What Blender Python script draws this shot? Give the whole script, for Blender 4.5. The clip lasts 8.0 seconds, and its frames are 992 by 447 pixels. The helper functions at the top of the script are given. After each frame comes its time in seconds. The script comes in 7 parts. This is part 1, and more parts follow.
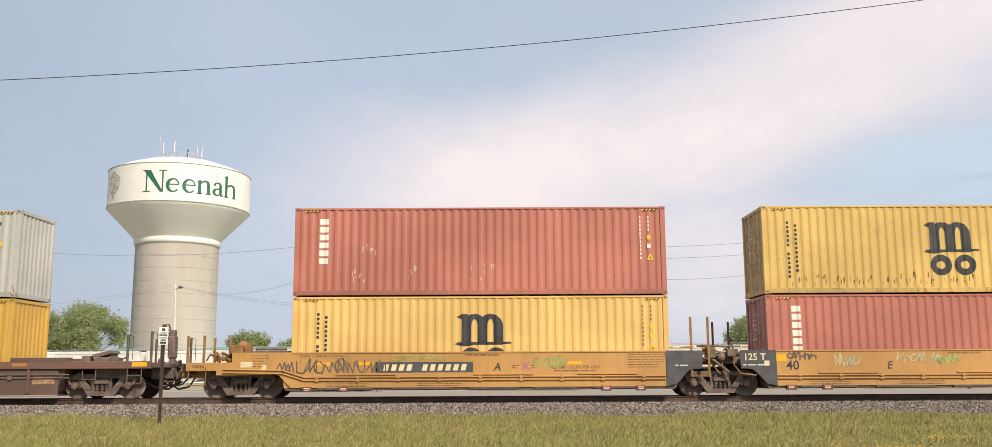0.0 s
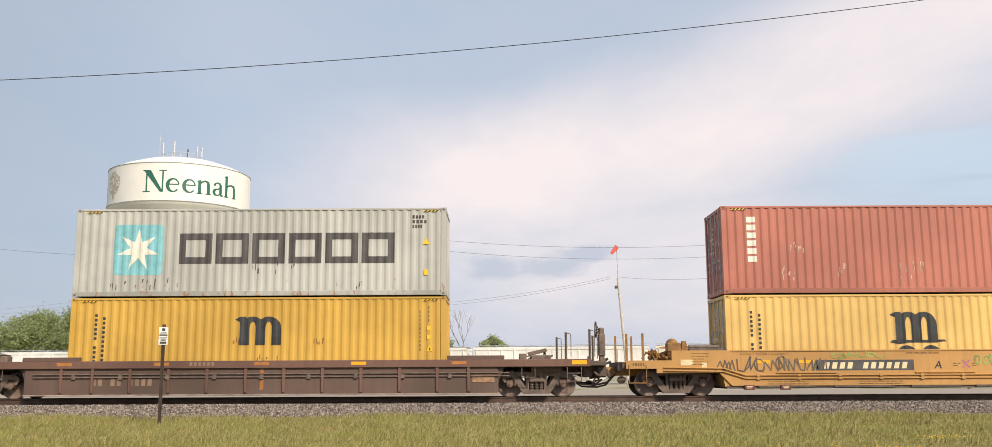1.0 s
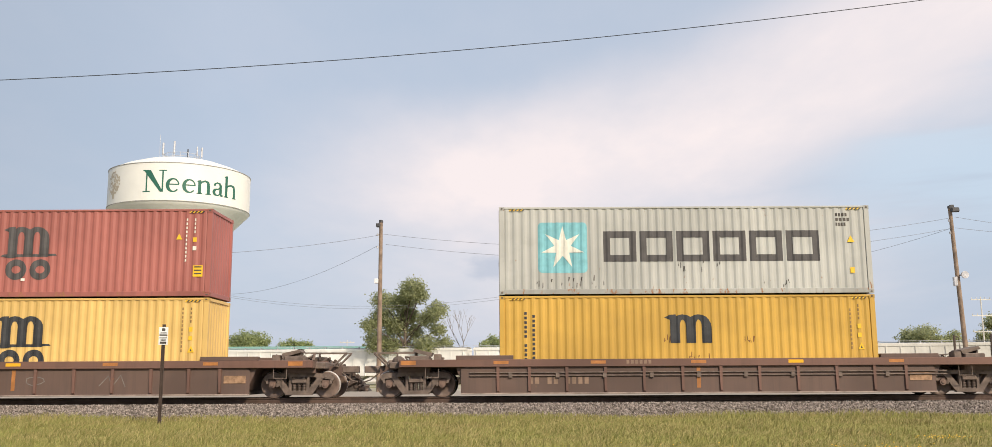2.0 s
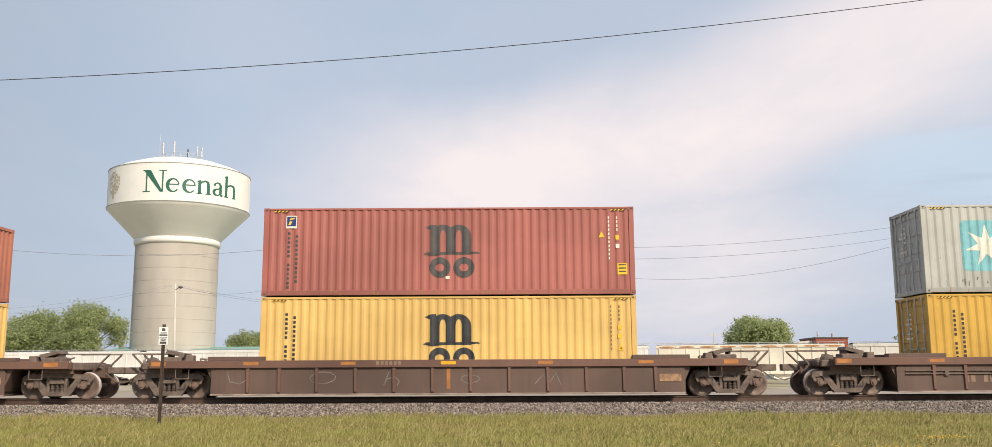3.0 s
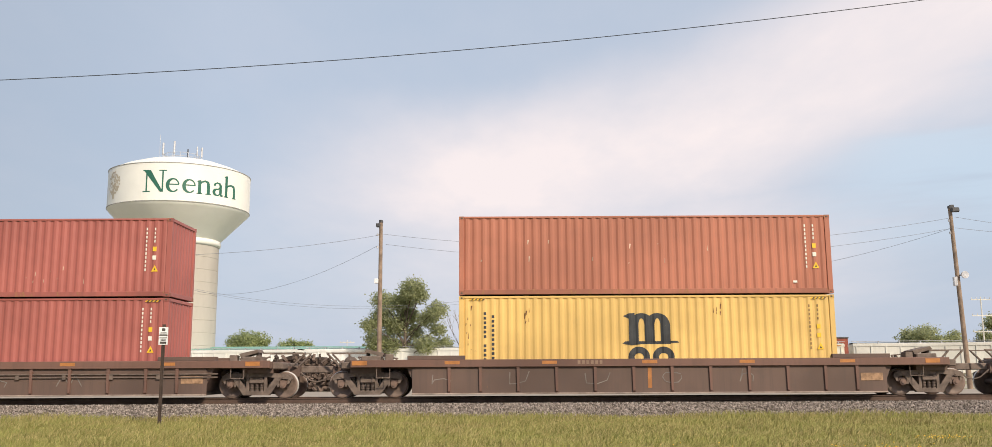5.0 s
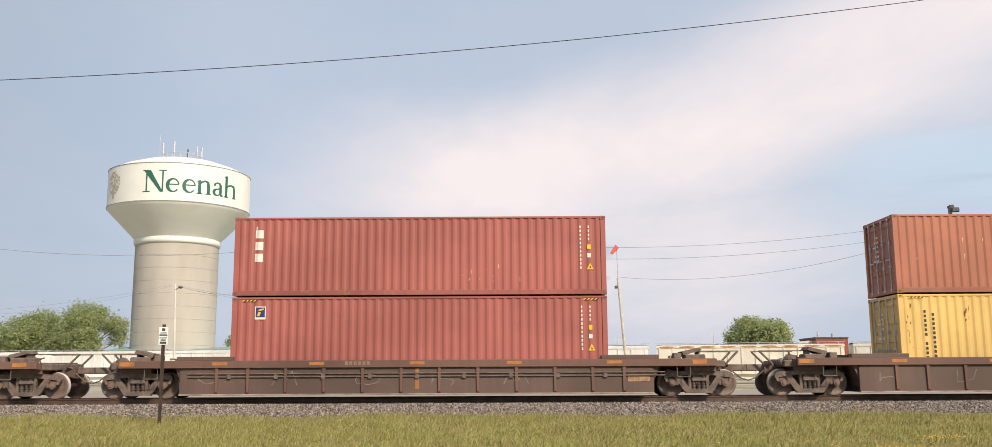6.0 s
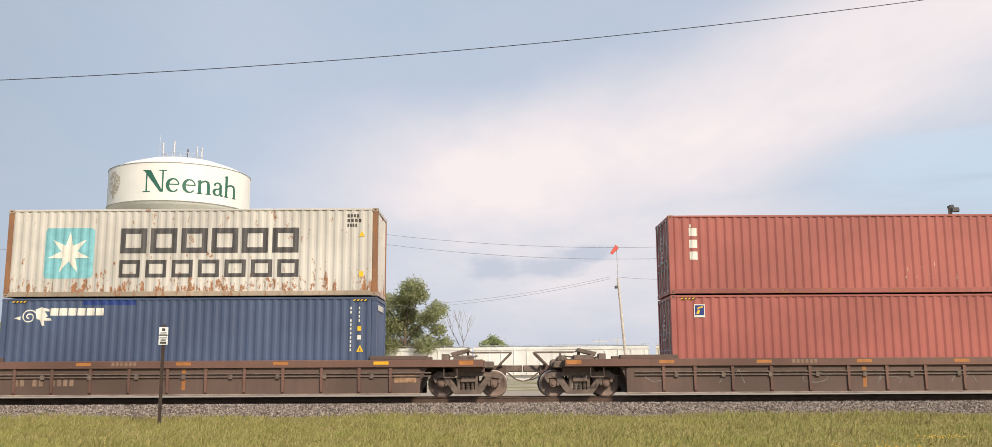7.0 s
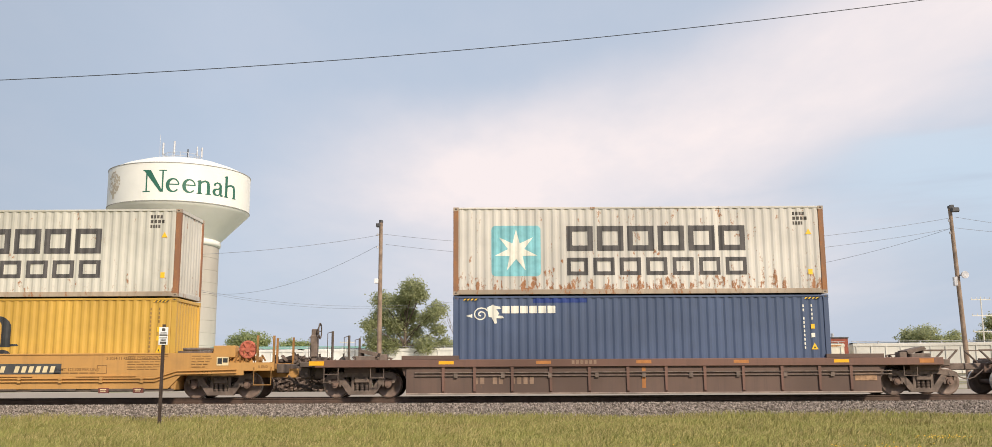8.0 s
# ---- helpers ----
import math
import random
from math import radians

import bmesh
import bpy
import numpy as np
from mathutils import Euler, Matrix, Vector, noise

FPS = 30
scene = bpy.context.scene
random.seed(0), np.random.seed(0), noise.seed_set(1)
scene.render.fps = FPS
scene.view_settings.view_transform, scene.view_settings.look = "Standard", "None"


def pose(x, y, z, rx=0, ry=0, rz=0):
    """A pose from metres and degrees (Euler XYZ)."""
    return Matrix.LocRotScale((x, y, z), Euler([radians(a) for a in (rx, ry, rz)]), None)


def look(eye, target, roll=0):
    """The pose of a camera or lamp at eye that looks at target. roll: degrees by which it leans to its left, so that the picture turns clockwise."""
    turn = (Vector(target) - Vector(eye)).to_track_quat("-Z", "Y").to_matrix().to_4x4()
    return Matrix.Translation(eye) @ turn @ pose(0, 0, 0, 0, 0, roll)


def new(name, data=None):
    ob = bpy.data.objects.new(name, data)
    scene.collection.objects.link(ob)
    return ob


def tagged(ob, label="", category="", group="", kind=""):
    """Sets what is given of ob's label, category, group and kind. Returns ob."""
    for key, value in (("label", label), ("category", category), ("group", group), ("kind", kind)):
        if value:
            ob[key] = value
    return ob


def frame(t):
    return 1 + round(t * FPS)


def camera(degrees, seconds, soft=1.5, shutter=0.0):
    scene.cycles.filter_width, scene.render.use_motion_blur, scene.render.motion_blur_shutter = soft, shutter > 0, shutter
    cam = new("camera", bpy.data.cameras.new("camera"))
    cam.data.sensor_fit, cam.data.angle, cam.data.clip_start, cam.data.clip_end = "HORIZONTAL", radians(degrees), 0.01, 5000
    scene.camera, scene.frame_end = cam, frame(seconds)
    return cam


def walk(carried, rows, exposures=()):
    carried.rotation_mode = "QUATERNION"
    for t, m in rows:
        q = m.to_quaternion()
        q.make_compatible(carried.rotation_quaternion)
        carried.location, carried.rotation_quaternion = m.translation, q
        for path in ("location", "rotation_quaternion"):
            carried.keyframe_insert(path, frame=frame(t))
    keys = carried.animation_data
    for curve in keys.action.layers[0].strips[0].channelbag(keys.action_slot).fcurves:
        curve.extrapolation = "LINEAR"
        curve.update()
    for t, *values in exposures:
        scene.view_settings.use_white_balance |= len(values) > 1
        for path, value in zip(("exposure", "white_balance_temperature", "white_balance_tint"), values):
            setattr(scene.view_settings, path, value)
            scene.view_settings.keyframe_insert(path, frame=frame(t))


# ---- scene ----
cam = camera(56.0, 8.0, soft=0.55)
EYE = pose(0, 0, 1.5, 90 + 9.18, 0.28, 0.15)
walk(cam, [(0.0, EYE), (8.0, EYE)])

# ---- light ----
SUN_AZ, SUN_EL = 147.0, 38.0      # degrees clockwise from +y (ahead), and above the horizon
sun_way = Vector((math.sin(radians(SUN_AZ)) * math.cos(radians(SUN_EL)), math.cos(radians(SUN_AZ)) * math.cos(radians(SUN_EL)), math.sin(radians(SUN_EL))))
sun = new("sun", bpy.data.lights.new("sun", "SUN"))
sun.data.energy, sun.data.angle, sun.data.color = 3.35, radians(4.0), (1.0, 0.87, 0.69)
sun.matrix_world = look(sun_way * 50, (0, 0, 0))


def build_world():
    world = bpy.data.worlds.new("world")
    scene.world = world
    world.use_nodes = True
    nt = world.node_tree
    nt.nodes.clear()
    N, Lk = nt.nodes.new, nt.links.new
    out, bg = N("ShaderNodeOutputWorld"), N("ShaderNodeBackground")
    sky = N("ShaderNodeTexSky")
    sky.sky_type, sky.sun_disc = "NISHITA", False
    sky.sun_elevation, sky.sun_rotation = radians(SUN_EL), radians(SUN_AZ)
    sky.air_density, sky.dust_density, sky.ozone_density = 1.0, 2.0, 1.5
    tc, sep = N("ShaderNodeTexCoord"), N("ShaderNodeSeparateXYZ")
    Lk(tc.outputs["Generated"], sep.inputs[0])

    def m(op, a, b=None, c=None):
        n = N("ShaderNodeMath")
        n.operation = op
        for i, v in enumerate((a, b, c)):
            if v is None:
                continue
            if isinstance(v, (int, float)):
                n.inputs[i].default_value = v
            else:
                Lk(v, n.inputs[i])
        return n.outputs[0]

    def ramp(v, lo, hi):
        n = N("ShaderNodeMapRange")
        n.interpolation_type = "SMOOTHSTEP"
        Lk(v, n.inputs[0])
        n.inputs[1].default_value, n.inputs[2].default_value = lo, hi
        return n.outputs[0]

    def mix(f, a, b):
        n = N("ShaderNodeMix")
        n.data_type = "RGBA"
        for i, v in ((0, f), (6, a), (7, b)):
            if isinstance(v, tuple):
                n.inputs[i].default_value = (*v, 1)
            elif isinstance(v, float):
                n.inputs[i].default_value = v
            else:
                Lk(v, n.inputs[i])
        return n.outputs[2]

    def fbm(vec, scale, detail=5.0, rough=0.55):
        n = N("ShaderNodeTexNoise")
        n.inputs["Scale"].default_value, n.inputs["Detail"].default_value, n.inputs["Roughness"].default_value = scale, detail, rough
        Lk(vec, n.inputs["Vector"])
        return n.outputs[0]

    # cloud deck: directions projected on a plane overhead
    zz = m("ADD", m("MAXIMUM", sep.outputs[2], 0.0), 0.12)
    u, v = m("DIVIDE", sep.outputs[0], zz), m("DIVIDE", sep.outputs[1], zz)
    cx = N("ShaderNodeCombineXYZ")
    Lk(u, cx.inputs[0]), Lk(m("MULTIPLY", v, 0.55), cx.inputs[1])
    # a long bright band that climbs to the right, with soft wisps along it
    az = m("DIVIDE", sep.outputs[0], m("MAXIMUM", m("ABSOLUTE", sep.outputs[1]), 0.05))
    az = m("MAXIMUM", m("MINIMUM", az, 1.2), -1.2)
    warp = m("MULTIPLY_ADD", fbm(cx.outputs[0], 0.8, 5.0), 0.12, -0.06)
    crest = m("MULTIPLY_ADD", az, m("MULTIPLY_ADD", az, 0.26, 0.12), 0.203)
    h = m("ADD", m("SUBTRACT", sep.outputs[2], crest), warp)
    band = m("MULTIPLY", m("SUBTRACT", 1.0, ramp(m("DIVIDE", m("ABSOLUTE", h), m("MULTIPLY_ADD", m("MAXIMUM", az, 0.0), 0.9, 1.0)), 0.01, 0.115)), ramp(az, -0.34, 0.0))
    px, pz = m("DIVIDE", m("SUBTRACT", az, 0.13), 0.38), m("DIVIDE", m("SUBTRACT", sep.outputs[2], 0.135), 0.15)
    veil = ramp(m("SQRT", m("ADD", m("MULTIPLY", px, px), m("MULTIPLY", pz, pz))), 1.15, 0.1)
    band = m("MAXIMUM", m("MAXIMUM", band, m("MULTIPLY", veil, 0.67)), ramp(az, 0.62, 1.1))
    wisp = ramp(fbm(cx.outputs[0], 1.1, 6.0, 0.6), 0.30, 0.75)
    # a bluer gap under the band, crossed by thin flat streaks
    streaks = N("ShaderNodeMapping")
    streaks.inputs["Scale"].default_value, streaks.inputs["Rotation"].default_value = (2.2, 2.2, 26.0), (0.0, radians(4.0), 0.0)
    Lk(tc.outputs["Generated"], streaks.inputs[0])
    thin_cloud = ramp(fbm(streaks.outputs[0], 1.0, 5.0, 0.55), 0.42, 0.66)
    gap = m("MULTIPLY", m("MULTIPLY", ramp(az, 0.27, 0.46), ramp(h, -0.03, -0.085)), ramp(sep.outputs[2], 0.09, 0.17))
    gap = m("MULTIPLY", gap, m("MULTIPLY_ADD", thin_cloud, -0.8, 1.0))
    cover = m("MULTIPLY", m("MINIMUM", m("ADD", m("MULTIPLY", band, m("MULTIPLY_ADD", wisp, 0.40, 0.74)), m("MULTIPLY", wisp, 0.14)), 1.0), ramp(sep.outputs[2], -0.10, 0.05))
    cover = m("MULTIPLY", cover, m("MULTIPLY_ADD", gap, -0.70, 1.0))
    haze = ramp(sep.outputs[2], 0.16, -0.02)
    skyc = N("ShaderNodeVectorMath")
    skyc.operation = "SCALE"
    skyc.inputs[3].default_value = 0.085
    Lk(sky.outputs[0], skyc.inputs[0])
    thin = mix(0.84, skyc.outputs[0], (0.41, 0.475, 0.575))
    c1 = mix(m("MULTIPLY", haze, 0.75), thin, (0.41, 0.46, 0.56))
    c1 = mix(m("MULTIPLY", gap, 0.7), c1, (0.47, 0.57, 0.67))
    c2 = mix(cover, c1, (0.735, 0.662, 0.662))
    # a few small grey puffs low down
    sm = N("ShaderNodeMapping")
    sm.inputs["Scale"].default_value = (30.0, 1.0, 60.0)
    Lk(tc.outputs["Generated"], sm.inputs[0])
    ragged = m("MULTIPLY_ADD", fbm(sm.outputs[0], 1.0, 4.0), 1.6, -0.8)
    puff = None
    for ca, ce, ra, re in ((-0.004, 0.112, 0.030, 0.014), (0.060, 0.113, 0.045, 0.014), (0.094, 0.126, 0.032, 0.012)):
        da, de = m("DIVIDE", m("SUBTRACT", az, ca), ra), m("DIVIDE", m("SUBTRACT", sep.outputs[2], ce), re)
        one = ramp(m("ADD", m("SQRT", m("ADD", m("MULTIPLY", da, da), m("MULTIPLY", de, de))), ragged), 1.25, 0.35)
        puff = one if puff is None else m("MAXIMUM", puff, one)
    c3 = mix(m("MULTIPLY", puff, 0.85), c2, (0.42, 0.455, 0.535))
    # added dimming of the far-left sky, mostly unseen, to deepen shade on -x ends
    shade = N("ShaderNodeVectorMath")
    shade.operation = "SCALE"
    Lk(c3, shade.inputs[0])
    side = N("ShaderNodeMapRange")
    Lk(sep.outputs[0], side.inputs[0])
    for k, val in zip((1, 2, 3, 4), (-1.0, -0.28, 0.60, 1.0)):
        side.inputs[k].default_value = val
    Lk(side.outputs[0], shade.inputs[3])
    c3 = shade.outputs[0]
    Lk(c3, bg.inputs[0])
    bg.inputs[1].default_value = 1.0
    Lk(bg.outputs[0], out.inputs[0])


build_world()
scene.view_settings.exposure = 0.38

# ---- the train's way: seconds and metres rolled ----
ROLLED = [(0.0, 0.0), (0.5, 7.05), (1.0, 14.04), (1.5, 21.19), (1.7, 24.0), (2.25, 31.5), (2.8, 39.05), (3.0, 41.87), (3.5, 48.93), (4.0, 56.02),
          (4.5, 63.10), (4.7, 65.92), (5.25, 73.66), (5.8, 81.42), (6.0, 84.26), (6.5, 91.40), (7.0, 98.52), (7.5, 105.63), (7.6, 107.06), (7.8, 110.38), (8.0, 113.20)]
RAIL, TRACK_Y = 0.77, 31.57       # height of the rail's top, and the track's middle line


# ---- helpers for meshes ----
def part(name, bm, material, parent=None, label="", smooth=False):
    me = bpy.data.meshes.new(name)
    bm.to_mesh(me)
    bm.free()
    return mesh_part(name, me, material, parent, label, smooth)


def mesh_part(name, me, material, parent=None, label="", smooth=False):
    for mt in (material if isinstance(material, (list, tuple)) else [material]):
        if mt is not None:
            me.materials.append(mt)
    if smooth:
        me.polygons.foreach_set("use_smooth", [True] * len(me.polygons))
    ob = new(name, me)
    if parent is not None:
        ob.parent = parent
    if label:
        ob["label"] = label
    return ob


def box(bm, x0, x1, y0, y1, z0, z1, bev=0.0):
    g = bmesh.ops.create_cube(bm, size=1.0)
    m = Matrix.Translation(((x0 + x1) / 2, (y0 + y1) / 2, (z0 + z1) / 2)) @ Matrix.Diagonal((x1 - x0, y1 - y0, z1 - z0, 1))
    bmesh.ops.transform(bm, matrix=m, verts=g["verts"])
    if bev:
        es = list({e for v in g["verts"] for e in v.link_edges})
        bmesh.ops.bevel(bm, geom=es, offset=bev, segments=1, affect="EDGES")


def prism(bm, pts, y0, y1):
    """A solid with the outline pts (x, z), between y0 and y1."""
    a = [bm.verts.new((x, y0, z)) for x, z in pts]
    b = [bm.verts.new((x, y1, z)) for x, z in pts]
    fs = [bm.faces.new(a), bm.faces.new(b[::-1])]
    for i in range(len(pts)):
        j = (i + 1) % len(pts)
        fs.append(bm.faces.new((a[j], a[i], b[i], b[j])))
    bmesh.ops.recalc_face_normals(bm, faces=fs)


def rod(bm, p, q, r, n=8, r2=None):
    p, q = Vector(p), Vector(q)
    d = q - p
    m = Matrix.Translation((p + q) / 2) @ d.to_track_quat("Z", "Y").to_matrix().to_4x4()
    bmesh.ops.create_cone(bm, cap_ends=True, segments=n, radius1=r, radius2=r if r2 is None else r2, depth=d.length, matrix=m)


def ball(bm, c, r, sc=(1, 1, 1), u=12, v=8):
    bmesh.ops.create_uvsphere(bm, u_segments=u, v_segments=v, radius=r, matrix=Matrix.Translation(c) @ Matrix.Diagonal((*sc, 1)))


def lathe(bm, prof, n=48, c=(0, 0)):
    """A body turned round z; prof: (radius, z)."""
    rings = []
    for r, z in prof:
        rings.append([bm.verts.new((c[0] + r * math.cos(2 * math.pi * i / n), c[1] + r * math.sin(2 * math.pi * i / n), z)) for i in range(n)])
    for a, b in zip(rings, rings[1:]):
        for i in range(n):
            j = (i + 1) % n
            bm.faces.new((a[i], a[j], b[j], b[i]))
    return rings


def from_arrays(name, verts, faces):
    me = bpy.data.meshes.new(name)
    me.from_pydata(np.asarray(verts).tolist() if not isinstance(verts, list) else verts, [], faces if isinstance(faces, list) else faces.tolist())
    me.update()
    return me


# ---- materials ----
class Mat:
    """A small writer of node materials."""

    def __init__(self, name, rough=0.6, metal=0.0, spec=0.5):
        self.mat = bpy.data.materials.new(name)
        self.mat.use_nodes = True
        self.nt = self.mat.node_tree
        self.bsdf = self.nt.nodes["Principled BSDF"]
        self.bsdf.inputs["Roughness"].default_value = rough
        self.bsdf.inputs["Metallic"].default_value = metal
        self.bsdf.inputs["Specular IOR Level"].default_value = spec
        self.tc = self.nt.nodes.new("ShaderNodeTexCoord")

    def link(self, a, b):
        self.nt.links.new(a, b)

    def coords(self, scale=(1, 1, 1)):
        n = self.nt.nodes.new("ShaderNodeMapping")
        n.inputs["Scale"].default_value = scale
        self.link(self.tc.outputs["Object"], n.inputs[0])
        return n.outputs[0]

    def noise(self, scale, detail=4.0, rough=0.55, stretch=(1, 1, 1)):
        n = self.nt.nodes.new("ShaderNodeTexNoise")
        n.inputs["Scale"].default_value, n.inputs["Detail"].default_value, n.inputs["Roughness"].default_value = scale, detail, rough
        self.link(self.coords(stretch), n.inputs["Vector"])
        return n.outputs[0]

    def axis(self, i):
        n = self.nt.nodes.new("ShaderNodeSeparateXYZ")
        self.link(self.tc.outputs["Object"], n.inputs[0])
        return n.outputs[i]

    def ramp(self, v, lo, hi, a=0.0, b=1.0):
        n = self.nt.nodes.new("ShaderNodeMapRange")
        n.interpolation_type = "SMOOTHSTEP"
        self.link(v, n.inputs[0])
        for i, k in zip((1, 2, 3, 4), (lo, hi, a, b)):
            n.inputs[i].default_value = k
        return n.outputs[0]

    def math(self, op, a, b):
        n = self.nt.nodes.new("ShaderNodeMath")
        n.operation = op
        for i, v in enumerate((a, b)):
            if isinstance(v, (int, float)):
                n.inputs[i].default_value = v
            else:
                self.link(v, n.inputs[i])
        return n.outputs[0]

    def mix(self, f, a, b):
        n = self.nt.nodes.new("ShaderNodeMix")
        n.data_type = "RGBA"
        for i, v in ((0, f), (6, a), (7, b)):
            if isinstance(v, tuple):
                n.inputs[i].default_value = (*v, 1)
            elif isinstance(v, (int, float)):
                n.inputs[i].default_value = v
            else:
                self.link(v, n.inputs[i])
        return n.outputs[2]

    def color(self, v):
        if isinstance(v, tuple):
            self.bsdf.inputs["Base Color"].default_value = (*v, 1)
        else:
            self.link(v, self.bsdf.inputs["Base Color"])
        return self

    def bump(self, v, dist=0.01, strength=0.5):
        n = self.nt.nodes.new("ShaderNodeBump")
        n.inputs["Strength"].default_value, n.inputs["Distance"].default_value = strength, dist
        self.link(v, n.inputs["Height"])
        self.link(n.outputs[0], self.bsdf.inputs["Normal"])
        return self

    def rough(self, v):
        self.link(v, self.bsdf.inputs["Roughness"])
        return self

    def per_object(self):
        return self.nt.nodes.new("ShaderNodeObjectInfo").outputs["Random"]

    def per_island(self):
        return self.nt.nodes.new("ShaderNodeNewGeometry").outputs["Random Per Island"]


def tint(c, k):
    return tuple(min(1.0, v * k) for v in c)


RUST = (0.21, 0.10, 0.05)


WORN = {}


def paint(name, c, rough=0.5, rust=0.06, dirt=0.25, fade=0.12, low=0.0):
    """Weathered paint on steel. rust: share of rusted patches; low: more rust streaks towards the foot of a 2.9 m side."""
    m = Mat(name, rough)
    base = m.mix(m.ramp(m.noise(0.35, 3), 0.35, 0.7), tint(c, 1 - fade), tint(c, 1 + fade))
    streak = m.ramp(m.noise(1.0, 5, 0.6, (6.0, 6.0, 0.35)), 0.45, 0.75, 0.0, dirt)
    base = m.mix(streak, base, tuple(0.55 * v + 0.02 for v in c))
    grime = m.ramp(m.noise(2.2, 6, 0.65), 0.5, 0.8, 0.0, dirt)
    base = m.mix(grime, base, tuple(0.5 * v + 0.03 for v in c))
    spots = m.noise(5.5, 6, 0.7, (1.0, 1.0, 0.45))
    if low:
        foot = m.ramp(m.axis(2), 1.0, 0.1, 0.0, low)
        run = m.noise(1.0, 5, 0.65, (7.0, 7.0, 0.7))
        spots = m.math("ADD", spots, m.math("MULTIPLY", foot, run))
    r = m.ramp(spots, 0.72 - rust, 0.80 - rust)
    base = m.mix(r, base, m.mix(m.noise(14, 4), RUST, tint(RUST, 2.0)))
    m.color(base).rough(m.math("ADD", m.math("MULTIPLY", r, 0.25), rough))
    m.bump(m.noise(25, 4), 0.003, 0.3)
    return m.mat


def plain(name, c, rough=0.6, metal=0.0, var=0.25, scale=3.0, bump=0.002):
    m = Mat(name, rough, metal)
    m.color(m.mix(m.ramp(m.noise(scale, 6, 0.6), 0.3, 0.7), tint(c, 1 - var), tint(c, 1 + var)))
    m.bump(m.noise(scale * 8, 4), bump, 0.4)
    return m.mat


def worn(key):
    """The same paint where it is knocked and rusted: castings, sills and posts."""
    if key not in WORN:
        WORN[key] = paint(key + "_worn_edge", tint(BODY[key], 0.85), 0.6, 0.17, 0.45, 0.2)
    return WORN[key]


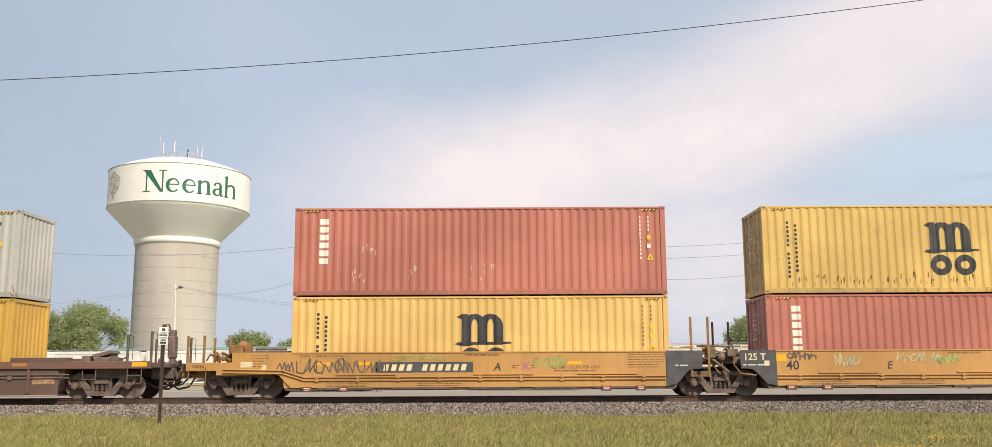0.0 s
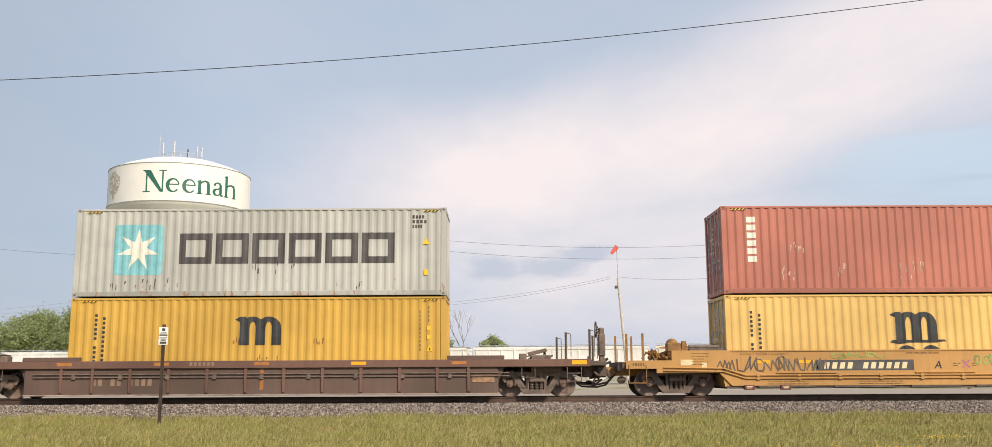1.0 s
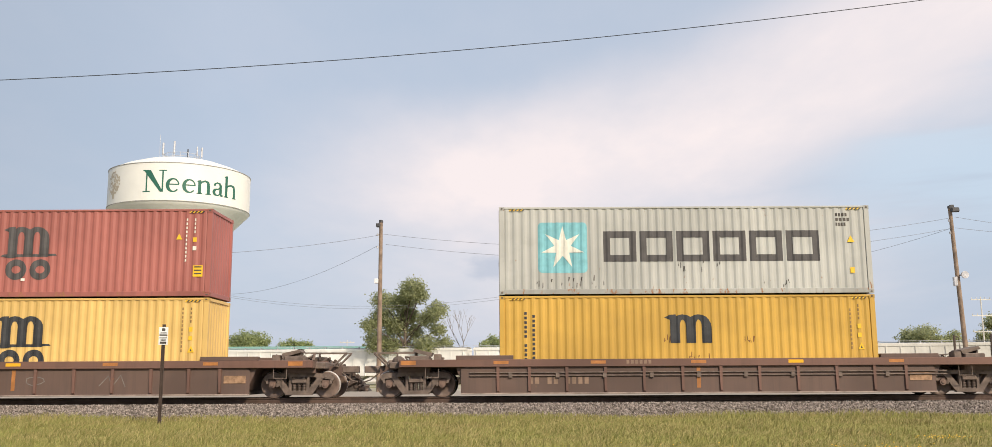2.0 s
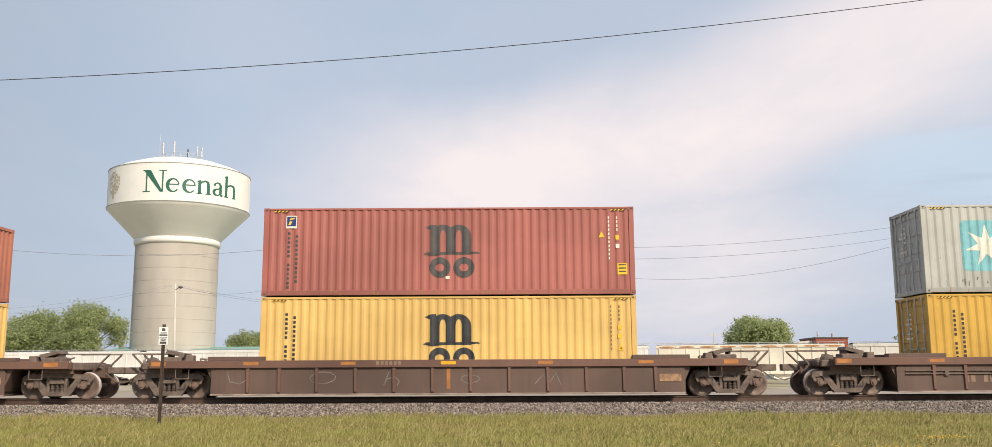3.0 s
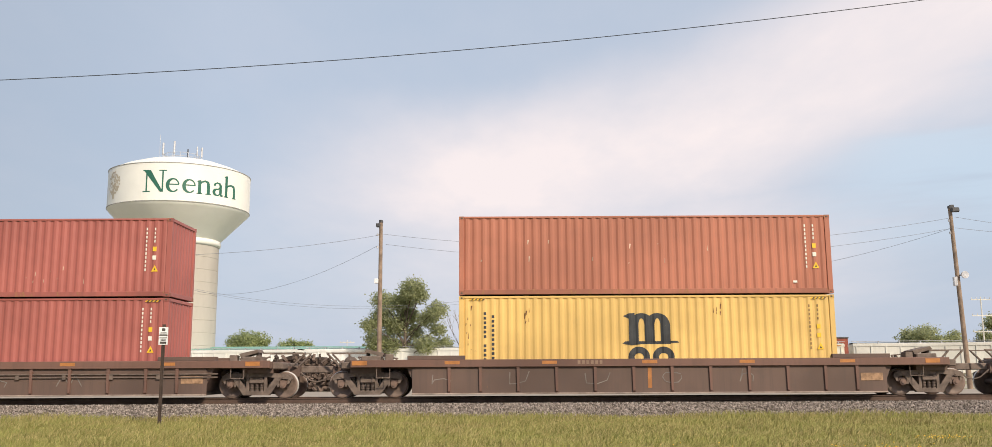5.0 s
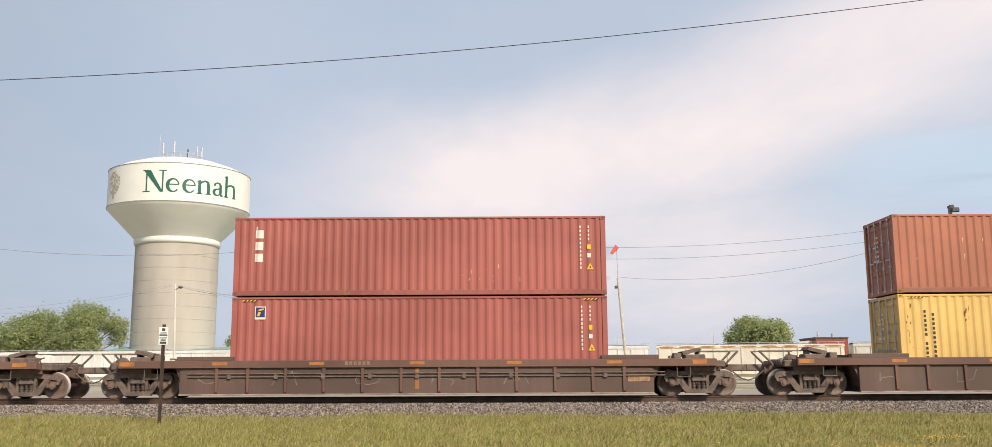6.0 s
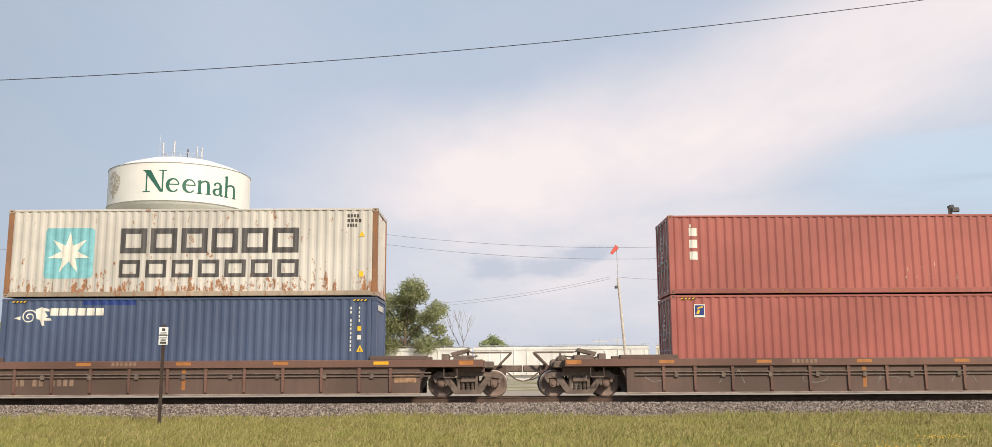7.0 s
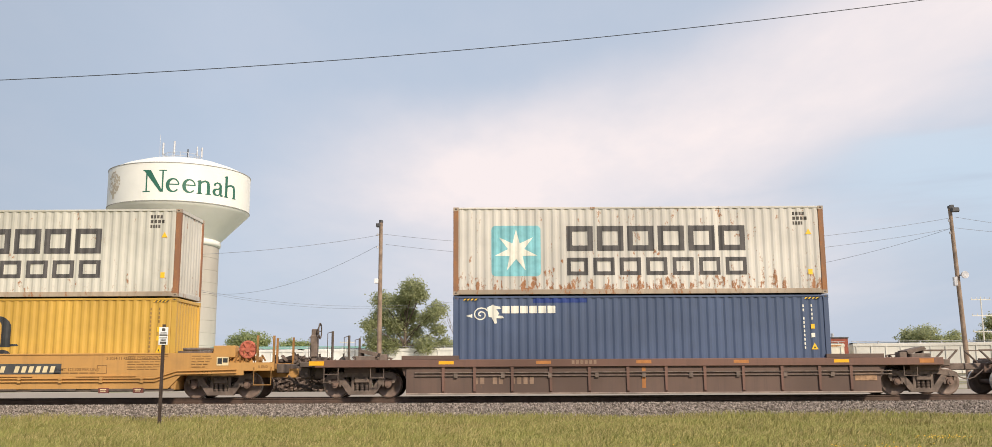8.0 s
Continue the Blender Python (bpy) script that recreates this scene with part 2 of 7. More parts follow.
BODY = {"red": (0.45, 0.16, 0.12), "red_brown": (0.42, 0.155, 0.10), "red_dark": (0.38, 0.128, 0.108), "red_tex": (0.37, 0.112, 0.094), "yellow": (0.72, 0.46, 0.13), "yellow_old": (0.62, 0.42, 0.13), "yellow_deep": (0.58, 0.35, 0.065),
        "grey": (0.46, 0.46, 0.44), "grey_rusty": (0.45, 0.36, 0.28), "grey_rusty2": (0.45, 0.36, 0.28), "blue": (0.068, 0.110, 0.215)}
M = {
    "red": paint("brick_red_paint", (0.45, 0.16, 0.12), 0.5, 0.02, 0.16),
    "red_brown": paint("brown_red_paint", (0.42, 0.155, 0.10), 0.55, 0.02, 0.16),
    "red_dark": paint("oxide_red_paint", (0.38, 0.128, 0.108), 0.5, 0.02, 0.14),
    "red_tex": paint("maroon_red_paint", (0.37, 0.112, 0.094), 0.5, 0.01, 0.12),
    "yellow": paint("ochre_yellow_paint", (0.72, 0.475, 0.16), 0.5, 0.03, 0.15),
    "yellow_old": paint("worn_yellow_paint", (0.62, 0.42, 0.13), 0.55, 0.05, 0.3, low=0.12),
    "yellow_deep": paint("deep_yellow_paint", (0.58, 0.35, 0.065), 0.5, 0.03, 0.18),
    "grey": paint("light_grey_paint", (0.46, 0.46, 0.44), 0.5, 0.05, 0.2, low=0.1),
    "grey_rusty": paint("rusting_light_grey_paint", (0.58, 0.55, 0.515), 0.55, 0.115, 0.16, low=0.27),
    "grey_rusty2": paint("rust_spotted_grey_paint", (0.55, 0.53, 0.48), 0.55, 0.085, 0.25, low=0.16),
    "blue": paint("navy_blue_paint", (0.067, 0.095, 0.176), 0.5, 0.02, 0.2),
    # darker than the chord paint: shade under the top chord is in the colour
    "car_brown": paint("shade_darkened_brown_paint", (0.120, 0.076, 0.061), 0.7, 0.05, 0.4, 0.2),
    "car_brown_chord": paint("oxide_brown_paint", (0.155, 0.083, 0.064), 0.7, 0.05, 0.4, 0.2),
    "car_yellow": paint("railroad_yellow_paint", (0.49, 0.265, 0.085), 0.55, 0.02, 0.3),
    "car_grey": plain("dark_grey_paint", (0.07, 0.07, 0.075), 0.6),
    "truck": plain("sooty_cast_steel", (0.150, 0.112, 0.093), 0.75, 0.0, 0.35, 4.0, 0.004),
    "truck_dark": plain("black_greasy_steel", (0.105, 0.080, 0.067), 0.8),
    "wheel": plain("brown_wheel_steel", (0.185, 0.130, 0.105), 0.6, 0.1, 0.3),
    "cap": plain("rusty_bearing_steel", (0.17, 0.112, 0.089), 0.75),
    # paler than the car paint: the sun on the flange is in this colour
    "flange": plain("sunlit_pale_sill", (0.30, 0.235, 0.20), 0.7, var=0.4, scale=1.5),
    # worn steel, low metallic; the reflected sky is put into its pale colour
    "tread": plain("sky_bright_worn_steel", (0.62, 0.58, 0.54), 0.42, 0.35, 0.15),
    "dark": plain("dark_marking_paint", (0.035, 0.037, 0.042), 0.6),
    "white": plain("white_marking_paint", (0.75, 0.73, 0.66), 0.6, var=0.1),
    "lightblue": plain("light_blue_marking_paint", (0.20, 0.48, 0.55), 0.6, var=0.12),
    "marker": plain("amber_reflector", (0.85, 0.42, 0.02), 0.35, var=0.06),
    "marker_old": plain("faded_orange_reflector", (0.42, 0.17, 0.05), 0.5, var=0.2),
    "sign_yellow": plain("yellow_sticker", (0.85, 0.52, 0.03), 0.5, var=0.08),
    "rail": plain("rusty_rail_steel", (0.105, 0.066, 0.050), 0.6, 0.3),
    "tie": plain("creosoted_timber", (0.085, 0.066, 0.053), 0.9, var=0.4),
    "wood": plain("weathered_pole_timber", (0.26, 0.19, 0.14), 0.9, var=0.3, scale=2.0),
    "post": plain("rusty_post_steel", (0.06, 0.04, 0.032), 0.8),
    "signwhite": plain("white_sign_sheet", (0.78, 0.79, 0.80), 0.5, var=0.05),
    "wire": plain("black_cable", (0.03, 0.03, 0.035), 0.6),
    "wire_grey": plain("grey_cable", (0.24, 0.25, 0.28), 0.6),
    "tank_white": plain("white_tank_paint", (0.80, 0.79, 0.74), 0.45, var=0.03, scale=0.3),
    "rim": plain("grey_seam_paint", (0.34, 0.33, 0.31), 0.7),
    "tank_green": plain("green_lettering_paint", (0.022, 0.125, 0.085), 0.5, var=0.1),
    "tank_tan": plain("tan_emblem_paint", (0.52, 0.45, 0.35), 0.6, var=0.1),
    "hopper": paint("white_hopper_paint", (0.80, 0.79, 0.75), 0.6, 0.02, 0.12),
    "hopper_rusty": paint("rust_stained_white_paint", (0.76, 0.71, 0.60), 0.6, 0.06, 0.25),
    "hopper_grey": paint("concrete_grey_paint", (0.62, 0.60, 0.55), 0.7, 0.02, 0.25),
    "brick": plain("red_brick", (0.26, 0.075, 0.05), 0.9, var=0.2, scale=1.0),
    "green_roof": plain("pale_green_sheet_roof", (0.17, 0.36, 0.29), 0.6, var=0.1),
    "orange": plain("orange_cloth", (0.85, 0.13, 0.09), 0.8, var=0.1),
    "antenna": plain("grey_galvanised_steel", (0.5, 0.5, 0.52), 0.5, 0.3),
}


def make_ground_mats():
    m = Mat("grass_soil", 0.95, spec=0.1)
    g = m.mix(m.ramp(m.noise(0.5, 5), 0.35, 0.65), (0.25, 0.23, 0.075), (0.355, 0.30, 0.13))
    g = m.mix(m.ramp(m.noise(6.0, 6), 0.35, 0.65), g, (0.19, 0.20, 0.06))
    yard = m.mix(m.ramp(m.noise(0.12, 5), 0.45, 0.6), (0.38, 0.345, 0.29), (0.22, 0.21, 0.10))
    m.color(m.mix(m.ramp(m.axis(1), 33.0, 36.0), g, yard))
    m.bump(m.noise(8, 6), 0.05, 0.6)
    M["soil"] = m.mat
    m = Mat("grey_crushed_stone", 0.9, spec=0.2)
    m.color(m.mix(m.ramp(m.noise(22, 5, 0.7), 0.35, 0.65), (0.125, 0.104, 0.09), (0.29, 0.25, 0.222)))
    m.bump(m.noise(20, 5, 0.7), 0.04, 1.0)
    M["ballast"] = m.mat
    m = Mat("ballast_stone", 0.9, spec=0.2)
    k = m.per_island()
    m.color(m.mix(m.ramp(k, 0.0, 1.0), (0.115, 0.095, 0.082), (0.39, 0.335, 0.30)))
    M["stone"] = m.mat
    m = Mat("pale_gravel_road", 0.95, spec=0.1)
    m.color(m.mix(m.noise(2.0, 6), (0.26, 0.225, 0.195), (0.37, 0.33, 0.29)))
    m.bump(m.noise(15, 5), 0.02, 0.5)
    M["gravel"] = m.mat
    m = Mat("grass_blade", 0.85, spec=0.15)
    k = m.per_island()
    c = m.mix(m.ramp(k, 0.0, 1.0), (0.185, 0.192, 0.054), (0.415, 0.350, 0.160))
    m.color(m.mix(m.ramp(m.noise(0.45, 4), 0.40, 0.62), c, m.mix(k, (0.225, 0.245, 0.067), (0.38, 0.335, 0.135))))
    dry = m.ramp(m.noise(0.9, 5, 0.65, (0.6, 1.4, 1.0)), 0.52, 0.68, 0.0, 0.7)
    m.color(m.mix(dry, m.bsdf.inputs["Base Color"].links[0].from_socket, m.mix(k, (0.27, 0.215, 0.095), (0.44, 0.345, 0.185))))
    M["blade"] = m.mat
    m = Mat("tank_concrete", 0.85, spec=0.2)
    c = m.mix(m.ramp(m.noise(0.25, 5, 0.6, (1, 1, 0.3)), 0.3, 0.7), (0.43, 0.395, 0.352), (0.50, 0.462, 0.415))
    m.color(c).bump(m.noise(3, 4), 0.01, 0.3)
    M["concrete"] = m.mat


make_ground_mats()


def leaf_mat(name, a, b):
    m = Mat(name, 0.7, spec=0.25)
    k = m.per_island()
    m.color(m.mix(k, a, b))
    tr, mx, out = m.nt.nodes.new("ShaderNodeBsdfTranslucent"), m.nt.nodes.new("ShaderNodeMixShader"), m.nt.nodes["Material Output"]
    m.link(m.mix(k, tint(a, 1.5), tint(b, 1.5)), tr.inputs["Color"])
    mx.inputs[0].default_value = 0.58
    m.link(m.bsdf.outputs[0], mx.inputs[1]), m.link(tr.outputs[0], mx.inputs[2]), m.link(mx.outputs[0], out.inputs["Surface"])
    return m.mat


M["leaf"] = leaf_mat("green_leaf", (0.225, 0.250, 0.135), (0.40, 0.410, 0.24))
M["leaf_far"] = leaf_mat("distant_green_leaf", (0.235, 0.275, 0.135), (0.41, 0.445, 0.235))
M["grey_bark"] = plain("pale_grey_bark", (0.26, 0.23, 0.20), 0.9, var=0.2)
M["bark"] = plain("grey_brown_bark", (0.13, 0.10, 0.08), 0.9, var=0.3)


# ---- ground and track ----
def ground_height(y):
    return float(np.interp(y, [-30, 14, 27, 29, 30.2, 33.0, 36, 62, 5000], [0.0, 0.0, 0.12, 0.14, 0.42, 0.42, 0.42, 0.40, 0.40]))


def make_ground():
    xs = np.concatenate([[-3000, -600, -200, -80], np.linspace(-40, 40, 21), [80, 200, 600, 3000]])
    ys = np.concatenate([[-600, -60, -30, 0, 8], np.linspace(14, 29, 16), [30.2, 33, 36, 45, 62, 80, 120, 200, 500, 1500, 4000]])
    vs = [(x, y, ground_height(y)) for y in ys for x in xs]
    n = len(xs)
    fs = [(j * n + i, j * n + i + 1, (j + 1) * n + i + 1, (j + 1) * n + i) for j in range(len(ys) - 1) for i in range(n - 1)]
    tagged(mesh_part("ground", from_arrays("ground", vs, fs), M["soil"]), "mown grass ground reaching to the horizon", "ground", kind="structure")
    bm = bmesh.new()
    prism_y = [(28.75, 0.10), (30.05, 0.56), (33.1, 0.56), (34.6, 0.46), (45.0, 0.44), (45.2, 0.1)]
    a = [bm.verts.new((-90, y, z)) for y, z in prism_y]
    b = [bm.verts.new((90, y, z)) for y, z in prism_y]
    for i in range(len(prism_y) - 1):
        bm.faces.new((a[i], b[i], b[i + 1], a[i + 1]))
    bmesh.ops.recalc_face_normals(bm, faces=bm.faces[:])
    tagged(part("ballast_bed", bm, M["ballast"]), "grey crushed-stone ballast bed under the railway track", "ballast", kind="structure")
    bm = bmesh.new()
    box(bm, -160, 160, 47.0, 61.0, 0.2, 0.445)
    tagged(part("gravel_road", bm, M["gravel"]), "pale gravel service road beyond the track", "road", kind="structure")


def make_track():
    prof = [(-0.07, 0.0), (-0.07, 0.015), (-0.012, 0.03), (-0.012, 0.13), (-0.036, 0.14), (-0.036, 0.172), (0.036, 0.172), (0.036, 0.14), (0.012, 0.13), (0.012, 0.03), (0.07, 0.015), (0.07, 0.0)]
    for s in (-1, 1):
        bm = bmesh.new()
        a = [bm.verts.new((-90, TRACK_Y + s * 0.753 + y, RAIL - 0.172 + z)) for y, z in prof]
        b = [bm.verts.new((90, TRACK_Y + s * 0.753 + y, RAIL - 0.172 + z)) for y, z in prof]
        for i in range(len(prof)):
            j = (i + 1) % len(prof)
            bm.faces.new((a[i], a[j], b[j], b[i]))
        bm.faces.new(a), bm.faces.new(b)
        bmesh.ops.recalc_face_normals(bm, faces=bm.faces[:])
        tagged(part("rail", bm, M["rail"]), "rusty steel rail spiked to timber ties", "rail", "rails of the main track", "structure")


def make_ties():
    bm = bmesh.new()
    box(bm, -0.115, 0.115, -1.3, 1.3, -0.18, 0.0, 0.012)
    me = bpy.data.meshes.new("railway_tie")
    bm.to_mesh(me), bm.free()
    me.materials.append(M["tie"])
    bed = bpy.data.objects["ballast_bed"]
    for i in range(-44, 45):
        ob = new("railway_tie", me)
        ob.parent = bed
        ob.matrix_basis = pose(i * 0.53 + random.uniform(-0.03, 0.03), TRACK_Y + random.uniform(-0.04, 0.04), RAIL - 0.176, 0, 0, random.uniform(-1, 1))


def make_ballast_stones():
    rng = np.random.default_rng(3)
    n = 30000
    x = rng.uniform(-21, 21, n)
    y = 28.6 + rng.uniform(0, 1.0, n) ** 0.9 * 1.95
    z = np.interp(y, [28.6, 28.75, 30.05, 30.6], [0.11, 0.13, 0.56, 0.56])
    s = rng.uniform(0.017, 0.042, n)
    base = np.array([(1, 0, 0), (-1, 0, 0), (0, 1, 0), (0, -1, 0), (0, 0, 1), (0, 0, -1)], float)
    tris = np.array([(0, 2, 4), (2, 1, 4), (1, 3, 4), (3, 0, 4), (2, 0, 5), (1, 2, 5), (3, 1, 5), (0, 3, 5)])
    v = base[None] * s[:, None, None] * rng.uniform(0.6, 1.3, (n, 6, 1))
    v += rng.normal(0, 0.25, v.shape) * s[:, None, None]
    v += np.stack([x, y, z + s * 0.3], 1)[:, None]
    f = (tris[None] + 6 * np.arange(n)[:, None, None]).reshape(-1, 3)
    tagged(mesh_part("ballast_stones", from_arrays("ballast_stones", v.reshape(-1, 3), f), M["stone"]), "loose angular grey ballast stones on the shoulder", "ballast", kind="stuff")


def make_grass():
    rng = np.random.default_rng(5)
    n = 150000
    y = 16.5 + 12.5 * rng.uniform(0, 1, n) ** 0.85
    x = rng.uniform(-1, 1, n) * (y * 0.56 + 1.0)
    tuft = np.array([(-7.9, 18.9), (-7.6, 19.1), (2.4, 21.0), (6.3, 23.5), (-3.3, 24.5), (11.0, 25.0), (-12.0, 25.5)])
    k = rng.integers(0, len(tuft), 5000)
    x[:5000], y[:5000] = tuft[k, 0] + rng.normal(0, 0.22, 5000), tuft[k, 1] + rng.normal(0, 0.16, 5000)
    patch = np.sin(x * 0.9 + 1.3 * np.sin(y * 0.7)) * np.sin(y * 1.1 + x * 0.35)
    hgt = rng.uniform(0.06, 0.19, n) * (1.0 + 0.35 * patch) * np.where(y > 27.8, 1.45, 1.0)
    hgt[:5000] *= 1.25
    z = np.interp(y, [14, 27, 29], [0.0, 0.12, 0.14])
    ang = rng.uniform(0, math.pi, n)
    w = rng.uniform(0.005, 0.011, n)
    dx, dy = np.cos(ang) * w, np.sin(ang) * w
    lx, ly = rng.normal(0.03, 0.06, n), rng.normal(0, 0.04, n)
    p = np.stack([x, y, z - 0.01], 1)
    a, b = p + np.stack([-dx, -dy, 0 * x], 1), p + np.stack([dx, dy, 0 * x], 1)
    mid = p + np.stack([lx * 0.4, ly * 0.4, hgt * 0.65], 1)
    top = p + np.stack([lx * 1.4, ly * 1.4, hgt], 1)
    c, d = mid + np.stack([dx, dy, 0 * x], 1) * 0.7, mid - np.stack([dx, dy, 0 * x], 1) * 0.7
    v = np.stack([a, b, c, d, top], 1).reshape(-1, 3)
    k = 5 * np.arange(n)
    faces = np.stack([k, k + 1, k + 2, k + 3], 1).tolist() + np.stack([k + 3, k + 2, k + 4], 1).tolist()
    tagged(mesh_part("grass", from_arrays("grass", v, faces), M["blade"]), "short uneven green and straw-coloured grass beside the track", "grass", kind="stuff")


make_ground()
make_track()


# ---- water tower ----
def make_tower():
    cx, cy = -54.4, 157.0
    tower = tagged(new("water_tower"), "white steel water tank on a banded concrete shaft", "water tower")
    tower.location = (cx, cy, 0.4)
    r = 6.75
    for i in range(11):                        # pours, with a shallow groove between them
        bm = bmesh.new()
        z0 = i * 2.09 - 0.3
        rr = r + 0.02 * (1 - i / 10)
        for ring in ([(rr - 0.05, z0), (rr, z0 + 0.03)], [(rr, z0 + 0.03), (rr, z0 + 2.06)], [(rr, z0 + 2.06), (rr - 0.05, z0 + 2.09)]):
            lathe(bm, ring, 64)
        part("pedestal_band", bm, M["concrete"], tower, "cast concrete ring of the shaft", True)
    bm = bmesh.new()
    lathe(bm, [(6.6, 22.6), (6.95, 22.7), (7.05, 23.0), (7.05, 23.5), (6.9, 23.65), (6.6, 23.7)], 64)
    part("collar", bm, M["tank_white"], tower, "white ring on top of the shaft", True)
    bm = bmesh.new()
    lathe(bm, [(6.7, 23.4), (6.95, 23.7), (9.3, 26.15), (11.2, 28.1), (11.45, 28.4), (11.54, 28.62)], 96)
    part("tank_cone", bm, M["tank_white"], tower, "flared underside of the tank", True)
    bm = bmesh.new()
    lathe(bm, [(11.56, 28.68), (11.56, 34.82)], 96)
    part("tank_wall", bm, M["tank_white"], tower, "", True)
    for z in (28.60, 34.80):
        bm = bmesh.new()
        for ring in ([(11.52, z), (11.63, z)], [(11.63, z), (11.63, z + 0.09)], [(11.63, z + 0.09), (11.52, z + 0.09)]):
            lathe(bm, ring, 96)
        part("tank_rim", bm, M["rim"], tower, "thin grey rim seam", True)
    bm = bmesh.new()
    lathe(bm, [(11.54, 34.88), (9.6, 35.85), (6.8, 36.85), (3.9, 37.4), (0.01, 37.6)], 96)
    part("roof_dome", bm, M["tank_white"], tower, "", True)
    # lettering bent round the tank
    polys = []

    def ribbon(pts):
        """A pen stroke through (x, z, width)."""
        edge = []
        for i, (x, z, w) in enumerate(pts):
            (x0, z0, _), (x1, z1, _) = pts[max(0, i - 1)], pts[min(len(pts) - 1, i + 1)]
            d = math.hypot(x1 - x0, z1 - z0) or 1.0
            nx, nz = -(z1 - z0) / d * w / 2, (x1 - x0) / d * w / 2
            edge.append(((x + nx, z + nz), (x - nx, z - nz)))
        for (a, b), (c, d) in zip(edge, edge[1:]):
            polys.append([a, c, d, b])

    def slab(x0, x1, z):
        polys.append([(x0, z), (x1, z), (x1 - 0.12, z + 0.16), (x0 + 0.12, z + 0.16)])

    def turned(cx, cz, rx, rz, a0, a1, thick, thin):
        pts = []
        for k in range(19):
            a = radians(a0 + (a1 - a0) * k / 18)
            pts.append((cx + rx * math.cos(a), cz + rz * math.sin(a), thin + (thick - thin) * max(0.0, -math.cos(a)) ** 1.3))
        ribbon(pts)

    def arched(x, wide, stem):
        ribbon([(x + 0.55, 0.0, 0.5), (x + 0.55, stem, 0.5)])
        polys.append([(x + 0.05, stem - 0.18), (x + 0.34, stem - 0.30), (x + 0.34, stem - 0.02), (x + 0.76, stem + 0.12), (x + 0.70, stem)])
        r = x + wide - 0.55
        ribbon([(x + 0.62, 1.55, 0.16), (x + 0.9, 1.98, 0.26), (x + 0.5 * wide + 0.15, 2.18, 0.3), (r - 0.1, 1.98, 0.46), (r, 1.5, 0.5), (r, 0.0, 0.5)])
        slab(x + 0.06, x + 1.04, 0.0), slab(r - 0.49, r + 0.49, 0.0)

    starts = [0]
    ribbon([(0.72, 0.0, 0.24), (0.72, 3.45, 0.24)]), ribbon([(3.30, 0.0, 0.24), (3.30, 3.5, 0.24)])
    polys.append([(0.18, 3.55), (1.34, 3.55), (3.42, 0.0), (2.95, 0.0)])
    slab(0.05, 1.4, 0.0), slab(2.65, 3.95, 3.42), slab(0.0, 1.0, 3.42)
    for x in (3.85, 6.35):
        starts.append(len(polys))
        turned(x + 1.08, 1.14, 0.86, 1.04, 8, 322, 0.56, 0.22)
        ribbon([(x + 0.35, 1.28, 0.18), (x + 1.98, 1.28, 0.18)])
    starts.append(len(polys))
    arched(8.45, 2.55, 2.2)
    starts.append(len(polys))
    turned(11.25 + 0.72, 0.62, 0.56, 0.50, 60, 330, 0.52, 0.2)
    ribbon([(11.49, 1.62, 0.36), (11.57, 1.95, 0.3), (11.97, 2.18, 0.22), (12.4, 2.1, 0.34), (12.62, 1.75, 0.48), (12.62, 0.4, 0.48), (12.77, 0.12, 0.34), (13.15, 0.18, 0.1)])
    ribbon([(11.92, 1.12, 0.16), (12.22, 1.22, 0.18), (12.6, 1.35, 0.2)])
    starts.append(len(polys))
    arched(13.2, 2.85, 3.55)
    starts.append(len(polys))
    wide = 16.4
    for g0, g1 in zip(starts, starts[1:]):
        bm = bmesh.new()
        for i, p in enumerate(polys[g0:g1]):
            bm.faces.new([bm.verts.new((x, y, 0.002 * (i % 7))) for x, y in p])
        for i in range(1, 70):
            bmesh.ops.bisect_plane(bm, geom=bm.verts[:] + bm.edges[:] + bm.faces[:], plane_co=(wide * i / 70, 0, 0), plane_no=(1, 0, 0))
        for v in bm.verts:
            a = radians(-60.4) + (v.co.x / wide - 0.5) * wide / 11.56
            rr = 11.58 + v.co.z
            v.co = (rr * math.cos(a), rr * math.sin(a), 30.0 + v.co.y)
        for f in bm.faces:
            f.normal_update()
            c = f.calc_center_median()
            if f.normal.x * c.x + f.normal.y * c.y < 0:
                f.normal_flip()
        part("letter", bm, M["tank_green"], tower, "green painted serif letter")
    # leafy emblem: many small painted patches
    bm = bmesh.new()
    rng = random.Random(4)
    for i in range(170):
        t = rng.uniform(0, 2 * math.pi)
        rr = math.sqrt(rng.random())
        az = radians(-134) + rr * math.cos(t) * 0.165
        z = 32.1 + rr * math.sin(t) * 1.9
        s = rng.uniform(0.08, 0.22)
        q = []
        for k in range(5):
            b = k * 1.2566 + t
            q.append(bm.verts.new((11.59 * math.cos(az + s * math.cos(b) / 12), 11.59 * math.sin(az + s * math.cos(b) / 12), z + s * math.sin(b))))
        bm.faces.new(q)
    for k in range(2):
        a0 = radians(-134) + (k - 0.5) * 0.03
        q = [bm.verts.new((11.59 * math.cos(a0 + o), 11.59 * math.sin(a0 + o), z)) for o, z in ((-0.012, 29.5), (0.012, 29.5), (0.012, 31.8), (-0.012, 31.8))]
        bm.faces.new(q)
    bmesh.ops.recalc_face_normals(bm, faces=bm.faces[:])
    part("tree_emblem", bm, M["tank_tan"], tower, "pale tan tree emblem")
    # railing and aerials on the crown
    bm = bmesh.new()
    n = 14
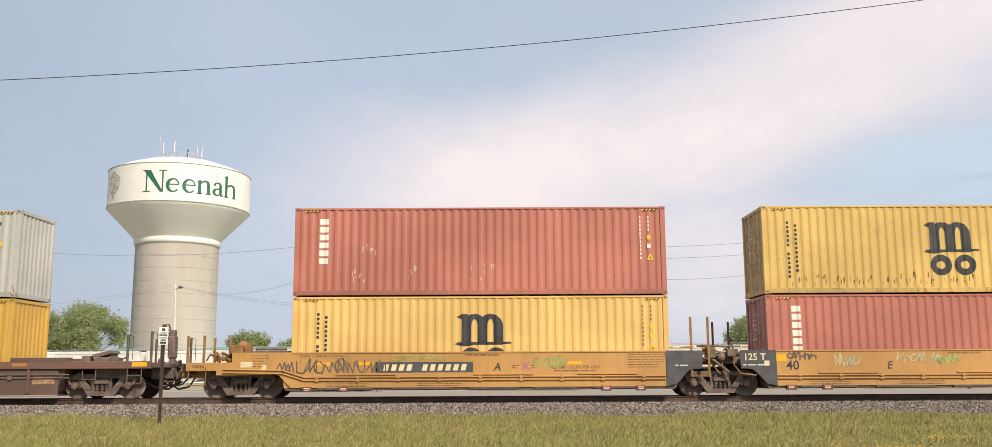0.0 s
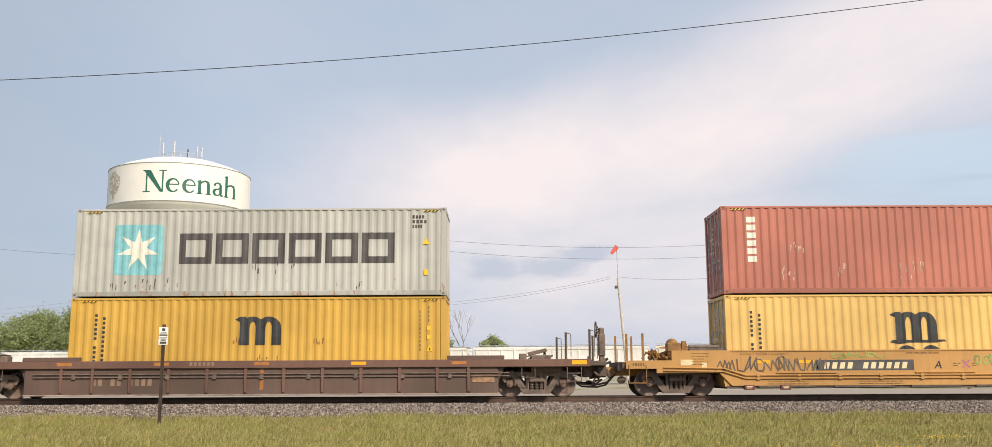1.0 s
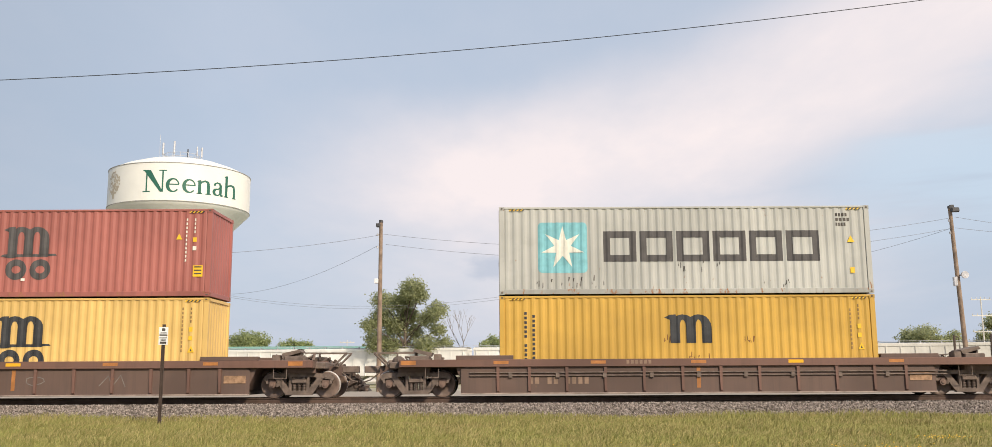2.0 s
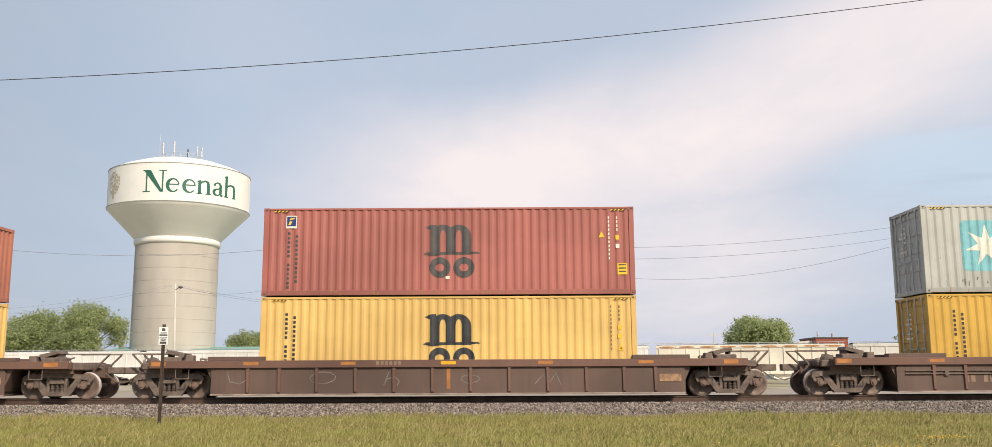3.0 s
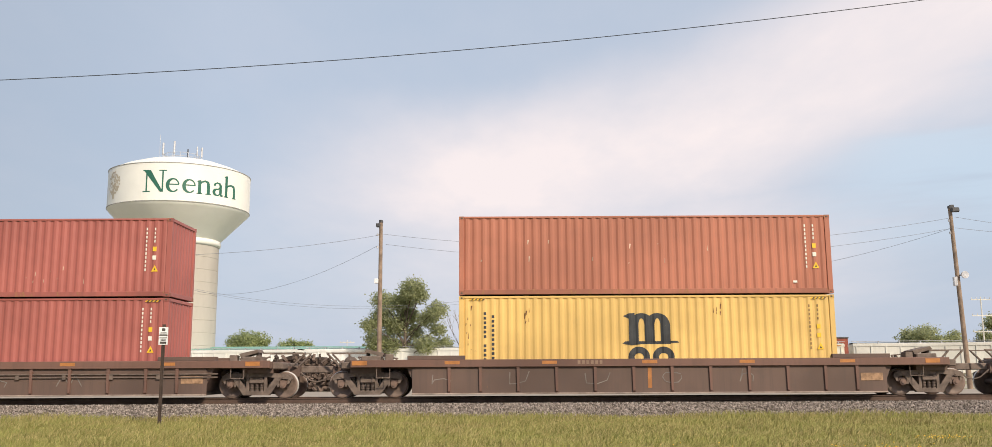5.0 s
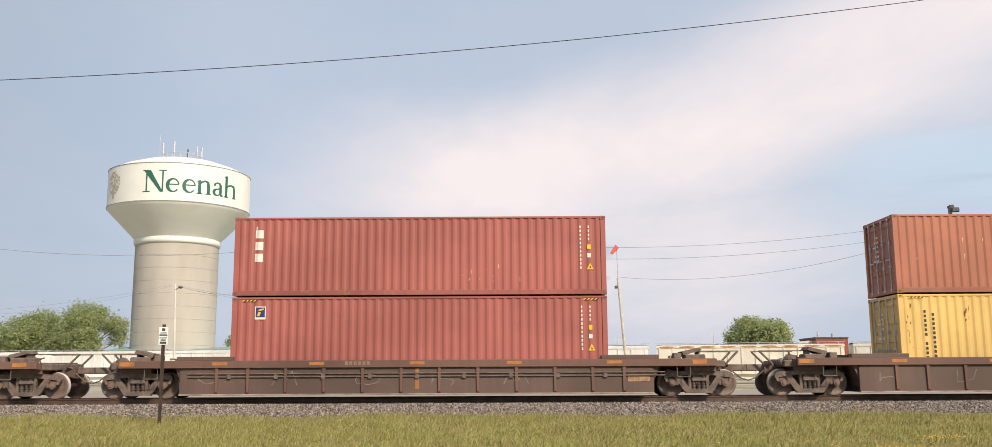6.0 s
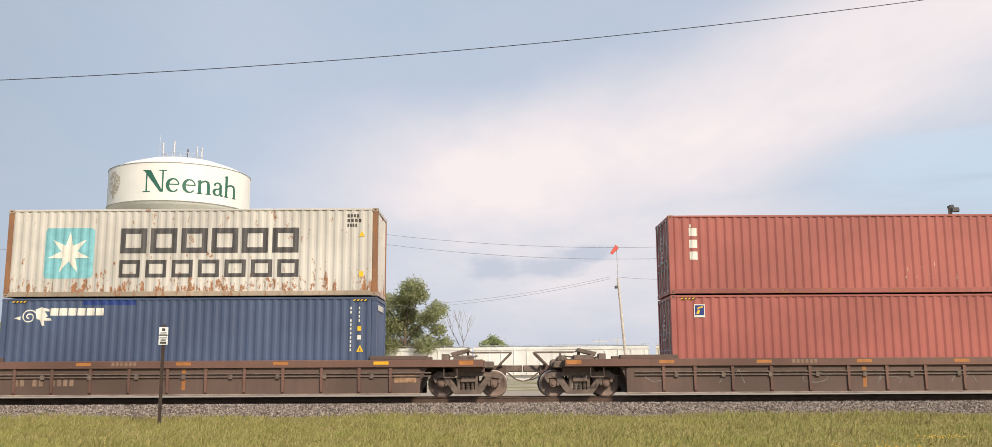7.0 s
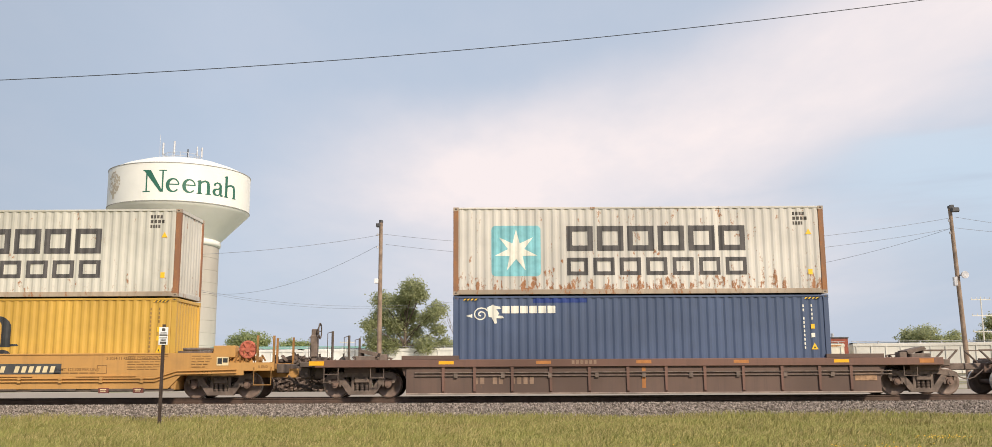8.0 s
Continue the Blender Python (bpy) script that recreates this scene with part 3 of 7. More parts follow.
    for i in range(n):
        a, b = 2 * math.pi * i / n, 2 * math.pi * (i + 1) / n
        p, q = Vector((2.9 * math.cos(a), 2.9 * math.sin(a), 37.3)), Vector((2.9 * math.cos(b), 2.9 * math.sin(b), 37.3))
        post = bmesh.new()
        rod(post, p, p + Vector((0, 0, 1.35)), 0.045, 5)
        part("railing_post", post, M["antenna"], tower)
        for h in (0.7, 1.3):
            rod(bm, p + Vector((0, 0, h)), q + Vector((0, 0, h)), 0.035, 4)
    part("railing", bm, M["antenna"], tower, "two pipe rails round the crown")["kind"] = "stuff"
    for i, (x, y, h, rr) in enumerate(((-2.75, -1.6, 3.2, 0.17), (-0.6, -2.3, 3.3, 0.17), (1.7, -2.2, 1.9, 0.12), (2.95, -1.2, 2.6, 0.12), (3.5, -0.4, 2.6, 0.15), (-3.7, -0.6, 4.9, 0.035))):
        bm = bmesh.new()
        rod(bm, (x, y, 37.2), (x, y, 37.3 + h), rr * 0.45, 6)
        rod(bm, (x, y, 37.3 + h * 0.35), (x, y, 37.3 + h), rr, 8)
        part("aerial", bm, M["antenna"] if i != 2 else M["car_grey"], tower)


make_tower()


# ---- containers ----
PITCH, DEEP = 0.278, 0.027
LEN, WID, HI, STD = 12.192, 2.438, 2.896, 2.591


def wave(x):
    """How far the side sheet lies back at x: a trapezoid wave."""
    k = (x % PITCH) / PITCH
    return DEEP * float(np.interp(k, [0, 0.13, 0.37, 0.63, 0.87, 1.0], [0, 0, 1, 1, 0, 0]))


BREAKS = (0.13, 0.37, 0.63, 0.87)


def sheet(bm, x0, x1, z0, z1, y, face):
    """A corrugated sheet along x at depth y; face -1 looks towards -y."""
    cuts = [x0]
    k = math.floor(x0 / PITCH)
    while k * PITCH < x1:
        cuts += [(k + b) * PITCH for b in BREAKS if x0 < (k + b) * PITCH < x1]
        k += 1
    cuts.append(x1)
    rows = [[bm.verts.new((x, y - face * wave(x), z)) for x in cuts] for z in (z0, z1)]
    for i in range(len(cuts) - 1):
        bm.faces.new((rows[0][i], rows[0][i + 1], rows[1][i + 1], rows[1][i]))


def casting(bm, x, y, z, sx, sy, sz):
    """A corner casting with its slots, outer corner at (x, y, z), growing by the signs."""
    w, d, h = 0.178 * sx, 0.162 * sy, 0.118 * sz
    box(bm, min(x, x + w), max(x, x + w), min(y, y + d), max(y, y + d), min(z, z + h), max(z, z + h))


def slot(bm, x, y, z, sx, sz):
    cx, cz = x + 0.089 * sx, z + 0.059 * sz
    pts = [(cx + 0.04 * math.cos(a), cz + 0.026 * math.sin(a)) for a in [i * math.pi / 4 for i in range(8)]]
    prism(bm, pts, y - 0.003, y + 0.01)


def make_container(name, h, mat, label, post=None, worn_mat=None):
    c = tagged(new(name), label, "shipping container", "containers on the train")
    post = post or mat
    X, Y = LEN / 2, WID / 2
    bm = bmesh.new()
    sheet(bm, -X + 0.16, X - 0.16, 0.17, h - 0.06, -Y + 0.012, -1)
    part("side_panel", bm, mat, c, "corrugated steel side")
    bm = bmesh.new()
    sheet(bm, -X + 0.16, X - 0.16, 0.17, h - 0.06, Y - 0.012, 1)
    part("side_panel", bm, mat, c)
    for s in (-1, 1):
        for t in (-1, 1):
            bm = bmesh.new()
            box(bm, min(s * X, s * (X - 0.165)), max(s * X, s * (X - 0.165)), min(t * Y, t * (Y - 0.16)), max(t * Y, t * (Y - 0.16)), 0.118, h - 0.118, 0.008)
            part("corner_post", bm, post, c)
            for z, sz in ((0.0, 1), (h, -1)):
                bm = bmesh.new()
                casting(bm, s * (X + 0.004), t * (Y + 0.004), z, -s, -t, sz)
                q = part("corner_casting", bm, worn_mat, c)
                if t < 0:
                    bm = bmesh.new()
                    slot(bm, s * (X + 0.004), t * (Y + 0.004), z, -s, sz)
                    part("slot", bm, M["truck_dark"], q)
        bm = bmesh.new()
        box(bm, -X + 0.17, X - 0.17, min(s * Y, s * (Y - 0.05)), max(s * Y, s * (Y - 0.05)), 0.012, 0.172, 0.006)
        part("bottom_rail", bm, worn_mat, c)
        bm = bmesh.new()
        box(bm, -X + 0.17, X - 0.17, min(s * Y, s * (Y - 0.06)), max(s * Y, s * (Y - 0.06)), h - 0.068, h - 0.004, 0.006)
        part("top_rail", bm, mat, c)
    # closed end at +x, a corrugated sheet between header and sill
    bm = bmesh.new()
    sheet(bm, -Y + 0.15, Y - 0.15, 0.16, h - 0.1, 0.0, -1)
    bmesh.ops.transform(bm, matrix=Matrix.Translation((X - 0.02, 0, 0)) @ Matrix.Rotation(radians(90), 4, "Z"), verts=bm.verts[:])
    part("end_panel", bm, mat, c)
    for x in (X - 0.10, -X):
        bm = bmesh.new()
        box(bm, x, x + 0.10, -Y + 0.16, Y - 0.16, 0.01, 0.16, 0.006)
        part("end_sill", bm, mat, c)
        bm = bmesh.new()
        box(bm, x, x + 0.10, -Y + 0.16, Y - 0.16, h - 0.11, h - 0.005, 0.006)
        part("end_header", bm, mat, c)
    # doors at -x
    for s in (-1, 1):
        bm = bmesh.new()
        y0, y1 = sorted((s * 0.01, s * (Y - 0.165)))
        box(bm, -X + 0.055, -X + 0.09, y0, y1, 0.17, h - 0.115)
        for k in range(5):
            z = 0.25 + k * (h - 0.5) / 4
            box(bm, -X + 0.03, -X + 0.055, y0 + 0.05, y1 - 0.05, z - 0.09, z + 0.09, 0.01)
        d = part("door", bm, mat, c, "steel door leaf with pressed ribs")
        for yy in (0.28, 0.80):
            bm = bmesh.new()
            rod(bm, (-X + 0.01, s * yy, 0.08), (-X + 0.01, s * yy, h - 0.04), 0.017, 6)
            for z in (0.12, 0.9, 1.7, h - 0.12):
                box(bm, -X - 0.01, -X + 0.05, s * yy - 0.05, s * yy + 0.05, z - 0.04, z + 0.04)
            box(bm, -X - 0.02, -X + 0.005, min(s * yy, s * (yy - 0.3)), max(s * yy, s * (yy - 0.3)), 1.12, 1.16)
            part("locking_bar", bm, M["antenna"], d)
        if s > 0:
            bm = bmesh.new()
            for k in range(6):
                box(bm, -X + 0.026, -X + 0.0295, -0.02 + y0 + 0.12, y0 + 0.12 + 0.2 + 0.25 * ((k * 7) % 3) / 2, h - 0.62 - 0.16 * k, h - 0.56 - 0.16 * k)
            part("door_print", bm, M["white"], d)
        for z in (0.35, 1.0, 1.7, h - 0.4):
            bm = bmesh.new()
            rod(bm, (-X + 0.01, s * (Y - 0.16), z - 0.06), (-X + 0.01, s * (Y - 0.16), z + 0.06), 0.02, 6)
            part("hinge", bm, post, d)
    bm = bmesh.new()
    box(bm, -X + 0.06, X - 0.06, -Y + 0.065, Y - 0.065, h - 0.03, h - 0.012)
    part("roof_panel", bm, mat, c)
    bm = bmesh.new()
    box(bm, -X + 0.1, X - 0.1, -Y + 0.055, Y - 0.055, 0.05, 0.16)
    part("floor_panel", bm, M["truck_dark"], c)
    return c


# ---- well cars ----
def make_wheelset():
    bm = bmesh.new()
    for s in (-1, 1):
        y = s * 0.753
        o = s * 0.07
        prof = [(0.09, y + 1.2 * o), (0.11, y + 1.0 * o), (0.30, y + 0.45 * o), (0.345, y + 0.95 * o), (0.412, y + 0.95 * o), (0.42, y + 0.88 * o), (0.422, y - 0.5 * o), (0.445, y - 0.75 * o), (0.44, y - 1.0 * o), (0.34, y - 0.95 * o), (0.28, y - 0.3 * o), (0.1, y - 1.1 * o)]
        rings = [[bm.verts.new((r * math.cos(a), yy, r * math.sin(a))) for a in [i * math.pi / 16 for i in range(32)]] for r, yy in prof]
        for a, b in zip(rings, rings[1:]):
            for i in range(32):
                bm.faces.new((a[i], a[(i + 1) % 32], b[(i + 1) % 32], b[i])).material_index = 0
    for f in bm.faces:
        r = [math.hypot(v.co.x, v.co.z) for v in f.verts]
        if min(r) > 0.415:
            f.material_index = 1
    rod(bm, (0, -1.02, 0), (0, 1.02, 0), 0.085, 12)
    for f in bm.faces:
        f.smooth = True
    bmesh.ops.recalc_face_normals(bm, faces=bm.faces[:])
    me = bpy.data.meshes.new("wheelset")
    bm.to_mesh(me), bm.free()
    me.materials.append(M["wheel"]), me.materials.append(M["tread"])
    return me


def side_frame_mesh():
    """Cast side frame: a top bar with rounded ends, two slanting legs, columns, a foot; outline in x, z from the rail."""
    bm = bmesh.new()
    y0, y1 = -0.075, 0.075
    prism(bm, [(-0.55, 0.80), (-0.98, 0.775), (-1.10, 0.72), (-1.13, 0.62), (-1.10, 0.55), (-1.0, 0.60), (-0.72, 0.635), (-0.40, 0.675), (0.40, 0.675), (0.72, 0.635), (1.0, 0.60), (1.10, 0.55), (1.13, 0.62), (1.10, 0.72), (0.98, 0.775), (0.55, 0.80)], y0, y1)
    for s in (-1, 1):
        prism(bm, [(s * 0.80, 0.645), (s * 0.60, 0.665), (s * 0.30, 0.27), (s * 0.30, 0.12), (s * 0.44, 0.12)], y0 + 0.01, y1 - 0.01)
        prism(bm, [(s * 0.33, 0.69), (s * 0.24, 0.69), (s * 0.24, 0.22), (s * 0.33, 0.22)], y0 + 0.012, y1 - 0.012)
        prism(bm, [(s * 0.70, 0.63), (s * 0.62, 0.63), (s * 0.66, 0.36), (s * 0.74, 0.36)], y0 + 0.015, y1 - 0.015)
        prism(bm, [(s * 1.10, 0.60), (s * 1.00, 0.60), (s * 0.98, 0.46), (s * 1.05, 0.46)], y0 + 0.015, y1 - 0.015)
        rod(bm, (s * 0.28, y0 - 0.02, 0.72), (s * 0.28, y0, 0.72), 0.03, 6)
        rod(bm, (s * 0.86, y0 - 0.015, 0.70), (s * 0.86, y0, 0.70), 0.05, 8)
    prism(bm, [(-0.42, 0.10), (0.42, 0.10), (0.46, 0.17), (0.38, 0.225), (-0.38, 0.225), (-0.46, 0.17)], y0 - 0.02, y1 + 0.02)
    me = bpy.data.meshes.new("side_frame")
    bm.to_mesh(me), bm.free()
    me.materials.append(M["truck"])
    return me


def spring_mesh():
    bm = bmesh.new()
    for k in range(3):
        x = (k - 1) * 0.155
        for i in range(5):
            z = 0.24 + i * 0.052
            bmesh.ops.create_cone(bm, cap_ends=True, segments=10, radius1=0.07, radius2=0.07, depth=0.026, matrix=Matrix.Translation((x, 0, z)))
        rod(bm, (x, 0, 0.23), (x, 0, 0.48), 0.045, 8)
    box(bm, -0.235, 0.235, -0.12, 0.12, 0.475, 0.60, 0.02)
    box(bm, -0.20, -0.12, -0.125, -0.11, 0.60, 0.66)
    box(bm, 0.12, 0.20, -0.125, -0.11, 0.60, 0.66)
    me = bpy.data.meshes.new("truck_spring")
    bm.to_mesh(me), bm.free()
    me.materials.append(M["truck"])
    return me


def cap_mesh():
    bm = bmesh.new()
    rod(bm, (0, -0.10, 0), (0, 0.08, 0), 0.105, 12)
    rod(bm, (0, -0.13, 0), (0, -0.10, 0), 0.055, 8)
    box(bm, -0.13, 0.13, -0.02, 0.10, -0.02, 0.16, 0.02)
    me = bpy.data.meshes.new("bearing_cap")
    bm.to_mesh(me), bm.free()
    me.materials.append(M["cap"])
    return me


WHEEL, FRAME_ME, SPRING, CAP = make_wheelset(), side_frame_mesh(), spring_mesh(), cap_mesh()
WHEELS = []
BASE = 0.855                      # half the wheelbase
WHEEL_R = 0.42


def child(name, me, parent, m):
    ob = new(name, me)
    ob.parent = parent
    ob.matrix_basis = m
    return ob


def make_truck(car, x):
    bm = bmesh.new()
    box(bm, -0.22, 0.22, -1.0, 1.0, 0.45, 0.72, 0.03)
    rod(bm, (0, 0, 0.7), (0, 0, 0.8), 0.25, 16)
    for s in (-1, 1):
        box(bm, s * 0.5 - 0.05, s * 0.5 + 0.05, -0.85, 0.85, 0.30, 0.42)
        for t in (-1, 1):
            box(bm, s * 0.39 - 0.05, s * 0.39 + 0.05, t * 0.753 - 0.07, t * 0.753 + 0.07, 0.28, 0.52)
    truck = part("truck", bm, M["truck"], car, "three-piece freight truck, sooty cast steel")
    truck.matrix_basis = pose(x, 0, 0)
    for s in (-1, 1):
        child("side_frame", FRAME_ME, truck, pose(0, s * 0.99, 0))
        child("truck_spring", SPRING, truck, pose(0, s * 0.99, 0))
        for t in (-1, 1):
            child("bearing_cap", CAP, truck, pose(t * BASE, s * 1.0, WHEEL_R, 0, 0, 0 if s < 0 else 180))
        w = child("wheelset", WHEEL, truck, pose(s * BASE, 0, WHEEL_R))
        WHEELS.append((w, s * BASE))
    return truck


RIBS = [s * v for s in (-1, 1) for v in (0.61, 1.84, 3.07, 4.30, 5.50, 6.50)]
RIBS = [x + 0.1 for x in RIBS]


def make_brown_car(label, pipe, drawbar=True, brake_left=False, brake_right=False):
    """Brown 53-foot well car on two trucks of its own; origin at the rail, in the middle."""
    car = tagged(new("well_car"), label, "well car", "units of the brown well car")
    H = 9.55                       # half the deck
    for s in (-1, 1):
        y0, y1 = sorted((s * 1.50, s * 1.36))
        bm = bmesh.new()
        box(bm, -(10.5 if brake_left else H), 10.5 if brake_right else H, y0, y1, 0.96, 1.20, 0.012)
        part("top_chord", bm, M["car_brown_chord"], car, "oxide-brown top chord of the side")
        y0, y1 = sorted((s * 1.42, s * 1.39))
        bm = bmesh.new()
        prism(bm, [(-7.58, 0.13), (7.55, 0.13), (7.55, 0.86), (7.46, 0.97), (-7.50, 0.97), (-7.58, 0.88)], y0, y1)
        part("side_sheet", bm, M["car_brown"], car, "dusty brown side sheet, chord shade put into its colour")
        bm = bmesh.new()
        y0, y1 = sorted((s * 1.48, s * 1.36))
        box(bm, -7.58, 7.55, y0, y1, 0.10, 0.145, 0.006)
        part("bottom_angle", bm, M["flange"], car, "pale bottom flange with sunlight put into its colour")
        for x in RIBS:
            bm = bmesh.new()
            yo, yi = s * 1.475, s * 1.42
            a = [bm.verts.new((x + dx, yo, z)) for dx, z in ((-0.05, 0.955), (0.05, 0.955), (0.035, 0.20), (-0.035, 0.20))]
            b = [bm.verts.new((x + dx, yi, z)) for dx, z in ((-0.05, 0.955), (0.05, 0.955), (0.045, 0.16), (-0.045, 0.16))]
            bm.faces.new(a), bm.faces.new(b[::-1])
            for i in range(4):
                bm.faces.new((a[(i + 1) % 4], a[i], b[i], b[(i + 1) % 4]))
            bmesh.ops.recalc_face_normals(bm, faces=bm.faces[:])
            part("side_rib", bm, M["car_brown_chord"], car)
    bm = bmesh.new()
    box(bm, -7.4, 7.4, -1.36, 1.36, 0.11, 0.34)
    part("well_floor", bm, M["truck_dark"], car)
    for s in (-1, 1):
        bm = bmesh.new()
        a, b = sorted((s * 7.0, s * 9.6))
        box(bm, a, b, -1.36, 1.36, 0.95, 1.17)
        a, b = sorted((s * 7.4, s * 10.3))
        box(bm, a, b, -0.35, 0.35, 0.70, 1.02)
        box(bm, s * 9.1 - 0.5, s * 9.1 + 0.5, -1.2, 1.2, 0.80, 0.97)
        prism(bm, [(s * 7.0, 0.25), (s * 7.45, 0.25), (s * 7.75, 0.95), (s * 7.0, 0.95)], -1.35, 1.35)
        part("end_platform", bm, M["car_brown"], car)
        bm = bmesh.new()
        a, b = sorted((s * 5.9, s * 7.75))
        box(bm, a, b, -1.30, -0.95, 1.20, 1.33, 0.01)
        part("deck_guide", bm, M["car_brown"], car)
        bm = bmesh.new()
        box(bm, a, b, 0.95, 1.30, 1.20, 1.33, 0.01)
        part("deck_guide", bm, M["car_brown"], car)
        bm = bmesh.new()                # folded crossover plate on its two legs
        prism(bm, [(s * 8.50, 1.42), (s * 9.08, 1.55), (s * 9.14, 1.46), (s * 8.56, 1.30)], -1.25, -0.55)
        part("crossover_plate", bm, M["truck"], car, "folded sheet-steel crossover plate")
        for x in (8.66, 9.06):
            bm = bmesh.new()
            box(bm, s * x - 0.03, s * x + 0.03, -1.15, -0.65, 1.16, 1.50 if x > 9 else 1.42)
            part("plate_leg", bm, M["truck"], car)
        bm = bmesh.new()
        a, b = sorted((s * 8.22, s * 8.46))
        box(bm, a, b, -1.35, -1.0, 1.18, 1.38, 0.02)
        part("stanchion_socket", bm, M["truck"], car)
        bm = bmesh.new()
        a, b = sorted((s * 8.6, s * 9.25))
        box(bm, a, b, -1.30, -0.7, 1.17, 1.33, 0.03)
        part("stanchion_socket", bm, M["truck"], car)
        rng = random.Random(int(50 + s * 7))
        for k in range(4):
            bm = bmesh.new()
            x, y = s * rng.uniform(8.3, 9.4), rng.uniform(-1.3, 0.6)
            pts = [Vector((x, y, 1.15)), Vector((x + rng.uniform(-0.1, 0.1), y, 1.24 + rng.uniform(0, 0.1))), Vector((x + rng.uniform(-0.4, 0.4), y + rng.uniform(-0.2, 0.2), 1.22 + rng.uniform(0, 0.12))), Vector((x + rng.uniform(-0.5, 0.5), y, 1.16))]
            for p, q in zip(pts, pts[1:]):
                rod(bm, p, q, rng.uniform(0.018, 0.035), 6)
            part("lever", bm, M["truck"], car)
        if s < 0:
            bm = bmesh.new()
            ball(bm, (-9.62, -0.95, 1.16), 0.17, (1.25, 1.2, 1.0), 10, 8)
            ball(bm, (-9.88, -0.85, 1.08), 0.13, (1.0, 1.2, 1.0), 10, 8)
            box(bm, -9.98, -9.42, -1.1, -0.6, 0.96, 1.10, 0.03)
            rod(bm, (-9.66, -1.0, 1.28), (-9.66, -1.0, 1.42), 0.035, 6)
            part("control_valve", bm, M["truck"], car, "sooty rounded air control valve")
        far = (brake_left and s < 0) or (brake_right and s > 0)
        a, b = sorted(((9.90, 10.38) if s > 0 else (-10.68, -10.20)) if far else ((8.78, 9.24) if s > 0 else (-9.50, -9.02)))
        bm = bmesh.new()
        box(bm, a, b, -1.506, -1.50, 1.03, 1.165)
        part("end_reflector", bm, M["marker"] if (brake_left and s < 0) or (brake_right and s > 0) else M["marker_old"], car)
        bm = bmesh.new()                # corner step
        for dx in (0.0, 0.42):
            rod(bm, (s * (8.3 + dx), -1.42, 0.96), (s * (8.3 + dx), -1.42, 0.62), 0.014, 5)
        rod(bm, (s * 8.3, -1.42, 0.63), (s * 8.72, -1.42, 0.63), 0.016, 5)
        part("step", bm, M["truck"], car)
        make_truck(car, 8.78 if s > 0 and brake_right else s * 9.05)
    # drawbar and walkway braces between units
    for s, brake in ((-1, brake_left), (1, brake_right)):
        bm = bmesh.new()
        if not brake:
            box(bm, min(s * 9.5, s * 10.84), max(s * 9.5, s * 10.84), -0.16, 0.16, 0.80, 1.02, 0.02)
            box(bm, min(s * 9.4, s * 9.9), max(s * 9.4, s * 9.9), -1.2, 1.2, 0.92, 1.14, 0.03)
            for y in (-0.5, 0.5):
                box(bm, min(s * 9.1, s * 10.5), max(s * 9.1, s * 10.5), y - 0.035, y + 0.035, 1.43, 1.465)
                rod(bm, (s * 10.47, y, 1.43), (s * 10.08, y, 1.04), 0.035, 6)
            rod(bm, (s * 10.08, -0.5, 1.04), (s * 10.2, -0.3, 0.98), 0.045, 6)
            rod(bm, (s * 10.3, -0.3, 0.82), (s * 10.62, -0.3, 0.56), 0.022, 6)
            rod(bm, (s * 10.62, -0.3, 0.56), (s * 10.84, -0.3, 0.50), 0.022, 6)
            part("drawbar", bm, M["truck"], car, "drawbar with bracing rods")
        else:
            box(bm, min(s * 10.2, s * 10.75), max(s * 10.2, s * 10.75), -0.13, 0.13, 0.66, 0.86, 0.02)
            prism(bm, [(s * 10.6, 0.56), (s * 10.95, 0.60), (s * 10.98, 0.92), (s * 10.6, 0.95)], -0.2, 0.16)
            part("coupler", bm, M["truck_dark"], car)
    return car


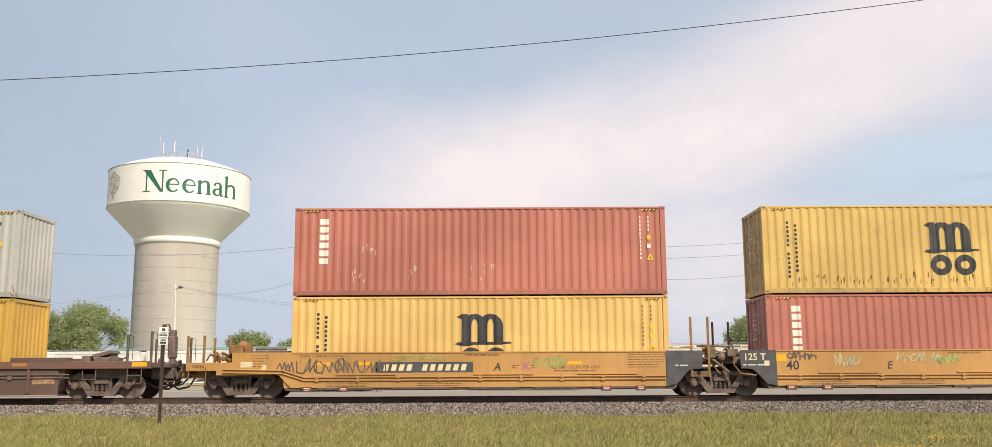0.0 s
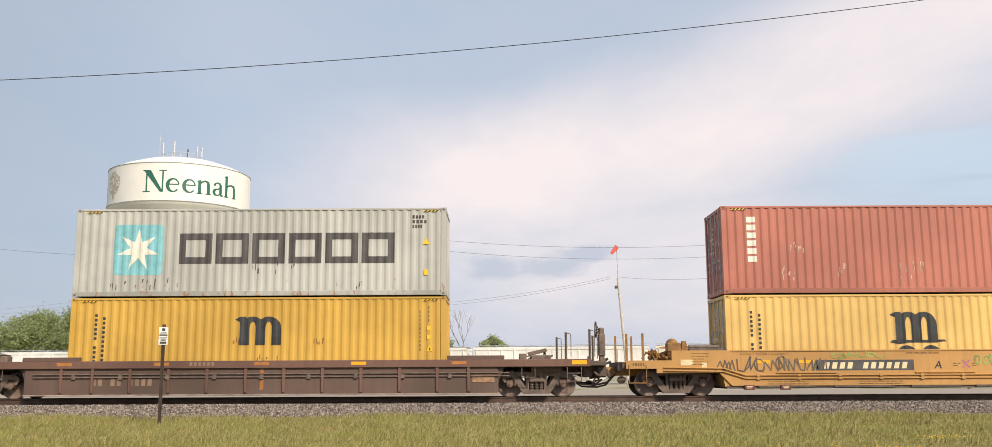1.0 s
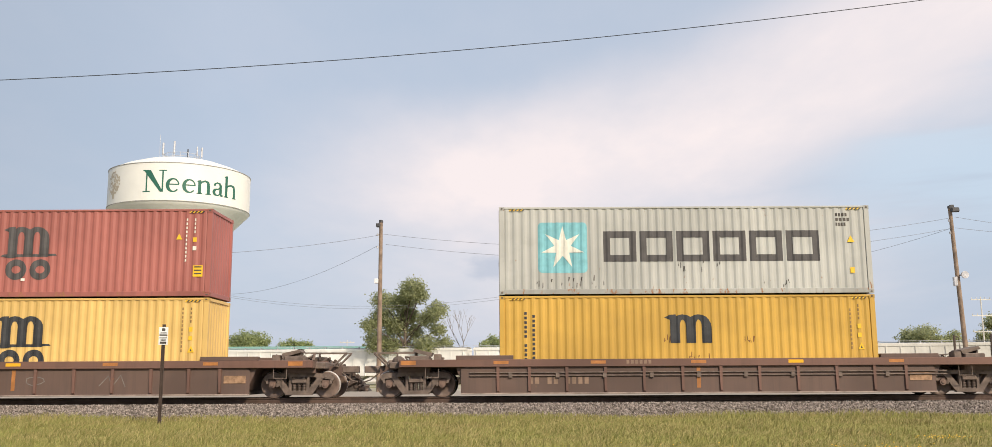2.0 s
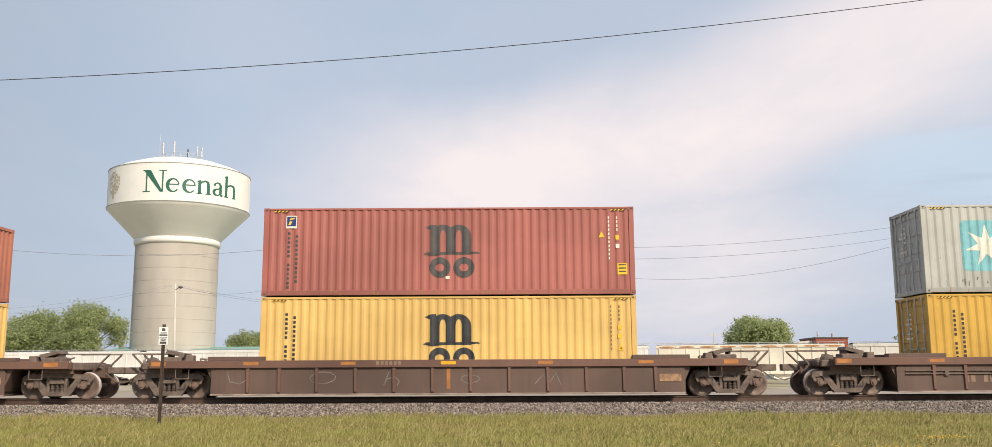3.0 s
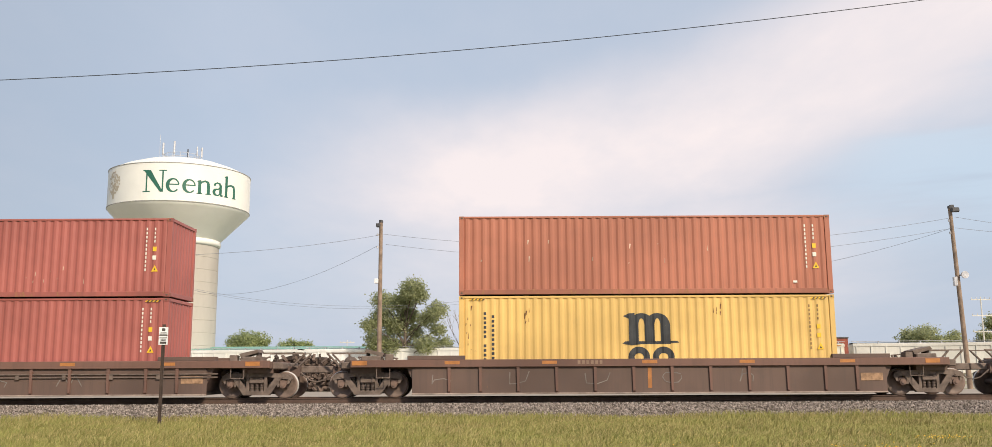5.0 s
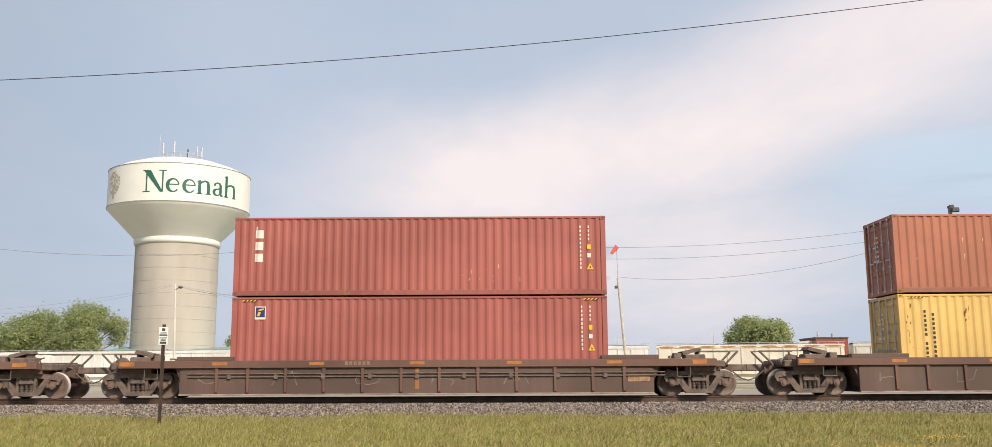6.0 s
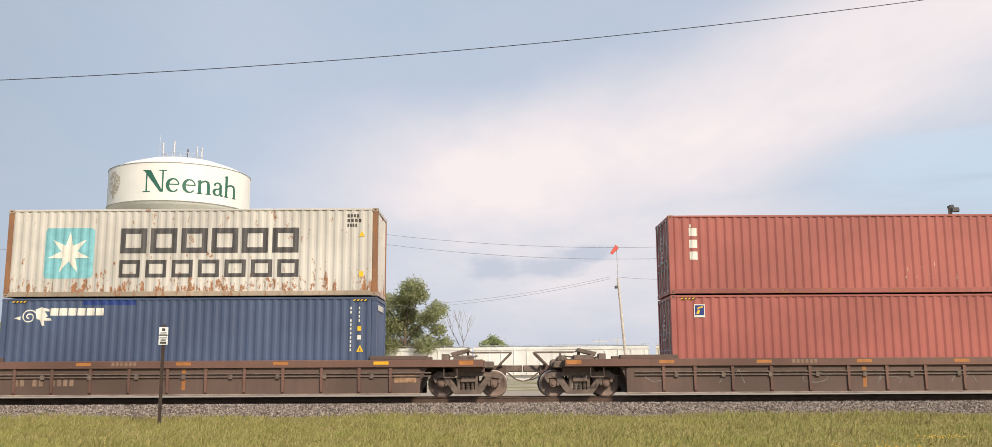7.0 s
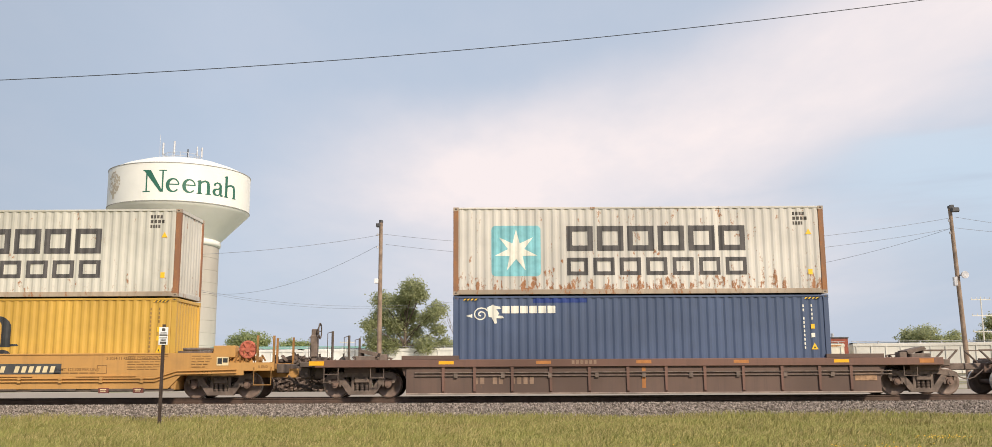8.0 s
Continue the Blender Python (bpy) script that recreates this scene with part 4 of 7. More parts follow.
def make_yellow_unit(label, end=0):
    """Yellow 40-foot well of an articulated car; end: -1 or 1 where it has a platform over a truck of its own, 0 where both ends are shared."""
    car = tagged(new("well_car"), label, "well car", "units of the yellow well cars")

    def half(s):
        if s == end:
            return [(9.39, 0.88), (9.39, 1.14), (7.93, 1.14), (7.93, 1.45)], [(6.03, 0.33), (6.43, 0.74), (8.42, 0.74), (8.42, 0.88)]
        return [(7.06, 0.88), (7.10, 1.42), (7.04, 1.45)], [(5.95, 0.33), (6.25, 0.40), (6.62, 0.80), (6.72, 0.86)]

    tops, bots = {s: half(s)[0] for s in (-1, 1)}, {s: half(s)[1] for s in (-1, 1)}
    out = [(-x, z) for x, z in bots[-1]] + [(-x, z) for x, z in tops[-1]] + [(x, z) for x, z in tops[1][::-1]] + [(x, z) for x, z in bots[1][::-1]]
    for s in (-1, 1):
        y0, y1 = sorted((s * 1.49, s * 1.45))
        bm = bmesh.new()
        prism(bm, out, y0, y1)
        part("side_sheet", bm, M["car_yellow"], car, "ochre-yellow painted steel side")
        bm = bmesh.new()
        y0, y1 = sorted((s * 1.515, s * 1.49))
        box(bm, -6.0, 6.0, y0, y1, 1.405, 1.452, 0.006)
        part("top_lip", bm, M["car_yellow"], car)
        bm = bmesh.new()
        y0, y1 = sorted((s * 1.51, s * 1.38))
        for a, b in ((-5.2, -3.4), (-2.8, -0.9), (-0.35, 1.2), (1.7, 3.1), (3.6, 5.3)):
            box(bm, a, b, y0, y1, 0.27, 0.335)
        part("sill_bracket", bm, M["truck_dark"], car)
    # pipes along the side, low down
    bm = bmesh.new()
    for z, dy in ((0.66, 0.0), (0.56, 0.0)):
        pts = [(-5.9, z), (5.9, z)]
        if end:
            pts = [(-5.9 * end, z), (5.6 * end, z), (6.3 * end, z + 0.22), (8.2 * end, z + 0.26)]
        for p, q in zip(pts, pts[1:]):
            rod(bm, (p[0], -1.525, p[1]), (q[0], -1.525, q[1]), 0.022, 6)
        for k in range(-4, 5):
            box(bm, k * 1.3 - 0.05, k * 1.3 + 0.05, -1.55, -1.49, z - 0.04, z + 0.04)
    part("brake_pipe", bm, M["car_yellow"], car)
    for x0, x1 in ((-4.6, -2.7), (-0.2, 1.7), (3.1, 5.0)):
        bm = bmesh.new()
        box(bm, x0, x1, -1.53, -1.49, 0.72, 0.75)
        part("grab_rail", bm, M["car_yellow"], car)
    bm = bmesh.new()
    box(bm, -6.2, 6.2, -1.45, 1.45, 0.24, 0.33)
    part("well_floor", bm, M["truck_dark"], car)
    for s in (-1, 1):
        bm = bmesh.new()
        e = 9.3 if s == end else 7.0
        a, b = sorted((s * 6.25, s * e))
        box(bm, a, b, -1.44, 1.44, 0.90 if s == end else 1.0, 1.10 if s == end else 1.2)
        a, b = sorted((s * 6.2, s * (e + (0.6 if s == end else 0.62))))
        box(bm, a, b, -0.3, 0.3, 0.66, 0.95)
        prism(bm, [(s * 6.1, 0.3), (s * 6.25, 0.3), (s * 6.4, 1.3), (s * 6.1, 1.3)], -1.44, 1.44)
        part("end_platform", bm, M["car_yellow"] if s == end else M["truck"], car)
        if s != end:
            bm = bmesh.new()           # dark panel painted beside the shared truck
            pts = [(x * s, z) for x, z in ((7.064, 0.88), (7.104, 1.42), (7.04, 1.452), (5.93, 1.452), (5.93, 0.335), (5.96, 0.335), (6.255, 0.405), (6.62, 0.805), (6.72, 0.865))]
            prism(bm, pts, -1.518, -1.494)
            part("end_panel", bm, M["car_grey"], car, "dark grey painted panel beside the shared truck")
    return car


CARS, LOADS = [], []                # (object, place along the train at 0 s, height over the rail)


def load(ob, u, z):
    LOADS.append((ob, u + LEN / 2, z))


# the units, from the head of the train to its tail
FLOOR_B, FLOOR_Y = 0.345, 0.345
car = make_yellow_unit("ochre-yellow articulated well car unit with graffiti")
CARS.append((car, 14.79))
car_a = make_yellow_unit("ochre-yellow well car unit with graffiti and end platform", -1)
CARS.append((car_a, -0.58))
make_truck(car_a, 7.73), make_truck(car_a, -7.74)
make_truck(car, 7.68)
BROWN_U = (-27.93, -49.56, -71.27, -92.95, -114.66)
BROWN_LABEL = ("brown well car unit with a brake wheel end", "brown well car unit with chalk scrawls on its side", "brown well car unit with faint chalk letters", "brown well car unit with piping and ribs", "brown well car unit with painted number and brake wheel")
brown = []
for i, u in enumerate(BROWN_U):
    c = make_brown_car(BROWN_LABEL[i], i in (0, 4), brake_right=(i == 0), brake_left=(i == 4))
    CARS.append((c, u + LEN / 2 + (0.24 if i == 0 else 0.0)))
    brown.append(c)
car_t = make_yellow_unit("ochre-yellow well car unit with end platform and red brake wheel", 1)
CARS.append((car_t, -135.84 + LEN / 2))
make_truck(car_t, 7.58), make_truck(car_t, -7.68)

K = {}
for key, u, hs, mats, labels in (
    ("e", 8.69, (HI, HI), ("red", "yellow_old"), ("brick-red corrugated container in the well", "worn yellow container with rust along its foot")),
    ("a", -6.68, (HI, HI), ("yellow", "red"), ("yellow container in the well under a red one", "brick-red container with white vertical lettering blocks")),
    ("m", -27.93, (HI, HI), ("yellow_deep", "grey"), ("deep yellow container in a brown well car", "light grey container with a star emblem")),
    ("r", -49.58, (HI, HI), ("yellow", "red_dark"), ("yellow container with a large dark emblem", "oxide-red container with a dark emblem")),
    ("p", -71.27, (HI, STD), ("yellow", "red_brown"), ("yellow container with a dark emblem and rust spots", "plain brown-red container without an emblem")),
    ("t", -92.91, (HI, STD), ("red_tex", "red_tex"), ("maroon-red container with a small square sticker", "maroon-red container with white marks")),
    ("s", -114.66, (HI, HI), ("blue", "grey_rusty"), ("navy blue container with a white emblem", "rust-streaked grey container with a star emblem")),
    ("z", -135.84, (HI, HI), ("yellow_deep", "grey_rusty2"), ("yellow container in the well of a yellow car", "rust-spotted grey container with dark lettering blocks")),
):
    z = 0.345
    for lev in (0, 1):
        post = {"grey_rusty": paint("rusty_post_paint", (0.26, 0.13, 0.07), 0.7, 0.2, 0.4) if lev and key == "s" else None, "grey_rusty2": paint("rusty_corner_paint", (0.28, 0.13, 0.07), 0.7, 0.2, 0.4) if lev and key == "z" else None}.get(mats[lev])
        ob = make_container("shipping_container", hs[lev], M[mats[lev]], labels[lev], post, worn(mats[lev]))
        load(ob, u, z)
        K[key + str(lev)] = ob
        z += hs[lev] + 0.042


# ---- paint marks ----
def mark(parent, name, polys, mat, x0, z0, y, label="", follow=False, face=-1):
    """A flat painted mark on a side at depth y: outlines (x, z) from (x0, z0); follow: it lies in the folds of the side sheet."""
    bm = bmesh.new()
    for i, p in enumerate(polys):
        bm.faces.new([bm.verts.new((x0 + a, y - 0.0009 * (i % 13), z0 + b)) for a, b in p])
    bmesh.ops.triangulate(bm, faces=bm.faces[:])
    if follow:
        xs = [v.co.x for v in bm.verts]
        k = math.floor(min(xs) / PITCH)
        while k * PITCH < max(xs):
            for b in BREAKS:
                bmesh.ops.bisect_plane(bm, geom=bm.verts[:] + bm.edges[:] + bm.faces[:], plane_co=((k + b) * PITCH, 0, 0), plane_no=(1, 0, 0))
            k += 1
        for v in bm.verts:
            v.co.y += wave(v.co.x)
    for f in bm.faces:
        f.normal_update()
        if f.normal.y > 0:
            f.normal_flip()
    return part(name, bm, mat, parent, label)


def rect(a, b, c, d):
    return [(a, c), (b, c), (b, d), (a, d)]


def soft_rect(a, b, c, d, r):
    pts = []
    for cx, cz, t0 in ((b - r, d - r, 0), (a + r, d - r, 90), (a + r, c + r, 180), (b - r, c + r, 270)):
        pts += [(cx + r * math.cos(radians(t0 + k * 22.5)), cz + r * math.sin(radians(t0 + k * 22.5))) for k in range(5)]
    return pts


def block(x, z, w, h, rng, bold=0.28):
    """A plain bar of a letter's size."""
    return [rect(x, x + w, z, z + h)]


def split_block(x, z, w, h):
    """A large plain frame: four bars round an empty middle."""
    t, u = min(w, h) * 0.22, h * 0.22
    return [rect(x, x + t, z, z + h), rect(x + w - t, x + w, z, z + h), rect(x + t, x + w - t, z, z + u), rect(x + t, x + w - t, z + h - u, z + h)]


FRONT = -WID / 2 + 0.012 - 0.004


def column(c, a, top, n, w, h, step, mat, h_box, name="lettering", seed=0):
    """A column of small blocks down the side: a from the left end, top from the upper edge."""
    rng = random.Random(seed)
    ps = []
    for i in range(n):
        if isinstance(n, int) and rng.random() > 0.02:
            ps += block(0, -i * step - h, w, h, rng)
    mark(c, name, ps, mat, -LEN / 2 + a, h_box - top, FRONT, follow=True)["kind"] = "stuff"


def word(c, a, b, top, bot, n, mat, h_box, seed, gap=0.16, name="lettering", label=""):
    rng = random.Random(seed)
    step = (b - a) / n
    ps = []
    for i in range(n):
        if bot - top > 0.5:             # large ones one by one
            mark(c, "lettering_block", split_block(i * step, 0, step * (1 - gap), bot - top), mat, -LEN / 2 + a, h_box - bot, FRONT, "dark grey lettering block" if label else "", True)
        else:
            ps += block(i * step, 0, step * (1 - gap), bot - top, rng)
    if ps:
        mark(c, name, ps, mat, -LEN / 2 + a, h_box - bot, FRONT, label, True)["kind"] = "stuff"


def m_emblem(c, a, top, h_box, mat, w=1.84, small=False, blobs=True, cut=9.9):
    """Dark emblem: a three-legged arch on a swash, over two rounded shapes."""
    s = w / 1.84
    b = 0.14 if not small else 0.0
    base = -1.0 * s
    ps = [[(0.04 * s, -0.10 * s), (0.22 * s, -0.01 * s), (0.22 * s, -0.18 * s)], [(0.22 * s, -0.01 * s), (0.42 * s, 0.0), (0.42 * s, -0.06 * s), (0.22 * s, -0.38 * s)]]
    for cx in (0.6325, 1.1475):
        for q in range(10):
            t0, t1 = q * math.pi / 10, (q + 1) * math.pi / 10
            ps.append([((cx + r * math.cos(t)) * s, (-0.41 + k * math.sin(t)) * s) for r, k, t in ((0.4125, 0.41, t0), (0.4125, 0.41, t1), (0.1025, 0.24, t1), (0.1025, 0.24, t0))])
    for k in range(3):
        x = (0.22 + k * 0.515) * s
        ps.append(rect(x, x + 0.31 * s, -0.92 * s, -0.41 * s))
    if not small:
        ps += [[(0.0, base + 0.02), (0.3, base - 0.04), (0.6, base + 0.0), (0.6, base + 0.09), (0.1, base + 0.09)], rect(0.5, 1.3, base, base + 0.09), rect(0.22, 0.53, base, base + 0.13), rect(1.25, 1.56, base, base + 0.13), [(1.2, base), (1.84, base + 0.04), (1.78, base + 0.10), (1.2, base + 0.09)]]
    if blobs:
        z1 = base - 0.08
        for x in (0.18, 0.97):
            cx, cz = x + 0.35, z1 - 0.34
            for k in range(20):
                t0, t1 = k * math.pi / 10, (k + 1) * math.pi / 10
                ps.append([(cx + 0.35 * math.cos(t0), cz + 0.34 * math.sin(t0)), (cx + 0.35 * math.cos(t1), cz + 0.34 * math.sin(t1)), (cx + 0.15 * math.cos(t1), cz + 0.13 * math.sin(t1)), (cx + 0.15 * math.cos(t0), cz + 0.13 * math.sin(t0))])
    mark(c, "emblem", ps, mat, -LEN / 2 + a, h_box - top, FRONT, "large dark painted emblem", True)


def star_emblem(c, a, top, h_box, w=1.62):
    mark(c, "emblem_field", [soft_rect(0, w, -w * 1.03, 0, 0.14)], M["lightblue"], -LEN / 2 + a, h_box - top, FRONT, "light blue rounded square", True)
    pts = []
    for i in range(14):
        r = (0.72 if i % 2 == 0 else 0.27) * w / 1.62
        t = radians(90 + i * 360 / 14)
        pts.append((w / 2 + r * math.cos(t), -w * 0.515 + r * math.sin(t)))
    tri = [[(w / 2, -w * 0.515), pts[i], pts[(i + 1) % 14]] for i in range(14)]
    mark(c, "star", tri, M["white"], -LEN / 2 + a, h_box - top, FRONT - 0.003, "white seven-pointed star", True)


def right_marks(c, h_box, mat, seed=1, tri=True, extra=0.0):
    """Number column, size code, stickers and a warning triangle near the right end."""
    column(c, 11.34, 0.32, 11, 0.045, 0.085, 0.135, mat, h_box, "container_number", seed)
    column(c, 11.61, 0.32, 4, 0.045, 0.085, 0.135, mat, h_box, "size_code", seed + 1)
    X = -LEN / 2 + 11.58
    mark(c, "sticker", [rect(0, 0.12, -0.15, 0)], M["sign_yellow"], X, h_box - 0.95, FRONT - 0.004)
    mark(c, "sticker", [rect(0, 0.12, -0.14, 0)], M["white"] if mat != M["faint"] else M["sign_yellow"], X, h_box - 1.24, FRONT - 0.004)
    if tri:
        mark(c, "warning_triangle", [[(0, 0), (0.22, 0), (0.11, 0.22)]], M["sign_yellow"], X - 0.02, h_box - 1.77, FRONT - 0.004, "yellow warning triangle")
        mark(c, "warning_sign", [[(0.08, 0.04), (0.14, 0.04), (0.11, 0.13)]], M["dark"], X - 0.02, h_box - 1.77, FRONT - 0.007)


def hazard(c, h_box):
    """Slanted black and yellow bars under the upper corners of a tall box."""
    for a in (0.32, LEN - 0.78):
        for k, mat in ((0, M["sign_yellow"]), (1, M["dark"])):
            ps = [[(i * 0.12 + k * 0.06, 0), (i * 0.12 + k * 0.06 + 0.05, 0), (i * 0.12 + k * 0.06 + 0.11, 0.055), (i * 0.12 + k * 0.06 + 0.06, 0.055)] for i in range(4)]
            mark(c, "hazard_bars", ps, mat, -LEN / 2 + a, h_box - 0.085 - 0.05, -WID / 2 - 0.003)["kind"] = "stuff"


def scuffs(c, spots, mat, seed):
    rng = random.Random(seed)
    for (x, z, w, h, n) in spots:
        ps = []
        for i in range(n):
            a, b = rng.uniform(0, w), rng.uniform(0, h)
            l = rng.uniform(0.03, 0.2)
            ps.append([(a, b), (a + 0.025, b + 0.01), (a + 0.03 + rng.uniform(-0.03, 0.03), b + l), (a + 0.008, b + l)])
        mark(c, "scuff", ps, mat, -LEN / 2 + x, z, FRONT, "scraped bare patch", True)["kind"] = "stuff"


def ship_columns(c, h_box, mat, n1=13, n2=11, a=0.80, top=0.52):
    column(c, a, top, n1, 0.085, 0.09, 0.148, mat, h_box, seed=3)
    column(c, a + 0.26, top + 0.10, n2, 0.085, 0.09, 0.148, mat, h_box, seed=4)


def square_sticker(c, a, top, h_box):
    mark(c, "sticker", [rect(0, 0.35, -0.42, 0)], M["white"], -LEN / 2 + a, h_box - top, FRONT - 0.004, "square blue and yellow sticker")
    mark(c, "sticker_field", [rect(0.025, 0.325, -0.35, -0.03)], M["blue_sticker"], -LEN / 2 + a, h_box - top, FRONT - 0.007)
    mark(c, "sticker_flash", [[(0.07, -0.31), (0.15, -0.31), (0.19, -0.19), (0.12, -0.17)], [(0.10, -0.15), (0.27, -0.11), (0.30, -0.06), (0.13, -0.09)]], M["sign_yellow"], -LEN / 2 + a, h_box - top, FRONT - 0.010)


M["blue_sticker"] = plain("dark_blue_print", (0.015, 0.04, 0.20), 0.5, var=0.1)
M["faint"] = plain("faint_brown_print", (0.27, 0.165, 0.06), 0.7, var=0.3)
M["emblem_grey"] = plain("faded_charcoal_paint", (0.078, 0.072, 0.074), 0.6, var=0.15)
M["soft_dark"] = plain("faded_dark_paint", (0.075, 0.065, 0.06), 0.7, var=0.4)
M["scrape"] = plain("scraped_pale_steel", (0.55, 0.42, 0.33), 0.7, var=0.3)
M["rust_pale"] = plain("pale_rust_stain", (0.42, 0.22, 0.10), 0.9, var=0.35)
M["rust_mark"] = plain("rust_stain", (0.16, 0.075, 0.035), 0.9, var=0.4)

for key, seed in (("e0", 11), ("a0", 21), ("m0", 31), ("r0", 41), ("p0", 51), ("t0", 61), ("s0", 71), ("z0", 81)):
    dark = key in ("a0", "m0", "r0", "p0", "z0")
    right_marks(K[key], HI, M["faint"] if dark else M["white"], seed)
    hazard(K[key], HI)
for key, h, mt, seed in (("e1", HI, "faint", 12), ("a1", HI, "white", 22), ("m1", HI, "soft_dark", 32), ("r1", HI, "white", 42), ("p1", STD, "white", 52), ("t1", STD, "white", 62)):
    if key == "m1":
        for r in range(3):
            word(K[key], 11.08, 11.08 + (0.42 if r == 0 else 0.5 if r == 1 else 0.35), 0.25 + r * 0.16, 0.36 + r * 0.16, 4, M[mt], h, seed + r, 0.3, "container_number")
        X = -LEN / 2 + 11.42
        mark(K[key], "warning_triangle", [[(0, 0), (0.24, 0), (0.12, 0.22)]], M["sign_yellow"], X, h - 1.22, FRONT - 0.004, "yellow warning triangle")
        mark(K[key], "sticker", [rect(0, 0.14, -0.18, 0)], M["sign_yellow"], X + 0.05, h - 2.05, FRONT - 0.004)
    else:
        right_marks(K[key], h, M[mt], seed, tri=(key != "r1"))
    if h == HI:
        hazard(K[key], h)
for key in ("s1", "z1"):
    for r in range(3):
        word(K[key], 11.18, 11.18 + (0.42, 0.5, 0.35)[r], 0.20 + r * 0.16, 0.31 + r * 0.16, 4, M["soft_dark"], HI, 90 + r, 0.3, "container_number")
    star_emblem(K[key], 1.25, 0.62, HI)
    word(K[key], 3.72, 9.72, 0.64, 1.47, 6, M["emblem_grey"], HI, 5, 0.13, "emblem_lettering", "dark grey lettering blocks")
    word(K[key], 3.72, 9.78, 1.69, 2.27, 7, M["emblem_grey"], HI, 8, 0.2, "emblem_lettering", "dark grey lettering blocks")
    mark(K[key], "sticker", [rect(0, 0.14, -0.18, 0)], M["sign_yellow"], -LEN / 2 + 11.6, HI - 2.1, FRONT - 0.004)
    mark(K[key], "warning_triangle", [[(0, 0), (0.2, 0), (0.1, 0.19)]], M["sign_yellow"], -LEN / 2 + 11.57, HI - 0.95, FRONT - 0.004)
star_emblem(K["m1"], 1.27, 0.52, HI)
word(K["m1"], 3.42, 10.62, 0.82, 1.83, 6, M["emblem_grey"], HI, 5, 0.10, "emblem_lettering", "dark grey lettering blocks")
# white blocks down the red boxes
for key in ("a1", "e0"):
    column(K[key], 0.82, 0.36, 6, 0.30, 0.19, 0.262, M["white"], HI, seed=7)
column(K["t1"], 0.70, 0.30, 1, 0.05, 0.10, 0.4, M["white"], STD, seed=2)
column(K["t1"], 0.68, 0.42, 3, 0.26, 0.27, 0.39, M["white"], STD, seed=9)
for key in ("e1", "a0", "m0", "r0", "r1", "p0", "z0"):
    ship_columns(K[key], HI, M["dark"] if key != "r1" else M["soft_dark"], top=0.52 if key != "r1" else 0.80)
for key in ("e1", "a0", "r0", "r1", "p0", "z0"):
    m_emblem(K[key], 5.28, 0.57, HI, M["dark"] if key != "r1" else M["emblem_grey"])
m_emblem(K["m0"], 5.3, 0.62, HI, M["dark"], small=True, blobs=False)
square_sticker(K["r1"], 0.74, 0.25, HI)
square_sticker(K["t0"], 0.75, 0.30, HI)
for a, t, w, h in ((11.62, 1.88, 0.32, 0.37),):
    mark(K["r1"], "caution_plate", [rect(0, w, -h, 0)], M["sign_yellow"], -LEN / 2 + a, HI - t, FRONT - 0.004, "yellow caution plate")
    mark(K["r1"], "caution_print", [rect(0.04, 0.28, -0.07 - 0.11 * i, -0.03 - 0.11 * i) for i in range(3)], M["soft_dark"], -LEN / 2 + a, HI - t, FRONT - 0.007)
mark(K["r1"], "warning_triangle", [[(0, 0), (0.2, 0), (0.1, 0.2)]], M["sign_yellow"], -LEN / 2 + 11.02, HI - 1.02, FRONT - 0.004)
mark(K["p1"], "tag", [rect(0, 0.13, -0.07, 0)], M["white"], -LEN / 2 + 10.9, 0.42, FRONT - 0.004)
mark(K["r1"], "tag", [rect(0, 0.13, -0.09, 0)], M["white"], -LEN / 2 + 6.0, 0.62, FRONT - 0.004)
# blue box: curled white emblem, a row of blocks, a fresh blue patch
curl = []
for i in range(22):
    t0, t1 = i * 0.5, (i + 1) * 0.5
    r0, r1 = 0.30 - i * 0.011, 0.30 - (i + 1) * 0.011
    curl.append([(0.5 + r0 * math.cos(t0), -0.38 + r0 * math.sin(t0) * 0.9), (0.5 + r1 * math.cos(t1), -0.38 + r1 * math.sin(t1) * 0.9), (0.5 + (r1 - 0.045) * math.cos(t1), -0.38 + (r1 - 0.045) * math.sin(t1) * 0.9), (0.5 + (r0 - 0.045) * math.cos(t0), -0.38 + (r0 - 0.045) * math.sin(t0) * 0.9)])
curl += [[(0.7, -0.15), (0.9, -0.05), (1.0, -0.2), (1.1, -0.35), (0.95, -0.5), (0.75, -0.45)], [(0.0, -0.42), (0.22, -0.36), (0.22, -0.48)], [(0.9, -0.4), (1.2, -0.42), (1.25, -0.5), (0.9, -0.5)], [(0.85, -0.48), (1.0, -0.5), (1.02, -0.66), (0.95, -0.68)], [(0.9, -0.08), (1.12, -0.12), (1.15, -0.2), (0.98, -0.2)]]
mark(K["s0"], "emblem", curl, M["white"], -LEN / 2 + 0.40, HI - 0.22, FRONT, "curled white emblem", True)
word(K["s0"], 1.58, 3.36, 0.32, 0.56, 6, M["white"], HI, 15, 0.14, "emblem_lettering", "white lettering blocks")
mark(K["s0"], "paint_patch", [rect(0, 1.75, -0.16, 0)], M["blue_sticker"], -LEN / 2 + 2.6, HI - 0.06, FRONT - 0.002, "fresh darker blue paint", True)
bm = bmesh.new()
for i in range(6):
    y = -0.85 + i * 0.24
    box(bm, LEN / 2 + 0.001, LEN / 2 + 0.004, y, y + 0.17, HI - 0.42, HI - 0.24)
part("end_lettering", bm, M["white"], K["s0"])
